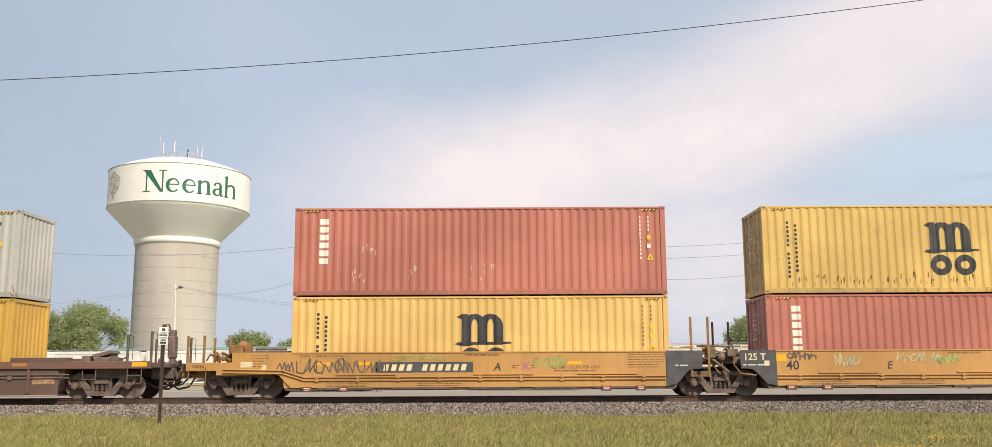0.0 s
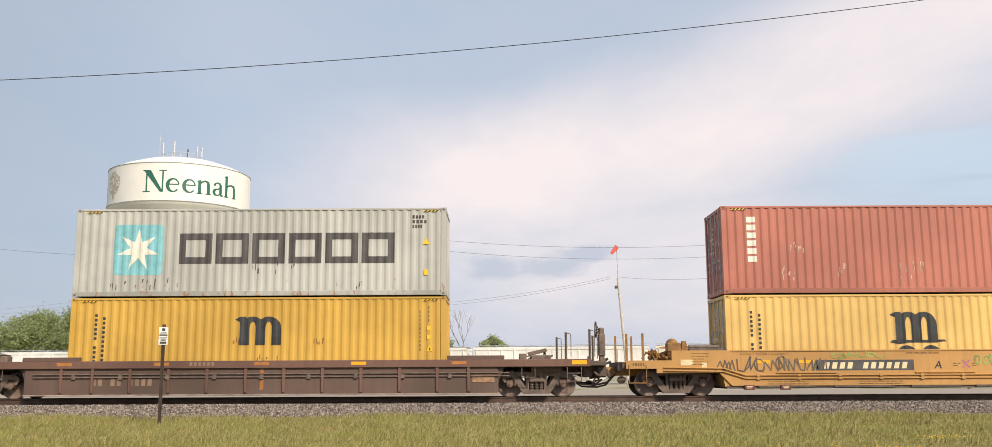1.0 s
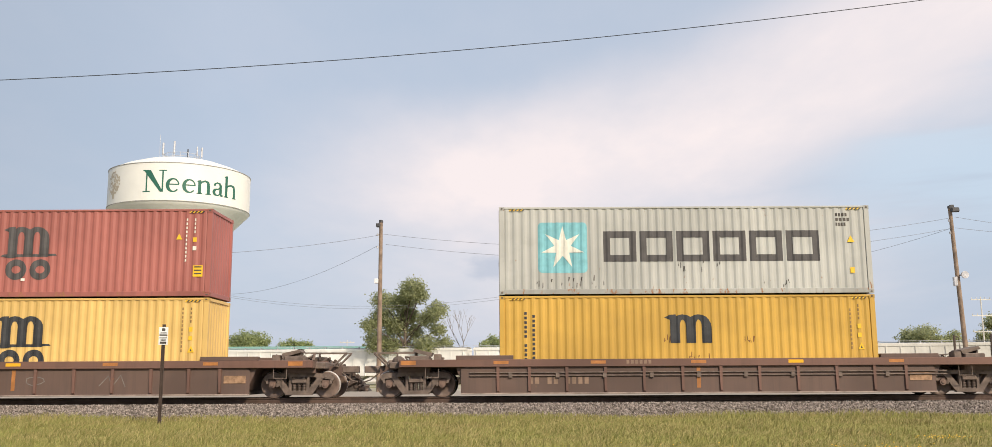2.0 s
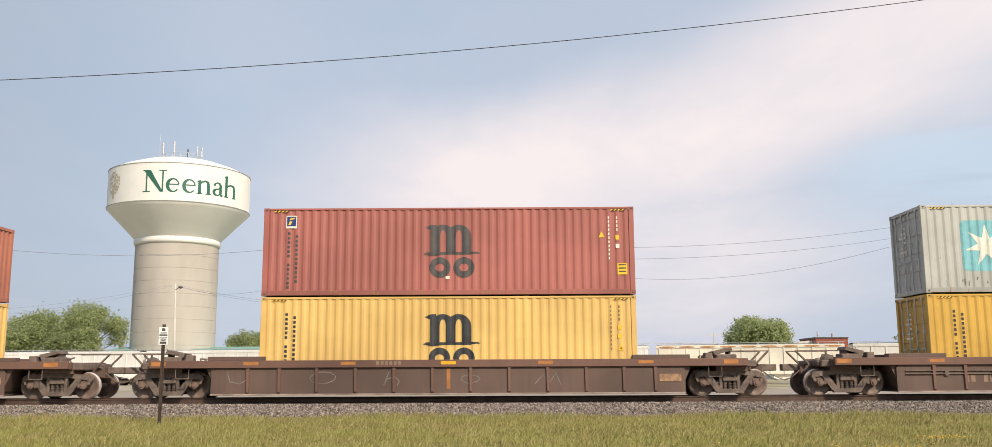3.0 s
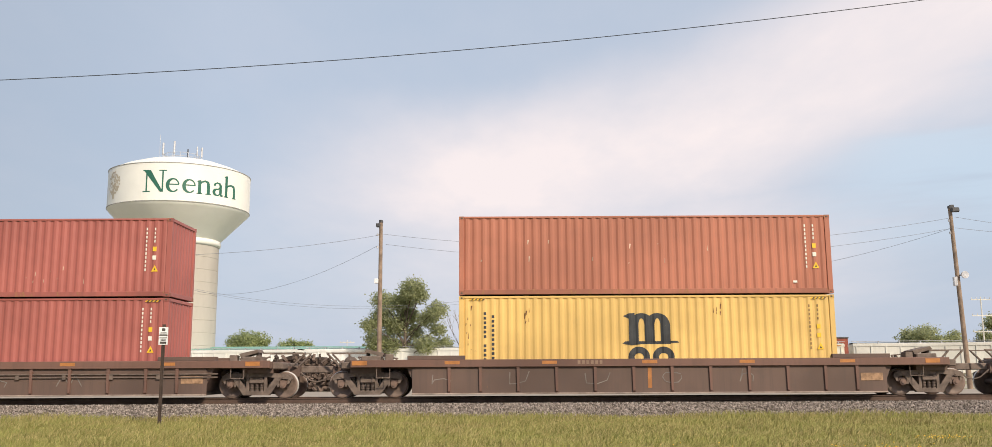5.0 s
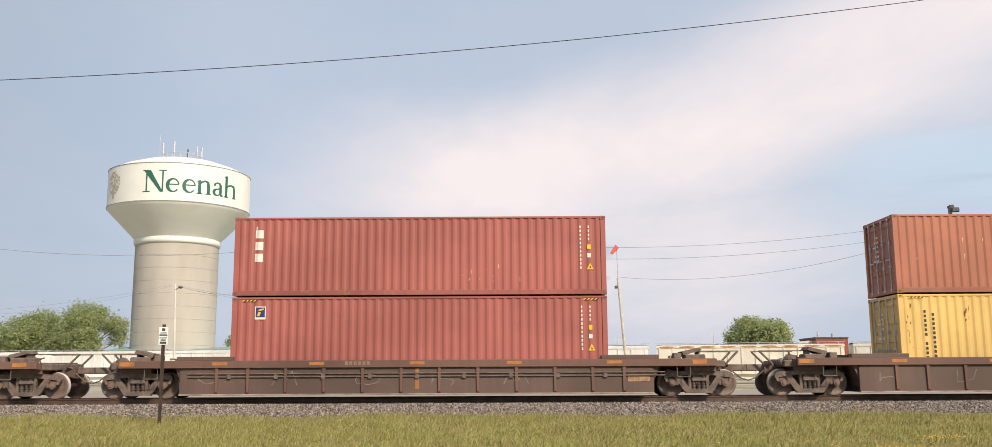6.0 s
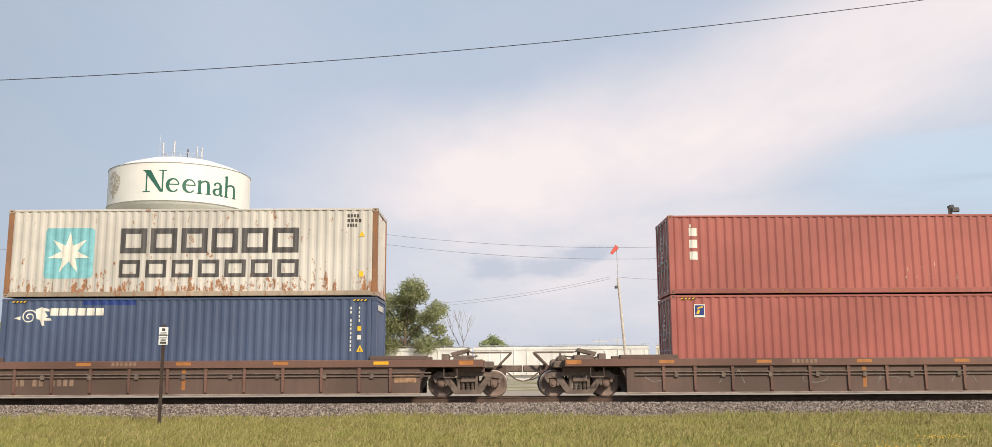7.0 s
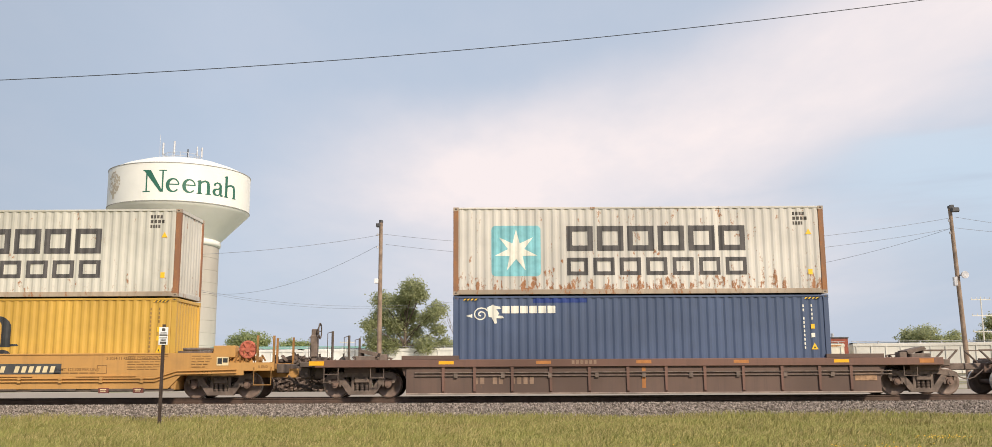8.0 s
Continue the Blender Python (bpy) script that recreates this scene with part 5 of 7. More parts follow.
# scrapes and rust
scuffs(K["a1"], [(1.9, 0.42, 0.5, 0.35, 10), (3.75, 0.4, 0.25, 0.55, 7), (5.75, 0.35, 0.9, 0.6, 16), (9.9, 0.35, 0.5, 0.4, 8), (2.2, 1.3, 0.5, 0.35, 7)], M["scrape"], 1)
scuffs(K["e1"], [(0.9 + i * 0.62, 0.25, 0.5, 0.26, 6) for i in range(10)], M["rust_mark"], 2)
scuffs(K["m1"], [(0.5, 0.2, 3.0, 0.25, 16), (5.5, 0.7, 1.8, 0.5, 12), (8.6, 0.2, 1.2, 0.2, 6)], M["soft_dark"], 3)
scuffs(K["p0"], [(2.1, 1.95, 0.2, 0.5, 6), (8.2, 2.2, 0.3, 0.4, 6), (0.2, 1.0, 0.2, 1.5, 8)], M["rust_mark"], 4)
scuffs(K["p1"], [(0.6, 0.9, 8.0, 0.8, 10)], M["scrape"], 5)
scuffs(K["m0"], [(6.1, 0.5, 0.8, 0.5, 8), (5.3, 1.35, 0.3, 0.1, 6), (7.9, 1.35, 0.3, 0.1, 6)], M["rust_mark"], 6)
scuffs(K["t1"], [(7.4, 0.4, 2.0, 0.5, 9)], M["scrape"], 7)


# ---- car details ----
def letters(parent, body, size, x, z, mat, y, name="lettering", slant=0.0):
    cu = bpy.data.curves.new("lettering", "FONT")
    cu.body, cu.size, cu.resolution_u, cu.offset, cu.shear = body, size, 2, size * 0.012, slant
    tmp = new("lettering_curve", cu)
    me = bpy.data.meshes.new_from_object(tmp.evaluated_get(bpy.context.evaluated_depsgraph_get()))
    bpy.data.objects.remove(tmp)
    for v in me.vertices:
        v.co = (x + v.co.x, y, z + v.co.y)
    me.flip_normals() if me.polygons and me.polygons[0].normal.y > 0 else None
    me.materials.clear()
    return mesh_part(name, me, mat, parent)


def stroke(pts, w):
    out = []
    for (a, b), (c, d) in zip(pts, pts[1:]):
        l = math.hypot(c - a, d - b) or 1
        nx, nz = -(d - b) / l * w / 2, (c - a) / l * w / 2
        ex, ez = (c - a) / l * w * 0.3, (d - b) / l * w * 0.3
        out.append([(a + nx - ex, b + nz - ez), (c + nx + ex, d + nz + ez), (c - nx + ex, d - nz + ez), (a - nx - ex, b - nz - ez)])
    return out


def scrawl(car, x, z, w, h, n, mat, seed, pen=0.04, name="graffiti", y=-1.4945):
    """Loose hand-sprayed strokes that spell nothing: loops, hooks and zigzags."""
    rng = random.Random(seed)
    ps = []
    for i in range(n):
        cx, gw = x + i * w / n + rng.uniform(-0.08, 0.05), w / n * rng.uniform(0.9, 1.7)
        z0, gh = z + rng.uniform(-0.04, 0.04), h * rng.uniform(0.75, 1.05)
        k = rng.randrange(4)
        if k == 0:
            pts = [(cx + gw * (0.5 + 0.42 * math.cos(a)), z0 + gh * (0.45 + 0.42 * math.sin(a))) for a in [0.5 + q * 0.55 for q in range(12)]]
        elif k == 1:
            pts = [(cx + gw * q / 4, z0 + gh * (q % 2) * rng.uniform(0.75, 1.0)) for q in range(5)]
        elif k == 2:
            pts = [(cx + gw * 0.1, z0 + gh), (cx + gw * 0.05, z0), (cx + gw * 0.15, z0 + gh * 0.5), (cx + gw * 0.55, z0 + gh * 0.62), (cx + gw * 0.8, z0 + gh * 0.35), (cx + gw * 0.75, z0)]
        else:
            pts = [(cx, z0 + gh * 0.9), (cx + gw * 0.1, z0 + gh * 0.1), (cx + gw * 0.45, z0), (cx + gw * 0.75, z0 + gh * 0.3), (cx + gw * 0.8, z0 + gh)]
        lean = rng.uniform(-0.25, 0.35)
        pts = [(a + (b - z0) * lean + rng.uniform(-0.02, 0.02), b + rng.uniform(-0.03, 0.03)) for a, b in pts]
        ps += stroke(pts, pen)
    mark(car, name, ps, mat, 0, 0, y, "sprayed scrawl")["kind"] = "stuff"


def bars(car, x0, x1, z1, rows, mat, h=0.035, step=0.075, y=-1.4945, name="small_print", seed=1):
    rng = random.Random(seed)
    ps = []
    for r in range(rows):
        a = x0
        while a < x1 - 0.05:
            w = rng.uniform(0.08, 0.3)
            ps.append(rect(a, min(a + w, x1), z1 - r * step - h, z1 - r * step))
            a += w + 0.04
        x1 -= rng.uniform(0, 0.1)
    mark(car, name, ps, mat, 0, 0, y)["kind"] = "stuff"


M["spray_dark"] = plain("dark_grey_spray_paint", (0.125, 0.095, 0.075), 0.7, var=0.3)
M["spray_green"] = plain("pale_green_chalk", (0.30, 0.36, 0.12), 0.9, var=0.3)
M["spray_white"] = plain("pale_chalk_spray", (0.45, 0.42, 0.25), 0.9, var=0.3)
M["print_brown"] = plain("brown_stencil_print", (0.23, 0.122, 0.042), 0.7, var=0.3)
M["cream"] = plain("cream_marking_paint", (0.72, 0.60, 0.38), 0.6, var=0.1)
M["pink"] = plain("pink_violet_paint", (0.45, 0.16, 0.25), 0.7, var=0.1)
M["pad"] = plain("oxide_red_pad", (0.16, 0.055, 0.045), 0.7)
M["chalk"] = plain("faint_white_chalk", (0.19, 0.165, 0.15), 0.9, var=0.3)
M["num_faded"] = plain("faded_tan_number_paint", (0.24, 0.16, 0.115), 0.8, var=0.2)
M["plate"] = plain("weathered_tan_plate", (0.33, 0.20, 0.12), 0.8, var=0.35, scale=6.0)
M["gear"] = plain("dusty_yellow_brown_steel", (0.27, 0.14, 0.045), 0.7, var=0.3)
M["red_wheel"] = plain("faded_red_enamel", (0.43, 0.12, 0.075), 0.6, var=0.35)

SY = -1.4945


def number_panel(car, x0, x1):
    mark(car, "number_panel", [rect(x0, x1, 0.80, 1.13)], M["car_grey"], 0, 0, SY, "dark grey painted panel with cream digits")
    rng = random.Random(3)
    ps = []
    w = (x1 - x0 - 0.4) / 11
    for i in range(11):
        if i == 4:
            continue
        for p in block(0, 0, w * 0.62, 0.20, rng):
            mark(car, "number_bar", [[(a + b * 0.25 + x0 + 0.25 + i * w, b + 0.855) for a, b in p]], M["cream"], 0, 0, SY - 0.003)


def reflectors(car, xs, z0=1.03, z1=1.13, y=SY, mats=("marker",), w=0.47):
    for i, x in enumerate(xs):
        mark(car, "reflector", [rect(x, x + w, z0, z1)], M[mats[i % len(mats)]], 0, 0, y, "amber reflector strip")


def yellow_common(car, flip=1):
    for x in (-5.5, -4.35, 4.0, 5.1):
        bm = bmesh.new()
        box(bm, x - 0.16, x + 0.16, -1.55, -1.45, 0.20, 0.36, 0.01)
        q = part("jacking_pad", bm, M["pad"], car, "oxide-red jacking pad")
        mark(q, "pad_print", [rect(x - 0.1, x + 0.1, 0.30, 0.325), rect(x - 0.08, x + 0.08, 0.25, 0.275)], M["cream"], 0, 0, -1.553)
    letters(car, "LD LMT 123,300 PER UNIT", 0.135, 2.30, 0.90, M["print_brown"], SY)
    bars(car, 2.35, 3.7, 0.85, 1, M["print_brown"], seed=5)
    bars(car, 4.7, 6.0, 1.35, 6, M["print_brown"], 0.02, 0.08, seed=6)
    bars(car, -4.9, -3.6, 0.47, 2, M["print_brown"], 0.022, 0.07, seed=8)
    bars(car, -2.0, -0.6, 0.47, 2, M["print_brown"], 0.022, 0.07, seed=9)
    bars(car, -0.45, 0.6, 1.37, 1, M["print_brown"], 0.05, 0.07, seed=10)


yellow_common(car), yellow_common(car_a), yellow_common(car_t)
# unit with the number panel
number_panel(car_a, -3.35, -0.23)
letters(car_a, "A", 0.34, 0.42, 0.85, M["dark"], SY, slant=0.2)
letters(car_a, "S-2054-11 REEFER CLEARANCE", 0.115, -5.75, 1.29, M["print_brown"], SY)
reflectors(car_a, (-5.27, -3.88, 2.78))
scrawl(car_a, -6.6, 0.80, 1.95, 0.46, 6, M["spray_dark"], 2)
scrawl(car_a, -4.7, 0.84, 1.55, 0.42, 6, M["spray_dark"], 5)
scrawl(car_a, 1.75, 0.98, 1.05, 0.38, 5, M["spray_green"], 7, 0.05)
scrawl(car_a, -2.8, 1.2, 1.6, 0.2, 6, M["spray_green"], 8, 0.035)
mark(car_a, "painted_cross", stroke([(1.32, 0.88), (1.55, 1.10)], 0.05) + stroke([(1.32, 1.10), (1.55, 0.88)], 0.05), M["pink"], 0, 0, SY)
bars(car_a, 1.02, 1.25, 1.02, 2, M["print_brown"], 0.03, 0.07), bars(car_a, 1.62, 1.85, 1.02, 2, M["print_brown"], 0.03, 0.07)
bars(car_a, -7.3, -6.75, 1.36, 5, M["print_brown"], 0.018, 0.085, seed=2)
mark(car_a, "card", [rect(-7.65, -7.25, 0.98, 1.16)], M["cream"], 0, 0, SY, "pale routing card")
mark(car_a, "card", [rect(-6.98, -6.82, 0.86, 1.06)], M["cream"], 0, 0, SY)
# unit at the head
letters(car, "125 T", 0.30, -6.98, 1.14, M["cream"], -1.521)
letters(car, "40", 0.42, -5.62, 0.83, M["dark"], SY)
letters(car, "E", 0.34, -2.42, 0.85, M["dark"], SY, slant=0.2)
reflectors(car, (-6.08,), 1.10, 1.31, SY, ("marker",), 0.49)
scrawl(car, -5.6, 1.18, 0.95, 0.22, 5, M["spray_dark"], 12, 0.04)
scrawl(car, -4.0, 0.95, 0.75, 0.38, 4, M["spray_white"], 13, 0.04)
scrawl(car, -2.05, 1.08, 1.2, 0.3, 6, M["spray_white"], 14, 0.035)
scrawl(car, -0.9, 1.05, 0.8, 0.22, 6, M["spray_green"], 15, 0.05)
mark(car, "card", [rect(-6.32, -6.16, 0.96, 1.12)], M["cream"], 0, 0, -1.521)
bars(car, -7.0, -6.3, 1.0, 1, M["white"], 0.03, 0.07, -1.521)
bars(car_a, 6.2, 6.7, 1.0, 1, M["white"], 0.03, 0.07, -1.521)
# unit at the tail
number_panel(car_t, 0.0 - 0.3, 2.6)
letters(car_t, "S-2054-11 REEFER CLEARANCE", 0.125, 4.02, 1.25, M["print_brown"], SY)
letters(car_t, "L 261-6", 0.16, 6.95, 0.76, M["print_brown"], SY)
mark(car_t, "stencil_frame", stroke([(3.75, 0.82), (4.05, 0.82), (4.05, 1.07), (3.75, 1.07), (3.75, 0.82)], 0.02), M["print_brown"], 0, 0, SY)
bars(car_t, 6.75, 7.4, 1.36, 5, M["print_brown"], 0.022, 0.085, seed=2)
mark(car_t, "plate_card", [rect(7.55, 7.93, 1.05, 1.32)], M["cream"], 0, 0, SY, "cream and black placard")
mark(car_t, "plate_print", [rect(7.58, 7.72, 1.10, 1.28), rect(7.75, 7.90, 1.14, 1.28)], M["dark"], 0, 0, SY - 0.003)


def yellow_end_gear(car, s, wheel):
    """What stands on the end platform: reservoir, valves, pipes, posts and, at one end, the red brake wheel."""
    if not wheel:
        bm = bmesh.new()
        ball(bm, (s * 7.78, -0.75, 1.62), 0.24, (0.9, 1.6, 1.0))
        part("air_reservoir", bm, M["gear"], car, "dusty round air reservoir", True)
        bm = bmesh.new()
        box(bm, min(s * 7.62, s * 8.06), max(s * 7.62, s * 8.06), -1.46, -1.1, 1.40, 1.70, 0.03)
        part("valve_box", bm, M["gear"], car)
        bm = bmesh.new()
        prism(bm, [(s * 7.36, 1.45), (s * 7.58, 1.45), (s * 7.52, 1.76), (s * 7.42, 1.76)], -1.3, -1.0)
        part("bracket", bm, M["gear"], car)
    rng = random.Random(9 + s)
    for i in range(9):
        bm = bmesh.new()
        x, y, z = s * rng.uniform(8.0, 8.75), rng.uniform(-1.4, -0.6), rng.uniform(1.15, 1.3)
        pts = [Vector((x, y, 1.14)), Vector((x + rng.uniform(-0.1, 0.1), y, z + 0.15)), Vector((x + rng.uniform(-0.35, 0.35), y + rng.uniform(-0.2, 0.2), z + 0.2 + rng.uniform(0, 0.12))), Vector((x + rng.uniform(-0.5, 0.5), y, 1.2))]
        for p, q in zip(pts, pts[1:]):
            rod(bm, p, q, rng.uniform(0.016, 0.035), 6)
        part("air_pipe", bm, M["gear"], car)
    bm = bmesh.new()
    for i in range(7):
        x = s * rng.uniform(8.0, 8.9)
        ball(bm, (x, rng.uniform(-1.3, -0.8), 1.2 + rng.uniform(0, 0.14)), rng.uniform(0.05, 0.1), u=8, v=6)
    part("valve_cluster", bm, M["gear"], car)
    bm = bmesh.new()
    box(bm, min(s * 6.2, s * 7.3), max(s * 6.2, s * 7.3), -1.2, 1.2, 1.45, 1.52)
    rod(bm, (s * 6.3, -1.0, 1.58), (s * 7.3, -1.0, 1.58), 0.05, 8)
    part("cross_beam", bm, M["truck"], car)
    for x, y, h, mt in ((9.36, -1.46, 0.87, "gear"), (8.84, -1.46, 0.88, "gear"), (9.36, 1.4, 0.92, "gear"), (8.8, 1.4, 0.90, "gear")):
        bm = bmesh.new()
        box(bm, s * x - 0.035, s * x + 0.035, y - 0.02, y + 0.03, 0.92, 1.12 + h)
        part("handrail_post", bm, M[mt], car)
    bm = bmesh.new()
    for x in (9.3, 8.75):
        rod(bm, (s * x, -1.5, 1.0), (s * x, -1.5, 0.42), 0.015, 5)
    rod(bm, (s * 9.3, -1.5, 0.43), (s * 8.75, -1.5, 0.43), 0.018, 5)
    part("step", bm, M["gear"], car)
    bm = bmesh.new()
    box(bm, min(s * 9.4, s * 9.62), max(s * 9.4, s * 9.62), -1.2, 1.2, 0.80, 1.1, 0.02)
    part("end_beam", bm, M["truck_dark"], car)
    bm = bmesh.new()
    box(bm, min(s * 9.6, s * 10.2), max(s * 9.6, s * 10.2), -0.14, 0.14, 0.66, 0.87, 0.02)
    prism(bm, [(s * 10.1, 0.56), (s * 10.42, 0.60), (s * 10.45, 0.92), (s * 10.1, 0.95)], -0.16, 0.2)
    part("coupler", bm, M["truck_dark"], car)
    bm = bmesh.new()
    for y, d in ((-0.35, 0.0), (0.3, 0.1)):
        pts = [(s * 9.6, y, 0.72), (s * 9.85, y, 0.46 - d), (s * 10.2, y, 0.38 - d), (s * 10.5, y, 0.5)]
        for p, q in zip(pts, pts[1:]):
            rod(bm, p, q, 0.03, 6)
    part("brake_hose", bm, M["truck_dark"], car)
    if wheel:
        letters(car, "B-END", 0.11, s * 9.08 - 0.2, 0.97, M["print_brown"], SY, "platform_print")
    else:
        mark(car, "platform_print", [rect(s * 9.0 - 0.18 + i * 0.08, s * 9.0 - 0.13 + i * 0.08, 0.97, 1.06) for i in range(5)], M["print_brown"], 0, 0, SY)
    if wheel:
        bm = bmesh.new()
        for k in range(20):
            a, b = k * math.pi / 10, (k + 1) * math.pi / 10
            rod(bm, (s * 8.5 + 0.25 * math.cos(a), -1.35, 1.55 + 0.25 * math.sin(a)), (s * 8.5 + 0.25 * math.cos(b), -1.35, 1.55 + 0.25 * math.sin(b)), 0.045, 6)
        for k in range(6):
            a = k * math.pi / 3
            box_pts = [(s * 8.5, -1.33, 1.55), (s * 8.5 + 0.23 * math.cos(a), -1.35, 1.55 + 0.23 * math.sin(a))]
            rod(bm, box_pts[0], box_pts[1], 0.06, 6)
        rod(bm, (s * 8.5, -1.3, 1.55), (s * 8.5, -1.42, 1.55), 0.09, 10)
        rod(bm, (s * 8.5, -1.34, 1.55), (s * 8.5, -1.36, 1.55), 0.21, 20)
        part("brake_wheel", bm, M["red_wheel"], car, "faded red brake wheel")
        bm = bmesh.new()
        box(bm, 7.42, 8.12, -1.47, -1.0, 1.30, 1.68, 0.02)
        part("equipment_box", bm, M["car_yellow"], car)


yellow_end_gear(car_a, -1, False)
yellow_end_gear(car_t, 1, True)


def shared_end_gear(car, x, s):
    """Posts, ladders and linkage over the shared truck."""
    for dx, h, y in ((0.93, 2.52, -1.47), (0.38, 2.52, -1.47), (-0.40, 2.5, 1.3), (-0.95, 2.5, 1.3)):
        bm = bmesh.new()
        box(bm, x + s * dx - 0.035, x + s * dx + 0.035, y - 0.02, y + 0.03, 0.62, h)
        part("handrail_post", bm, M["gear"] if y < 0 else M["truck"], car)
    bm = bmesh.new()
    for z in (0.64, 0.92, 1.2):
        rod(bm, (x + s * 0.93, -1.46, z), (x + s * 0.38, -1.46, z), 0.018, 5)
    part("ladder_rungs", bm, M["gear"], car)
    bm = bmesh.new()
    box(bm, x - 0.75, x + 0.75, -1.0, 1.0, 1.02, 1.25, 0.03)
    box(bm, x - 0.45, x - 0.15, -1.4, -1.1, 1.2, 1.55, 0.03)
    box(bm, x + 0.25, x + 0.6, -1.35, -1.05, 1.25, 1.5, 0.02)
    rod(bm, (x - 0.7, -1.2, 1.6), (x + 0.7, -1.2, 1.58), 0.03, 6)
    rod(bm, (x - 0.4, -1.3, 1.3), (x + 0.3, -1.3, 0.75), 0.05, 6)
    ball(bm, (x + 0.05, -1.2, 1.25), 0.16)
    part("articulation", bm, M["truck"], car, "sooty articulated joint and linkage")
    rng = random.Random(31)
    for k in range(7):
        bm = bmesh.new()
        a = Vector((x + rng.uniform(-0.6, 0.6), rng.uniform(-1.4, -1.0), rng.uniform(1.2, 1.45)))
        pts = [a, a + Vector((rng.uniform(-0.3, 0.3), 0, rng.uniform(0.05, 0.25))), a + Vector((rng.uniform(-0.6, 0.6), 0, rng.uniform(-0.1, 0.2))), a + Vector((rng.uniform(-0.5, 0.5), 0, rng.uniform(-0.6, -0.2)))]
        for p, q in zip(pts, pts[1:]):
            rod(bm, p, q, rng.uniform(0.016, 0.03), 6)
        part("air_pipe", bm, M["gear"] if k % 2 else M["truck"], car)
    bm = bmesh.new()
    pts = [(x + 0.45, -1.48, 1.4), (x + 0.4, -1.5, 1.0), (x + 0.6, -1.52, 0.72), (x + 1.1, -1.53, 0.66)]
    for p, q in zip(pts, pts[1:]):
        rod(bm, p, q, 0.025, 6)
    part("brake_pipe", bm, M["gear"], car)


shared_end_gear(car_a, 7.68, -1)


def brown_details(car, i):
    ends = (i in (0, 4))
    y = -1.5035
    for k, x in enumerate((-6.3, -3.2, 0.0, 3.1, 6.3)):
        mark(car, "reflector", [rect(x - 0.24, x + 0.24, 1.05, 1.15)], M["marker" if k in ((3,), (2,), (), (), (0, 4))[i] else "marker_old"], 0, 0, y, "orange reflector strip")
    mark(car, "paint_stripe", [rect(-0.06, 0.06, 0.28, 0.94)], M["marker_old"], 0, 0, -1.4235, "orange stripe")
    bm = bmesh.new()
    box(bm, 6.72, 7.42, -1.432, -1.42, 0.48, 0.72, 0.004)
    part("route_board", bm, M["plate"], car, "weathered tan route board")
    rng = random.Random(40 + i)
    if ends:
        ps = []
        for k in range(9):
            if k == 2:
                continue
            mark(car, "number_bar", [[(a + k * 0.20 + (0.18 if k > 4 else 0), b) for a, b in p] for p in block(0, 0, 0.13, 0.22, rng)], M["num_faded"], -5.42, 0.42, -1.4235)
    else:
        for k in range(5):
            scrawl(car, -7.0 + k * 2.45, 0.45, 0.6, 0.4, 1, M["chalk"], 60 + 7 * i + k, 0.03, "chalk_scrawl", -1.4235)
    if i in (0, 3, 4):                  # brake pipes clipped along the side
        bm = bmesh.new()
        for z in (0.78, 0.68):
            rod(bm, (-7.3, -1.455, z), (7.9, -1.455, z), 0.02, 6)
        for k in range(9):
            x = -6.0 + k * 1.5
            box(bm, x - 0.06, x + 0.06, -1.48, -1.42, 0.62, 0.76)
        part("brake_pipe", bm, M["truck"], car)
    ps = []
    for k in range(6):
        ps += [[(a + k * 0.14, b) for a, b in p] for p in block(0, 0, 0.09, 0.12, rng)]
    mark(car, "chord_number", ps, M["num_faded"], -2.3, 1.04, y)


for i, c in enumerate(brown):
    brown_details(c, i)


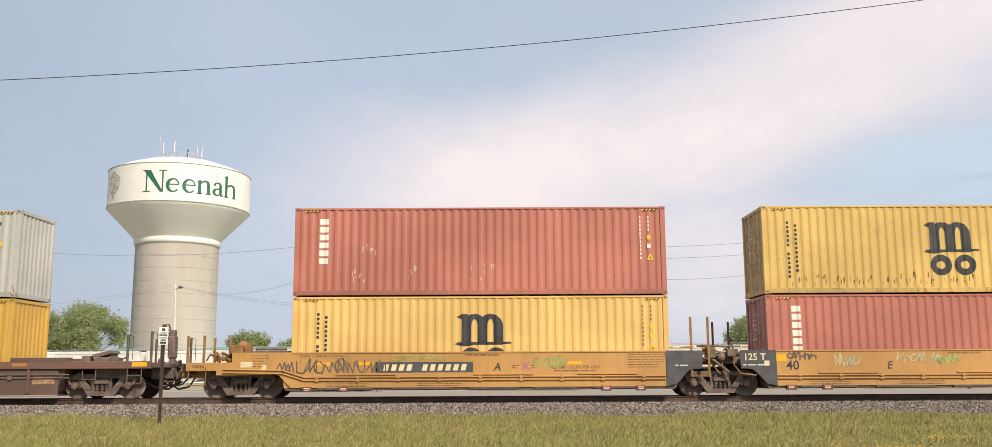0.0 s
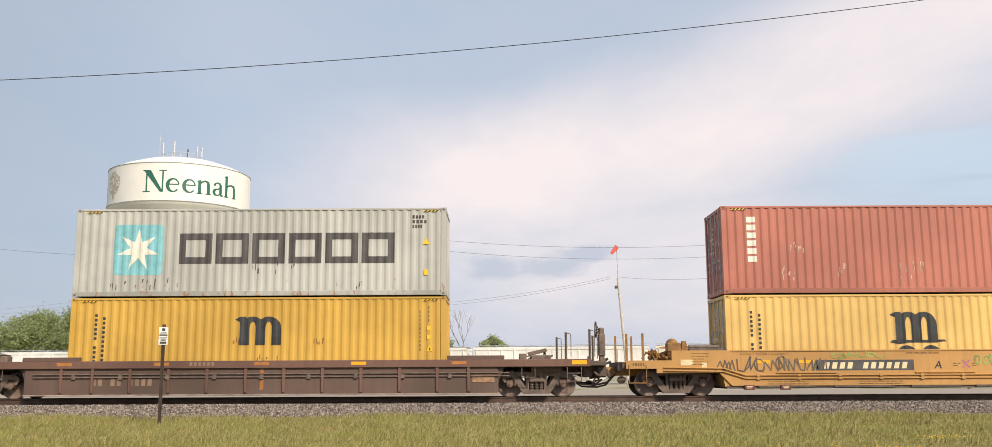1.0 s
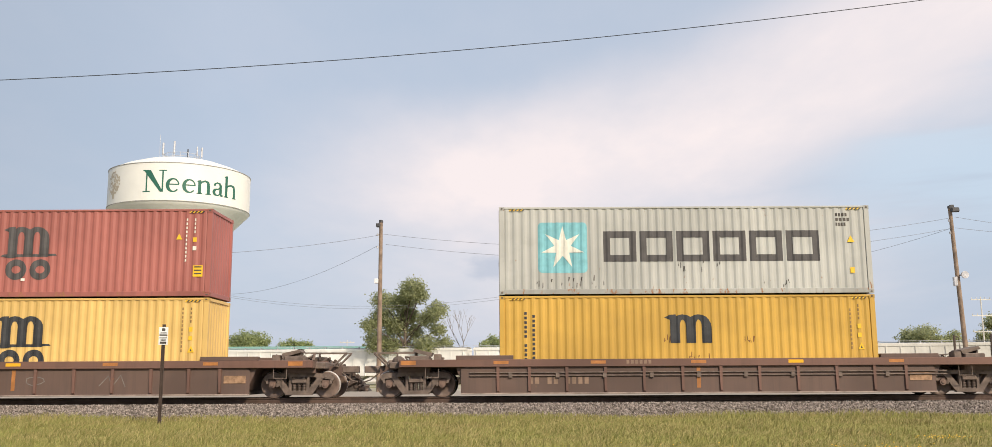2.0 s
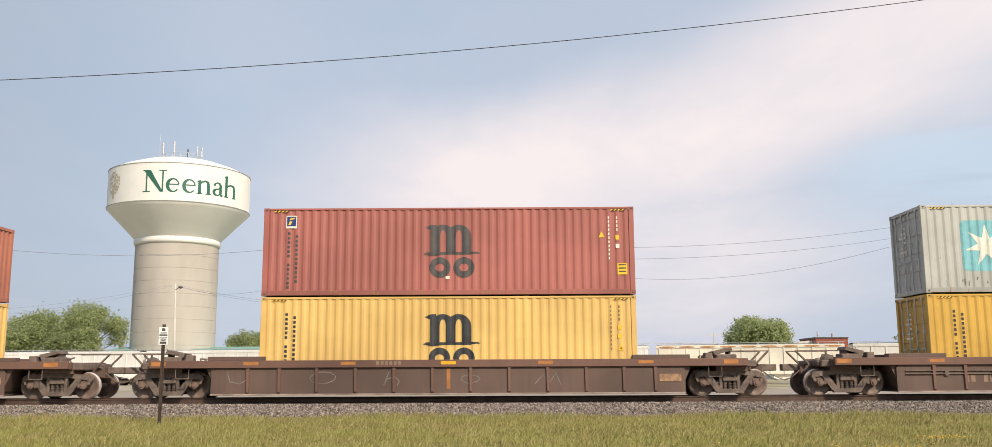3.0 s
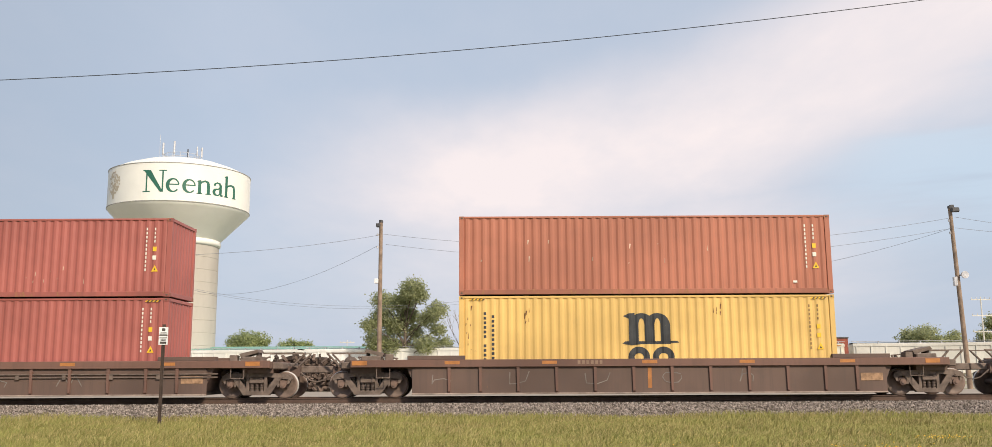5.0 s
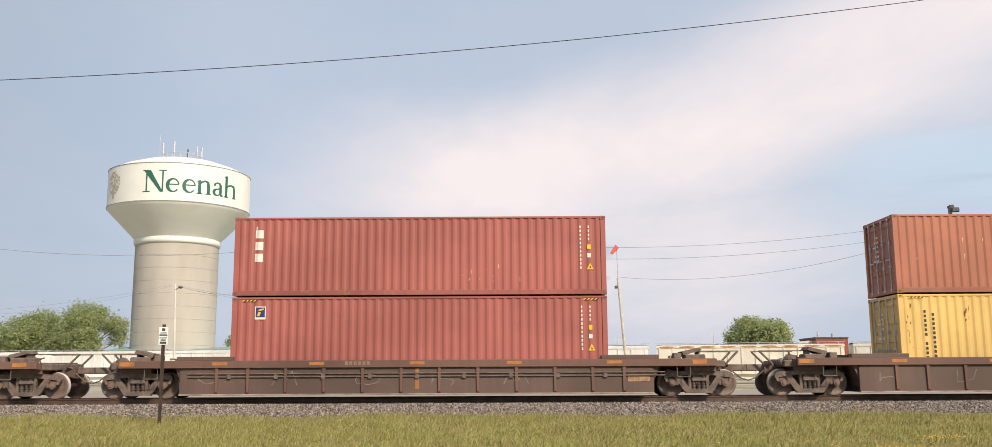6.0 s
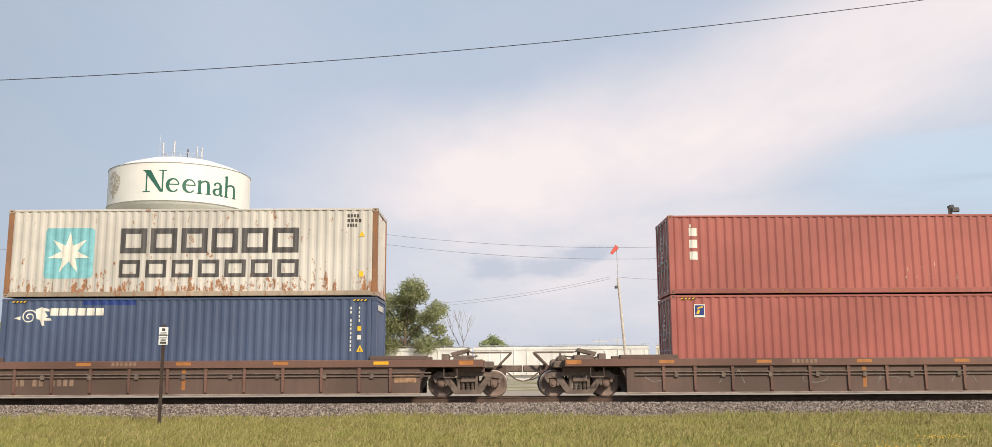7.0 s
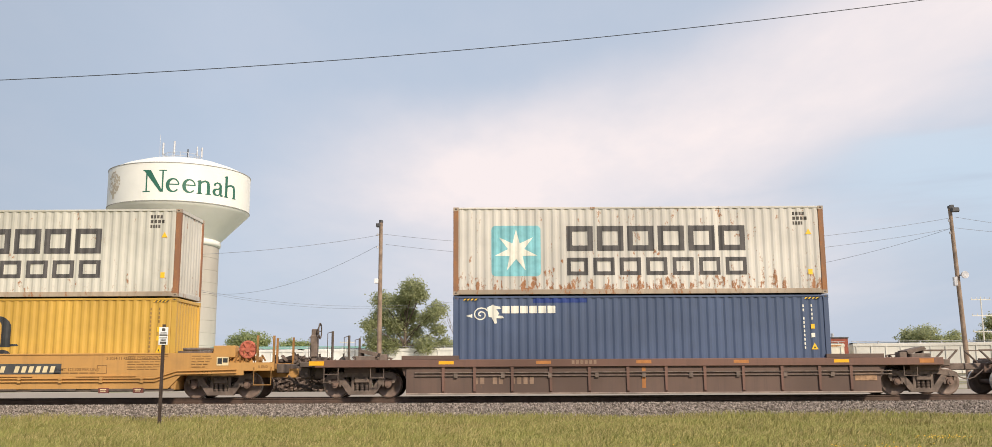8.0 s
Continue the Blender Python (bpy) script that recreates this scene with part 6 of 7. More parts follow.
def brake_end(car, s):
    """Brake stand with its hand wheel, posts and hoses at the end of a brown car."""
    bm = bmesh.new()
    bx = 10.93 if s > 0 else 10.66      # the stand's distance from the car's middle
    box(bm, s * bx - 0.085, s * bx + 0.085, -0.9, -0.65, 0.95, 2.22, 0.03)
    box(bm, s * bx - 0.11, s * bx + 0.11, -0.95, -0.6, 1.3, 2.02, 0.03)
    part("brake_stand", bm, M["truck"], car)
    bm = bmesh.new()
    for k in range(18):
        a, b = k * math.pi / 9, (k + 1) * math.pi / 9
        rod(bm, (s * (bx - 0.18), -0.8 + 0.25 * math.cos(a), 2.16 + 0.25 * math.sin(a)), (s * (bx - 0.18), -0.8 + 0.25 * math.cos(b), 2.16 + 0.25 * math.sin(b)), 0.022, 6)
    for k in range(5):
        a = k * 2 * math.pi / 5
        rod(bm, (s * (bx - 0.08), -0.8, 2.16), (s * (bx - 0.18), -0.8 + 0.24 * math.cos(a), 2.16 + 0.24 * math.sin(a)), 0.018, 5)
    part("brake_wheel", bm, M["truck_dark"], car, "black spoked brake wheel")
    for x, y, h in ((9.72, -1.44, 2.05), (10.48, -1.44, 2.14), (9.6, 1.4, 2.0), (10.85, 1.3, 2.05)) if s > 0 else ((9.42, -1.44, 1.98), (9.95, -1.44, 2.12), (9.5, 1.4, 2.0), (11.1, 1.3, 2.08)):
        bm = bmesh.new()
        rod(bm, (s * x, y, 1.1), (s * x, y, h), 0.042, 6)
        rod(bm, (s * x, y, h - 0.02), (s * (x + 0.16), y, h - 0.06), 0.012, 5)
        rod(bm, (s * (x + 0.16), y, h - 0.06), (s * (x + 0.16), y, 1.25), 0.012, 5)
        part("handrail_post", bm, M["truck_dark"], car)
    bm = bmesh.new()
    box(bm, min(s * 9.6, s * 11.02), max(s * 9.6, s * 11.02), -1.3, 1.3, 0.98, 1.14, 0.02)
    box(bm, min(s * 10.3, s * 10.62), max(s * 10.3, s * 10.62), -0.9, 0.9, 0.62, 1.0, 0.04)
    prism(bm, [(s * 10.5, 1.3), (s * 10.75, 1.0), (s * 10.95, 0.75), (s * 10.7, 0.7), (s * 10.4, 0.95)], -0.8, -0.5)
    part("end_beam", bm, M["truck_dark"], car)
    bm = bmesh.new()                    # bell cranks and brackets below the stand
    rng = random.Random(23)
    for k in range(9):
        x, z = s * rng.uniform(10.7, 11.2), rng.uniform(0.62, 1.25)
        p = Vector((x, rng.uniform(-1.1, -0.5), z))
        rod(bm, p, p + Vector((rng.uniform(-0.25, 0.25), rng.uniform(-0.1, 0.1), rng.uniform(-0.3, 0.2))), rng.uniform(0.03, 0.06), 6)
    box(bm, min(s * 10.75, s * 11.05), max(s * 10.75, s * 11.05), -1.0, -0.6, 0.62, 1.0, 0.04)
    part("brake_rigging", bm, M["truck_dark"], car, "greasy brake levers and brackets")
    bm = bmesh.new()
    for y, d in ((-0.55, 0.05), (-0.25, 0.12), (0.3, 0.0)):
        pts = [(s * 9.9, y, 0.6), (s * 10.3, y, 0.34 - d + 0.1), (s * 10.7, y, 0.32 - d + 0.1), (s * 10.95, y, 0.55)]
        for p, q in zip(pts, pts[1:]):
            rod(bm, p, q, 0.03, 6)
    part("brake_hose", bm, M["truck_dark"], car)
    bm = bmesh.new()
    for dx in (0.0, 0.45):
        rod(bm, (s * (9.75 + dx), -1.46, 1.0), (s * (9.75 + dx), -1.46, 0.5), 0.016, 5)
    for z in (0.5, 0.75):
        rod(bm, (s * 9.75, -1.46, z), (s * 10.2, -1.46, z), 0.016, 5)
    part("ladder", bm, M["truck"], car)


brake_end(brown[0], 1)
brake_end(brown[4], -1)


# ---- beyond the track ----
def make_hoppers():
    """A row of parked covered hoppers, a little askew to the main track."""
    head, step = Vector((58.0, 93.6)), Vector((-0.981, 0.192))
    turn = math.degrees(math.atan2(-0.192, 0.981))
    mats = ["hopper_grey", "hopper_rusty", "hopper", "hopper", "hopper", "hopper", "hopper", "hopper"]
    for i, mk in enumerate(mats):
        c = tagged(new("covered_hopper"), "parked white covered hopper car with a roof walkway" if mk != "hopper_rusty" else "parked white covered hopper with rust stains along its top", "freight car", "parked hopper cars")
        p = head + step * (12.3 + i * 19.9)
        c.matrix_basis = pose(p.x, p.y, 0.4, 0, 0, turn)
        bm = bmesh.new()
        prism(bm, [(-9.5, 1.0), (9.5, 1.0), (9.5, 3.75), (-9.5, 3.75)], -1.5, 1.5)
        part("body", bm, M[mk], c)
        bm = bmesh.new()
        prism(bm, [(-9.55, 3.72), (9.55, 3.72), (9.55, 3.95), (-9.55, 3.95)], -1.56, 1.56)
        part("top_sill", bm, M[mk], c)
        bm = bmesh.new()
        lip = [(-1.5, 3.95), (-0.9, 4.12), (0.9, 4.12), (1.5, 3.95)]
        a = [bm.verts.new((-9.5, y, z)) for y, z in lip]
        b = [bm.verts.new((9.5, y, z)) for y, z in lip]
        for k in range(3):
            bm.faces.new((a[k], b[k], b[k + 1], a[k + 1]))
        part("roof", bm, M[mk], c)
        for k in range(14):
            bm = bmesh.new()
            x = -9.2 + k * 18.4 / 13
            box(bm, x - 0.05, x + 0.05, -1.58, -1.5, 1.0, 3.7)
            part("side_post", bm, M[mk], c)
        bm = bmesh.new()
        box(bm, -9.6, 9.6, -1.35, -0.95, 4.22, 4.26)
        for k in range(10):
            x = -9.0 + 2 * k
            box(bm, x - 0.05, x + 0.05, -1.3, -1.1, 3.98, 4.22)
        part("roof_walkway", bm, M["antenna"], c)
        if mk == "hopper_rusty":
            for k in range(9):
                pts = [(-8.4 + k * 2.1 + 0.85 * math.cos(q * 0.7), 3.83 + 0.10 * math.sin(q * 0.7)) for q in range(9)]
                mark(c, "rust_stain", [pts], M["rust_pale"], 0, 0, -1.564)
        for s in (-1, 1):
            bm = bmesh.new()
            for t in (-1, 1):
                rod(bm, (s * 7.4 + t * 0.87, -0.8, 0.42), (s * 7.4 + t * 0.87, 0.8, 0.42), 0.42, 16)
            box(bm, s * 7.4 - 1.1, s * 7.4 + 1.1, -1.05, 1.05, 0.4, 0.65)
            part("truck", bm, M["truck"], c)
        for k in (-4.0, 0.0, 4.0):
            bm = bmesh.new()
            prism(bm, [(k - 1.9, 1.0), (k + 1.9, 1.0), (k + 0.5, 0.4), (k - 0.5, 0.4)], -1.2, 1.2)
            part("hopper_chute", bm, M[mk], c)


def make_poles():
    for (x, y, h, lean, lamp) in ((-7.6, 60.0, 11.0, 0.0, True), (29.85, 60.0, 11.75, -1.75, True)):
        p = tagged(new("utility_pole"), "weathered timber utility pole with a small floodlight on top", "utility pole", "timber poles beyond the track")
        p.matrix_basis = pose(x, y, 0.4, 0, lean, 0)
        bm = bmesh.new()
        rod(bm, (0, 0, -0.3), (0, 0, h), 0.165, 12, 0.115)
        part("shaft", bm, M["wood"], p)
        bm = bmesh.new()
        rod(bm, (0, 0, h - 0.1), (0, 0, h + 0.05), 0.14, 12)
        part("cap", bm, M["car_grey"], p)
        for z in (h - 1.0, h - 1.8):
            bm = bmesh.new()
            rod(bm, (-0.2, -0.1, z), (-0.2, -0.1, z + 0.15), 0.06, 8)
            part("insulator", bm, M["antenna"], p)
        bm = bmesh.new()
        if x < 0:
            box(bm, -0.28, -0.02, -0.4, -0.12, h - 0.45, h - 0.2, 0.03)
        else:
            box(bm, -0.05, 0.45, -0.4, -0.1, h - 0.40, h - 0.1, 0.05)
            box(bm, 0.0, 0.25, -0.1, 0.1, h - 0.1, h + 0.12, 0.02)
        part("floodlight", bm, M["car_grey"], p)
        bm = bmesh.new()
        if x < 0:
            box(bm, -0.35, -0.10, -0.35, -0.1, 6.9, 7.2, 0.02)
            part("junction_box", bm, M["signwhite"], p)
        else:
            rod(bm, (0.34, -0.35, h - 4.5), (0.34, -0.28, h - 4.5), 0.24, 14)
            rod(bm, (0.1, -0.1, h - 4.5), (0.34, -0.3, h - 4.5), 0.05, 6)
            box(bm, -0.4, -0.15, -0.3, -0.1, h - 5.2, h - 4.6, 0.03)
            part("fan_shaped_lamp", bm, M["antenna"], p)


def cable(name, label, pts, r, mat, sag=0.0, steps=16):
    bm = bmesh.new()
    rings = []
    for (a, b) in zip(pts, pts[1:]):
        a, b = Vector(a), Vector(b)
        for i in range(steps + 1):
            t = i / steps
            p = a.lerp(b, t) - Vector((0, 0, sag * 4 * t * (1 - t)))
            rings.append(p)
    last = None
    for p in rings:
        ring = [bm.verts.new(p + Vector((0, r * math.cos(k * math.pi / 2), r * math.sin(k * math.pi / 2)))) for k in range(4)]
        if last:
            for k in range(4):
                bm.faces.new((last[k], last[(k + 1) % 4], ring[(k + 1) % 4], ring[k]))
        last = ring
    return tagged(part(name, bm, mat), label, "cable")


make_hoppers()
make_poles()


# ---- vegetation ----
def make_tree(label, x, y, z, height, width, leaves, seed, mat, leaf=0.28, trunk=0.22, clumps=26, low=0.12, name="tree", lobes=None):
    """Tapered trunk and limbs; a crown of lobes, each a shell of small leaf sprays, with gaps between the lobes.
    lobes: (x, height, radius), or none for a rounded crown grown at random."""
    rng = np.random.default_rng(seed)
    t = tagged(new(name), label, "tree")
    t.location = (x, y, z)
    bm = bmesh.new()
    rod(bm, (0, 0, -0.3), (0.1, 0, height * 0.45), trunk, 8, trunk * 0.6)
    rod(bm, (0.1, 0, height * 0.45), (0.0, 0, height * 0.85), trunk * 0.6, 6, trunk * 0.15)
    centres = []
    if lobes:
        for lx, lz, lr in lobes:
            for k in range(2):
                centres.append((Vector((lx, rng.uniform(-0.35, 0.35) * width * (1 if k else 0.6), lz)), lr * rng.uniform(0.9, 1.15)))
    else:
        for i in range(clumps):
            a, u = rng.uniform(0, 2 * math.pi), rng.uniform(-0.75, 1.0)
            q = rng.uniform(0.55, 0.80)
            mid, half = (1 + low) / 2 * height, (1 - low) / 2 * height
            c = Vector((math.cos(a) * math.sqrt(1 - u * u * 0.96) * q * width / 2, math.sin(a) * math.sqrt(1 - u * u * 0.96) * q * width / 2, mid + u * q * half))
            centres.append((c, rng.uniform(0.11, 0.19) * min(width, height)))
    for c, r in centres:
        rod(bm, (0.05, 0, max(0.2 * height, c.z * 0.62)), c, trunk * 0.32, 5, trunk * 0.06)
    part("trunk", bm, M["bark"], t)
    area = sum(r * r for c, r in centres)
    vs = []
    for c, r in centres:
        # sprays: small tight tufts on the lobe, each of a dozen leaves
        tufts = max(6, int(leaves * 1.7 * r * r / area / 12))
        d = rng.normal(0, 1, (tufts, 3))
        d /= np.linalg.norm(d, axis=1)[:, None]
        tc = np.array(c)[None] + d * (r * 1.12 * rng.uniform(0.2, 1.0, tufts) ** 0.5)[:, None] * np.array([1.0, 1.0, 0.8])
        p = np.repeat(tc, 12, axis=0) + rng.normal(0, 0.11 * r + 0.14, (tufts * 12, 3))
        d = np.repeat(d, 12, axis=0)
        face = d + rng.normal(0, 0.6, d.shape) + np.array([0, 0, 0.45])
        u = np.cross(face, rng.normal(0, 1, d.shape))
        u /= np.linalg.norm(u, axis=1)[:, None] + 1e-6
        w = np.cross(face, u)
        w /= np.linalg.norm(w, axis=1)[:, None] + 1e-6
        s = leaf * rng.uniform(0.5, 1.1, len(p))[:, None]
        vs.append(np.stack([p - u * s * 0.5, p + w * s * 0.35, p + u * s * 0.5, p - w * s * 0.35], 1).reshape(-1, 3))
    v = np.concatenate(vs)
    v[:, 2] = np.maximum(v[:, 2], 0.1)
    f = np.arange(len(v)).reshape(-1, 4)
    crown = mesh_part("crown", from_arrays("crown", v, f), mat, t)
    crown["kind"] = "stuff"
    return t


def make_bare_tree():
    t = tagged(new("bare_tree"), "leafless grey tree with thin upright branches", "tree")
    t.location = (-3.9, 112.0, 0.4)
    rng = random.Random(6)
    bm = bmesh.new()

    def grow(p, d, l, r, n):
        q = p + d * l
        rod(bm, p, q, r, 5, r * 0.6)
        if n:
            for k in range(rng.choice((2, 3))):
                e = (d + Vector((rng.uniform(-0.55, 0.55), rng.uniform(-0.4, 0.4), rng.uniform(0.1, 0.45)))).normalized()
                grow(q, e, l * rng.uniform(0.6, 0.82), r * 0.62, n - 1)

    grow(Vector((0, 0, -0.2)), Vector((-0.04, 0, 1)), 2.9, 0.10, 5)
    part("branches", bm, M["grey_bark"], t)


TALL_TREE = [(-2.5, 9.4, 1.0), (-3.7, 6.6, 0.87), (-2.5, 7.5, 1.13), (-3.2, 4.8, 1.13), (-0.7, 9.1, 1.0), (1.0, 10.5, 1.13), (0.2, 9.7, 0.94), (1.8, 9.8, 0.8), (3.7, 8.2, 0.94), (2.5, 7.3, 0.87), (0.2, 7.7, 1.07), (-1.1, 6.6, 1.13), (-1.5, 4.4, 1.2), (0.2, 4.1, 1.0), (1.0, 5.9, 0.87), (2.5, 4.4, 1.07), (4.3, 4.6, 0.94), (3.7, 6.2, 0.67)]
make_tree("leafy green broadleaf tree behind the parked hoppers", -10.6, 106.0, 0.4, 12.3, 11.2, 17000, 3, M["leaf"], 0.30, 0.28, lobes=TALL_TREE)
make_tree("broad green tree at the yard's edge", -58.9, 135.0, 0.4, 11.4, 12.0, 11000, 5, M["leaf_far"], 0.40, 0.35, 20)
make_tree("broad green tree at the yard's edge", -68.2, 136.5, 0.4, 10.7, 12.7, 11000, 6, M["leaf_far"], 0.40, 0.35, 20)
make_tree("broad green tree at the yard's edge", -77.2, 139.0, 0.4, 10.0, 11.3, 7000, 16, M["leaf_far"], 0.45, 0.35, 30)
make_tree("round green tree behind the rusty hopper", 44.0, 160.0, 0.4, 10.6, 11.6, 13000, 7, M["leaf_far"], 0.5, 0.35, 54, low=0.3)
make_tree("low spreading green tree far off", 92.0, 200.0, 0.4, 11.0, 14.0, 7000, 8, M["leaf"], 0.5, 0.35, 34, low=0.35)
make_tree("low green tree beyond the green-roofed shed", -53.0, 200.0, 0.4, 10.2, 10.0, 6000, 9, M["leaf_far"], 0.5, 0.3, 30, low=0.3)
make_tree("low green tree beyond the green-roofed shed", -43.8, 203.0, 0.4, 8.9, 8.0, 5000, 10, M["leaf_far"], 0.5, 0.3, 26, low=0.3)
make_tree("small green bush beside the bare tree", -1.2, 180.0, 0.4, 8.4, 6.8, 4000, 11, M["leaf_far"], 0.4, 0.2, 22, low=0.3)
make_tree("green tree at the far end of the yard", 84.5, 160.0, 0.4, 11.0, 7.0, 5000, 12, M["leaf"], 0.42, 0.3, 24, low=0.2)
make_bare_tree()


# ---- scrap, buildings, posts and wires ----
def make_pile():
    pile = tagged(new("scrap_pile"), "heap of broken dark timber and scrap", "scrap pile")
    pile.location = (-12.2, 63.0, 0.44)
    rng = random.Random(12)
    meshes = []
    for k in range(6):
        bm = bmesh.new()
        box(bm, -rng.uniform(0.08, 0.38), rng.uniform(0.08, 0.38), -0.09, 0.09, -0.075, 0.075)
        for v in bm.verts:
            v.co += Vector((rng.uniform(-0.07, 0.07), rng.uniform(-0.05, 0.05), rng.uniform(-0.05, 0.05)))
        me = bpy.data.meshes.new("timber_piece")
        bm.to_mesh(me), bm.free()
        me.materials.append(M["scrap"])
        meshes.append(me)
    bm = bmesh.new()
    prof = [(-4.0, 0.0), (-3.6, 1.7), (-2.6, 2.0), (-1.5, 2.35), (-0.4, 2.2), (0.6, 2.25), (1.3, 1.8), (2.0, 1.6), (3.0, 0.8), (3.7, 0.0)]
    prism(bm, prof, -0.8, 0.8)
    part("heap_core", bm, M["scrap_dark"], pile)
    n = 0
    while n < 290:
        x, y, h = rng.uniform(-4.1, 3.8), rng.uniform(-0.98, -0.72), rng.uniform(0.08, 2.6)
        top = np.interp(x, [-4.1, -3.4, -1.5, 0.6, 2.0, 3.4, 3.8], [0.2, 2.0, 2.5, 2.4, 1.8, 0.7, 0.1]) * (1 - 0.25 * abs(y))
        if h > top * 1.18:
            continue
        child("timber_piece", rng.choice(meshes), pile, pose(x, y, h, rng.uniform(-40, 40), rng.uniform(-50, 50), rng.uniform(0, 180)))
        n += 1


m = Mat("charred_scrap_timber", 0.95, spec=0.1)
m.color(m.mix(m.per_object(), (0.06, 0.046, 0.04), (0.19, 0.14, 0.115)))
M["scrap"] = m.mat
M["scrap_dark"] = plain("dark_heap", (0.06, 0.047, 0.04), 0.95, var=0.5)
make_pile()


def make_buildings():
    b = tagged(new("green_roofed_shed"), "long pale shed with a green sheet roof", "building")
    b.location = (-36.0, 150.0, 0.4)
    bm = bmesh.new()
    box(bm, -27, 14.8, 0, 14, -0.2, 4.4)
    part("wall", bm, M["hopper"], b)
    bm = bmesh.new()
    prof = [(-0.4, 4.35), (7, 5.5), (14.4, 4.35), (14.4, 4.6), (7, 5.85), (-0.4, 5.0)]
    a = [bm.verts.new((-27.3, y, z)) for y, z in prof]
    c = [bm.verts.new((15.1, y, z)) for y, z in prof]
    for i in range(6):
        bm.faces.new((a[i], a[(i + 1) % 6], c[(i + 1) % 6], c[i]))
    bm.faces.new(a), bm.faces.new(c)
    bmesh.ops.recalc_face_normals(bm, faces=bm.faces[:])
    part("roof", bm, M["green_roof"], b)
    bm = bmesh.new()
    box(bm, -27.3, 15.1, -0.55, -0.4, 4.92, 5.08)
    part("gutter", bm, M["car_grey"], b)
    b = tagged(new("brick_building"), "flat-roofed red brick building beyond the yard", "building")
    b.location = (60.3, 170.0, 0.4)
    bm = bmesh.new()
    box(bm, -2.9, 2.9, 0, 9, -0.2, 7.2)
    part("wall", bm, M["brick"], b)
    bm = bmesh.new()
    box(bm, -3.0, 3.0, -0.1, 9.1, 7.2, 7.45)
    part("parapet", bm, M["car_grey"], b)
    bm = bmesh.new()
    rod(bm, (-1.5, 3, 7.4), (-1.5, 3, 8.6), 0.15, 8)
    rod(bm, (1.2, 3, 7.4), (1.2, 3, 8.2), 0.25, 8)
    part("vent", bm, M["antenna"], b)
    b = tagged(new("white_shed"), "low white shed beside the brick building", "building")
    b.location = (53.5, 172.0, 0.4)
    bm = bmesh.new()
    box(bm, -3.4, 3.7, 0, 8, -0.2, 6.0)
    part("wall", bm, M["hopper"], b)
    bm = bmesh.new()
    prism(bm, [(-3.6, 6.0), (3.8, 6.0), (3.8, 6.9), (-3.6, 6.3)], -0.2, 8.2)
    part("roof", bm, M["hopper_grey"], b)


make_buildings()


def make_sign():
    s = tagged(new("track_sign"), "small white notice on a rusty steel post", "sign")
    s.location = (-9.45, 26.5, 0.12)
    bm = bmesh.new()
    box(bm, -0.035, 0.035, 0.0, 0.012, -0.4, 2.82)
    box(bm, -0.045, -0.03, -0.025, 0.012, -0.4, 2.82)
    box(bm, 0.03, 0.045, -0.025, 0.012, -0.4, 2.82)
    part("post", bm, M["post"], s)
    for z0, z1 in ((2.52, 2.74), (2.245, 2.50)):
        bm = bmesh.new()
        box(bm, -0.13, 0.13, -0.032, -0.027, z0, z1, 0.002)
        q = part("plate", bm, M["signwhite"], s)
        rng = random.Random(int(z0 * 10))
        ps = [soft_rect(-0.05, 0.05, z1 - 0.11, z1 - 0.03, 0.02)] if z0 > 2.5 else []
        for i in range(3):
            w = rng.uniform(0.07, 0.11)
            zz = (z1 - 0.15 if z0 > 2.5 else z1 - 0.05) - i * 0.035
            ps.append(rect(-w, w, zz - 0.02, zz))
        if z0 < 2.5:
            ps.append(rect(-0.09, 0.09, z0 + 0.03, z0 + 0.09))
        mark(q, "print", ps, M["soft_dark"], 0, 0, -0.0345)


make_sign()


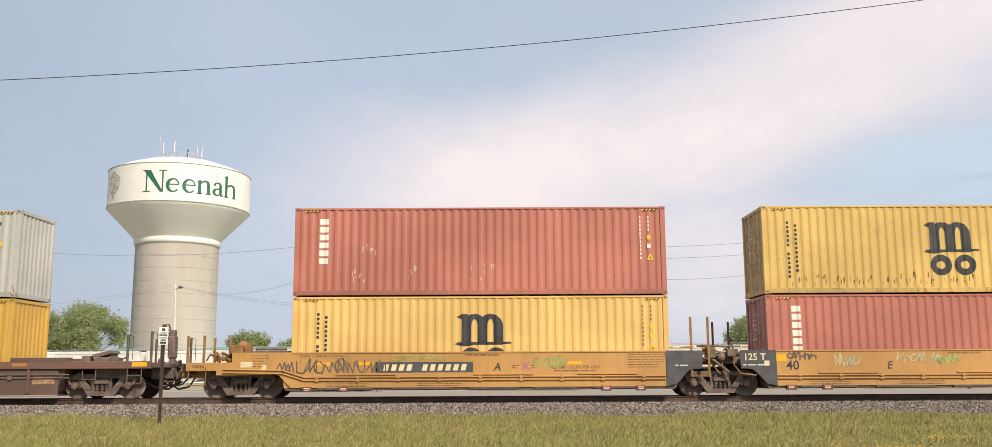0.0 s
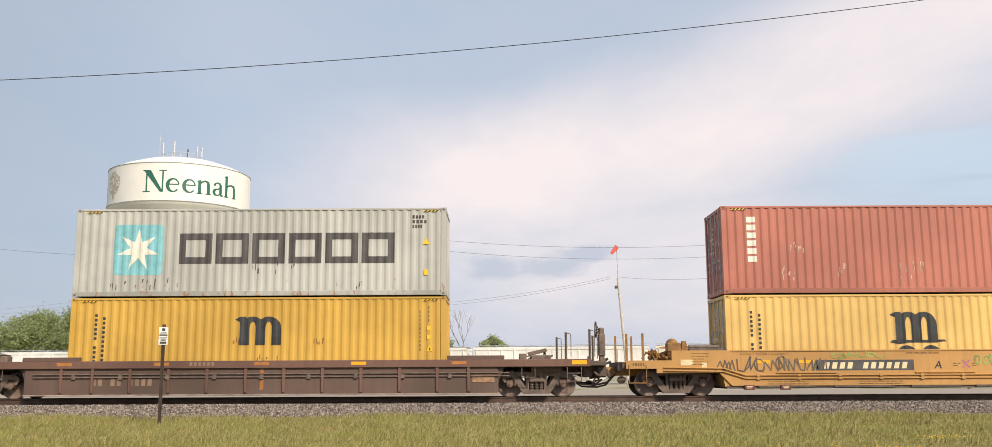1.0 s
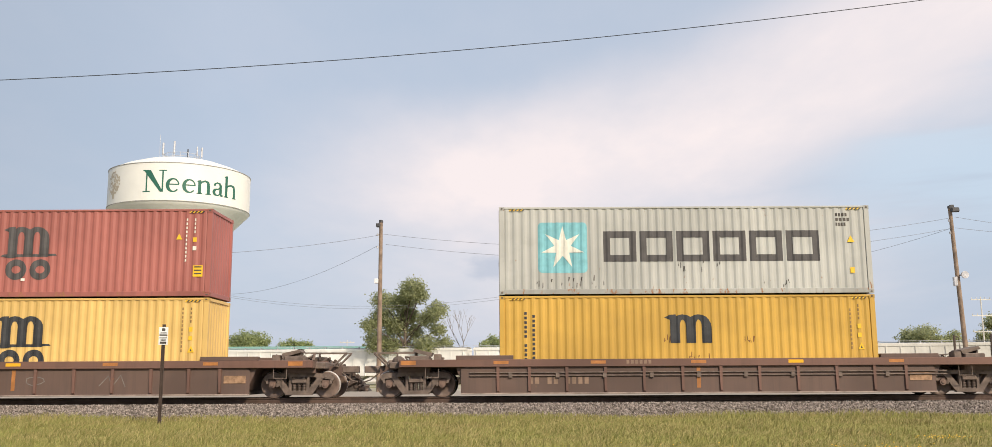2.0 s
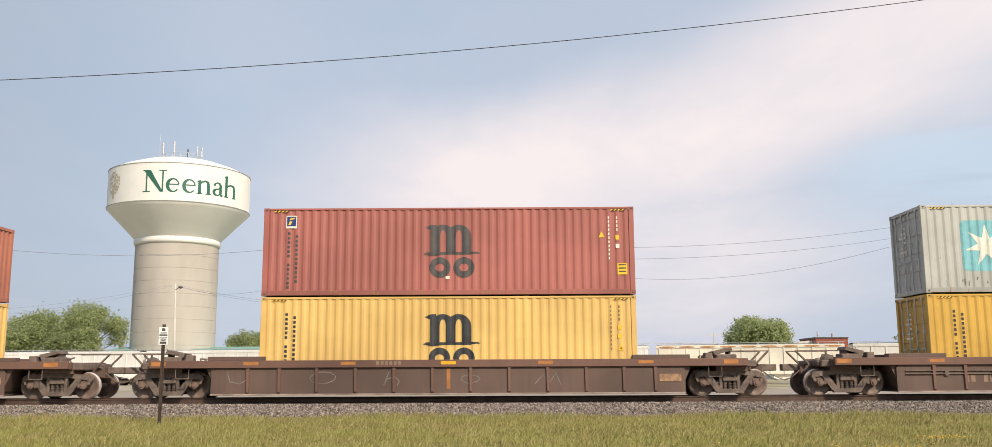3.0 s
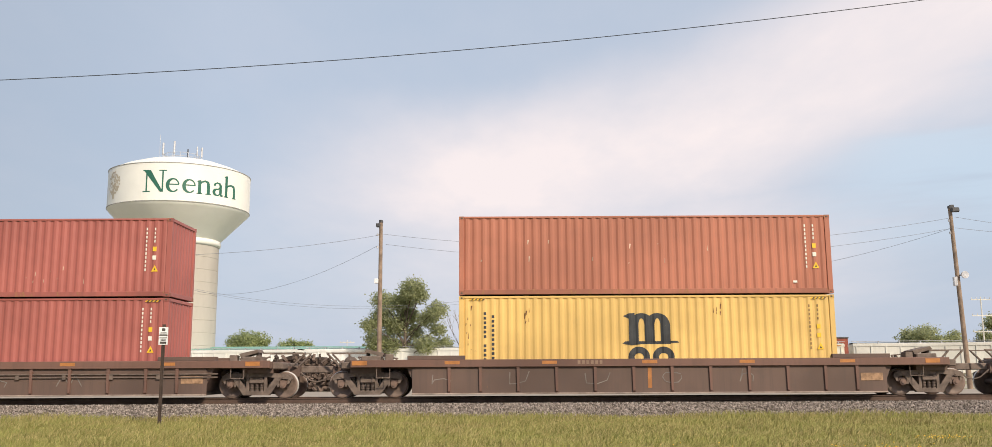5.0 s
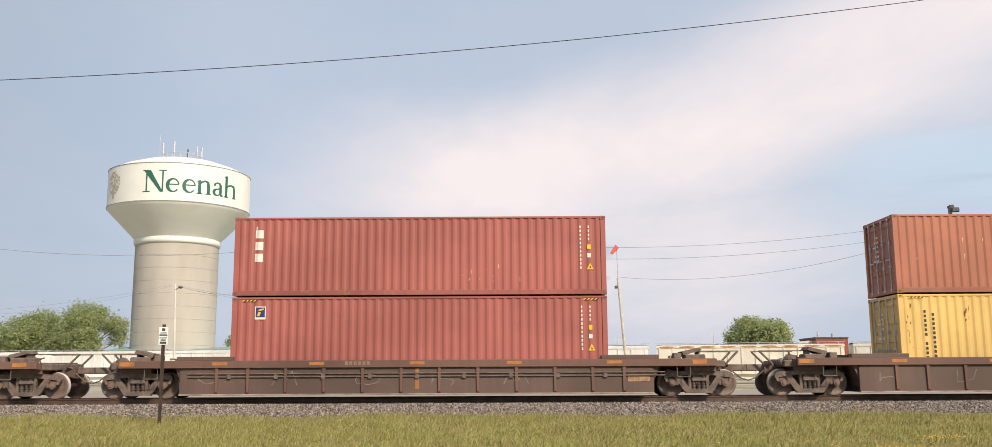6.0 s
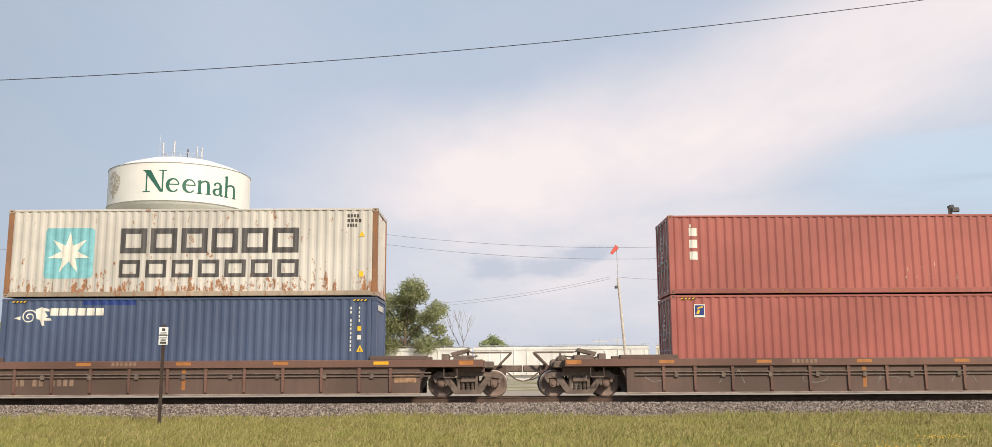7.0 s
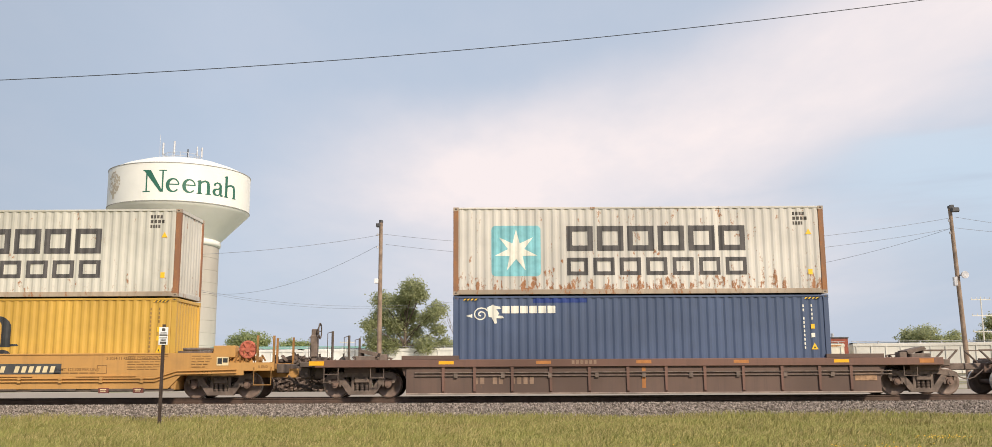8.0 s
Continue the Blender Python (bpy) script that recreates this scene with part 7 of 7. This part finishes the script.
def make_yard_posts():
    p = tagged(new("lamp_pole"), "slim grey yard pole with a small lamp", "lamp pole")
    p.location = (-34.6, 100.0, 0.4)
    bm = bmesh.new()
    rod(bm, (0.25, 0, -0.3), (-0.1, 0, 10.9), 0.15, 8, 0.10)
    part("shaft", bm, M["hopper_grey"], p)
    bm = bmesh.new()
    rod(bm, (-0.1, 0, 10.2), (0.5, -0.3, 10.5), 0.05, 6)
    ball(bm, (0.6, -0.35, 10.45), 0.2, (1.4, 1, 0.7), 8, 6)
    part("lamp", bm, M["car_grey"], p)
    p = tagged(new("windsock_pole"), "leaning timber pole with an orange windsock", "windsock")
    p.location = (10.75, 80.0, 0.4)
    bm = bmesh.new()
    rod(bm, (0.26, 0, -0.3), (-0.45, 0, 9.2), 0.14, 8, 0.09)
    part("shaft", bm, M["pale_wood"], p)
    bm = bmesh.new()
    rod(bm, (-0.42, 0, 8.8), (-0.48, 0, 12.0), 0.035, 6)
    part("mast", bm, M["antenna"], p)
    bm = bmesh.new()
    n = 12
    axis0, axis1 = Vector((-0.45, -0.1, 11.95)), Vector((-0.98, -0.22, 11.3))
    rings = []
    for i in range(5):
        t = i / 4
        c = axis0.lerp(axis1, t)
        r = 0.22 - 0.10 * t
        rings.append([bm.verts.new(c + Vector((r * math.cos(2 * math.pi * k / n) * 0.75, r * math.cos(2 * math.pi * k / n) * 0.1 + r * math.sin(2 * math.pi * k / n), r * math.cos(2 * math.pi * k / n) * -0.6))) for k in range(n)])
    for a, b in zip(rings, rings[1:]):
        for k in range(n):
            bm.faces.new((a[k], a[(k + 1) % n], b[(k + 1) % n], b[k]))
    part("windsock", bm, M["orange"], p, "drooping orange cloth windsock", True)
    bm = bmesh.new()
    box(bm, -0.75, -0.5, -0.3, -0.05, 8.3, 8.55, 0.04)
    part("lamp", bm, M["car_grey"], p)
    for x, y, h, arms in ((78.5, 152.0, 13.2, 3), (47.0, 205.0, 9.8, 2), (-33.0, 205.0, 8.6, 3), (21.6, 200.0, 8.4, 1), (25.4, 200.0, 8.7, 2), (58.0, 210.0, 13.5, 2)):
        p = tagged(new("distant_pole"), "thin grey distant power pole with cross-arms", "utility pole", "distant power poles")
        p.location = (x, y, 0.4)
        bm = bmesh.new()
        rod(bm, (0, 0, -0.3), (0, 0, h), 0.14, 6, 0.09)
        part("shaft", bm, M["hopper_grey"], p)
        for k in range(arms):
            bm = bmesh.new()
            z = h - 0.5 - k * 2.6
            box(bm, -1.6, 1.6, -0.06, 0.06, z - 0.07, z + 0.07)
            for q in (-1.5, -0.7, 0.7, 1.5):
                rod(bm, (q, 0, z), (q, 0, z + 0.35), 0.06, 5)
            part("cross_arm", bm, M["hopper_grey"], p)


M["pale_wood"] = plain("pale_weathered_timber", (0.52, 0.47, 0.41), 0.9, var=0.2)
make_yard_posts()


def hang(name, label, a, mid, b, r=0.011, mat="wire_grey", steps=28):
    """A cable in a parabola through three points."""
    a, mid, b = Vector(a), Vector(mid), Vector(b)
    tm = (mid.x - a.x) / (b.x - a.x)
    bend = (mid.z - a.z - (b.z - a.z) * tm) / (tm * (tm - 1))
    pts = []
    for i in range(steps + 1):
        t = i / steps
        p = a.lerp(b, t)
        p.z += bend * t * (t - 1)
        pts.append(p)
    return cable(name, label, pts, r, M[mat], 0.0, 1)


WIRES = (
    ((-38.99, 60, 10.61), (-28.18, 60, 9.35), (-7.8, 60, 10.45)),
    ((-7.43, 60, 10.53), (7.1, 60, 9.58), (29.5, 60, 11.41)),
    ((-7.26, 60, 9.86), (6.26, 60, 8.84), (29.44, 60, 10.71)),
    ((10.49, 80, 9.69), (18.74, 72, 8.87), (29.44, 60, 10.71)),
    ((-34.48, 100, 11.09), (-22.07, 84, 8.61), (-7.79, 60, 9.78)),
    ((-34.49, 100, 11.16), (-14.16, 92, 8.11), (9.73, 80, 9.75)),
    ((-34.48, 100, 11.03), (-14.16, 92, 7.86), (9.73, 80, 9.58)),
    ((-63.55, 95, 8.13), (-47.83, 97, 8.84), (-35.03, 100, 11.16)),
    ((-63.49, 95, 7.61), (-47.79, 97, 8.38), (-35.02, 100, 11.03)),
    ((29.79, 60, 11.46), (32.15, 60, 11.07), (45.6, 60, 9.63)),
    ((29.73, 60, 10.75), (32.09, 60, 10.48), (45.55, 60, 9.21)),
)
for a, b, c in WIRES:
    hang("power_line", "thin grey power line strung between poles", a, b, c)


hang("overhead_cable", "thin black cable strung high over the grass", (-26.0, 22, 8.52), (-0.02, 22, 9.459), (26.0, 22, 13.10), 0.0095, "wire", 40)


def make_line_poles():
    """Plain poles that carry the cables beyond the sides of the view."""
    for x, y, h in ((-26.0, 22.0, 8.7), (26.0, 22.0, 13.3), (-63.5, 95.0, 8.4)):
        p = tagged(new("utility_pole"), "plain weathered timber pole that carries a cable", "utility pole", "cable poles")
        p.location = (x, y, 0.0)
        bm = bmesh.new()
        rod(bm, (0, 0, -0.3), (0, 0, h), 0.15, 10, 0.11)
        part("shaft", bm, M["wood"], p)


make_line_poles()


# ---- flowers ----
def make_flowers():
    rng = np.random.default_rng(8)
    spots = [(-4.4, 17.4, 0.9, 70), (-2.0, 17.3, 0.7, 40), (9.3, 20.0, 0.6, 60), (7.2, 17.6, 1.0, 40), (3.0, 17.5, 1.5, 25), (-6.5, 17.8, 0.8, 25), (10.8, 17.9, 0.9, 25)]
    pts = np.concatenate([np.stack([rng.normal(x, s * 0.6, n), rng.normal(y, s * 0.35, n)], 1) for x, y, s, n in spots])
    n = len(pts)
    z = np.interp(pts[:, 1], [14, 27], [0.0, 0.12]) + rng.uniform(0.09, 0.14, n)
    base = np.array([(1, 0, 0), (-1, 0, 0), (0, 1, 0), (0, -1, 0), (0, 0, 0.6), (0, 0, -0.6)], float) * 0.017
    tris = np.array([(0, 2, 4), (2, 1, 4), (1, 3, 4), (3, 0, 4), (2, 0, 5), (1, 2, 5), (3, 1, 5), (0, 3, 5)])
    v = base[None] + np.stack([pts[:, 0], pts[:, 1], z], 1)[:, None]
    f = (tris[None] + 6 * np.arange(n)[:, None, None]).reshape(-1, 3)
    tagged(mesh_part("wild_flowers", from_arrays("wild_flowers", v.reshape(-1, 3), f), M["sign_yellow"]), "tiny yellow wild flowers scattered in the grass", "flowers", kind="stuff")


make_flowers()


make_ties()
make_ballast_stones()
make_grass()


# ---- what moves ----
def rolled(t):
    ts, ss = zip(*ROLLED)
    return float(np.interp(t, ts, ss))


def motions():
    for ob, u in CARS:
        walk(ob, [(t, pose(u + s, TRACK_Y, RAIL)) for t, s in ROLLED])
    for ob, u, z in LOADS:
        walk(ob, [(t, pose(u + s, TRACK_Y, RAIL + z)) for t, s in ROLLED])
    for w, x in WHEELS:
        walk(w, [(k / FPS, pose(x, 0, WHEEL_R, 0, math.degrees(rolled(k / FPS) / WHEEL_R) % 360.0, 0)) for k in range(8 * FPS + 1)])


motions()
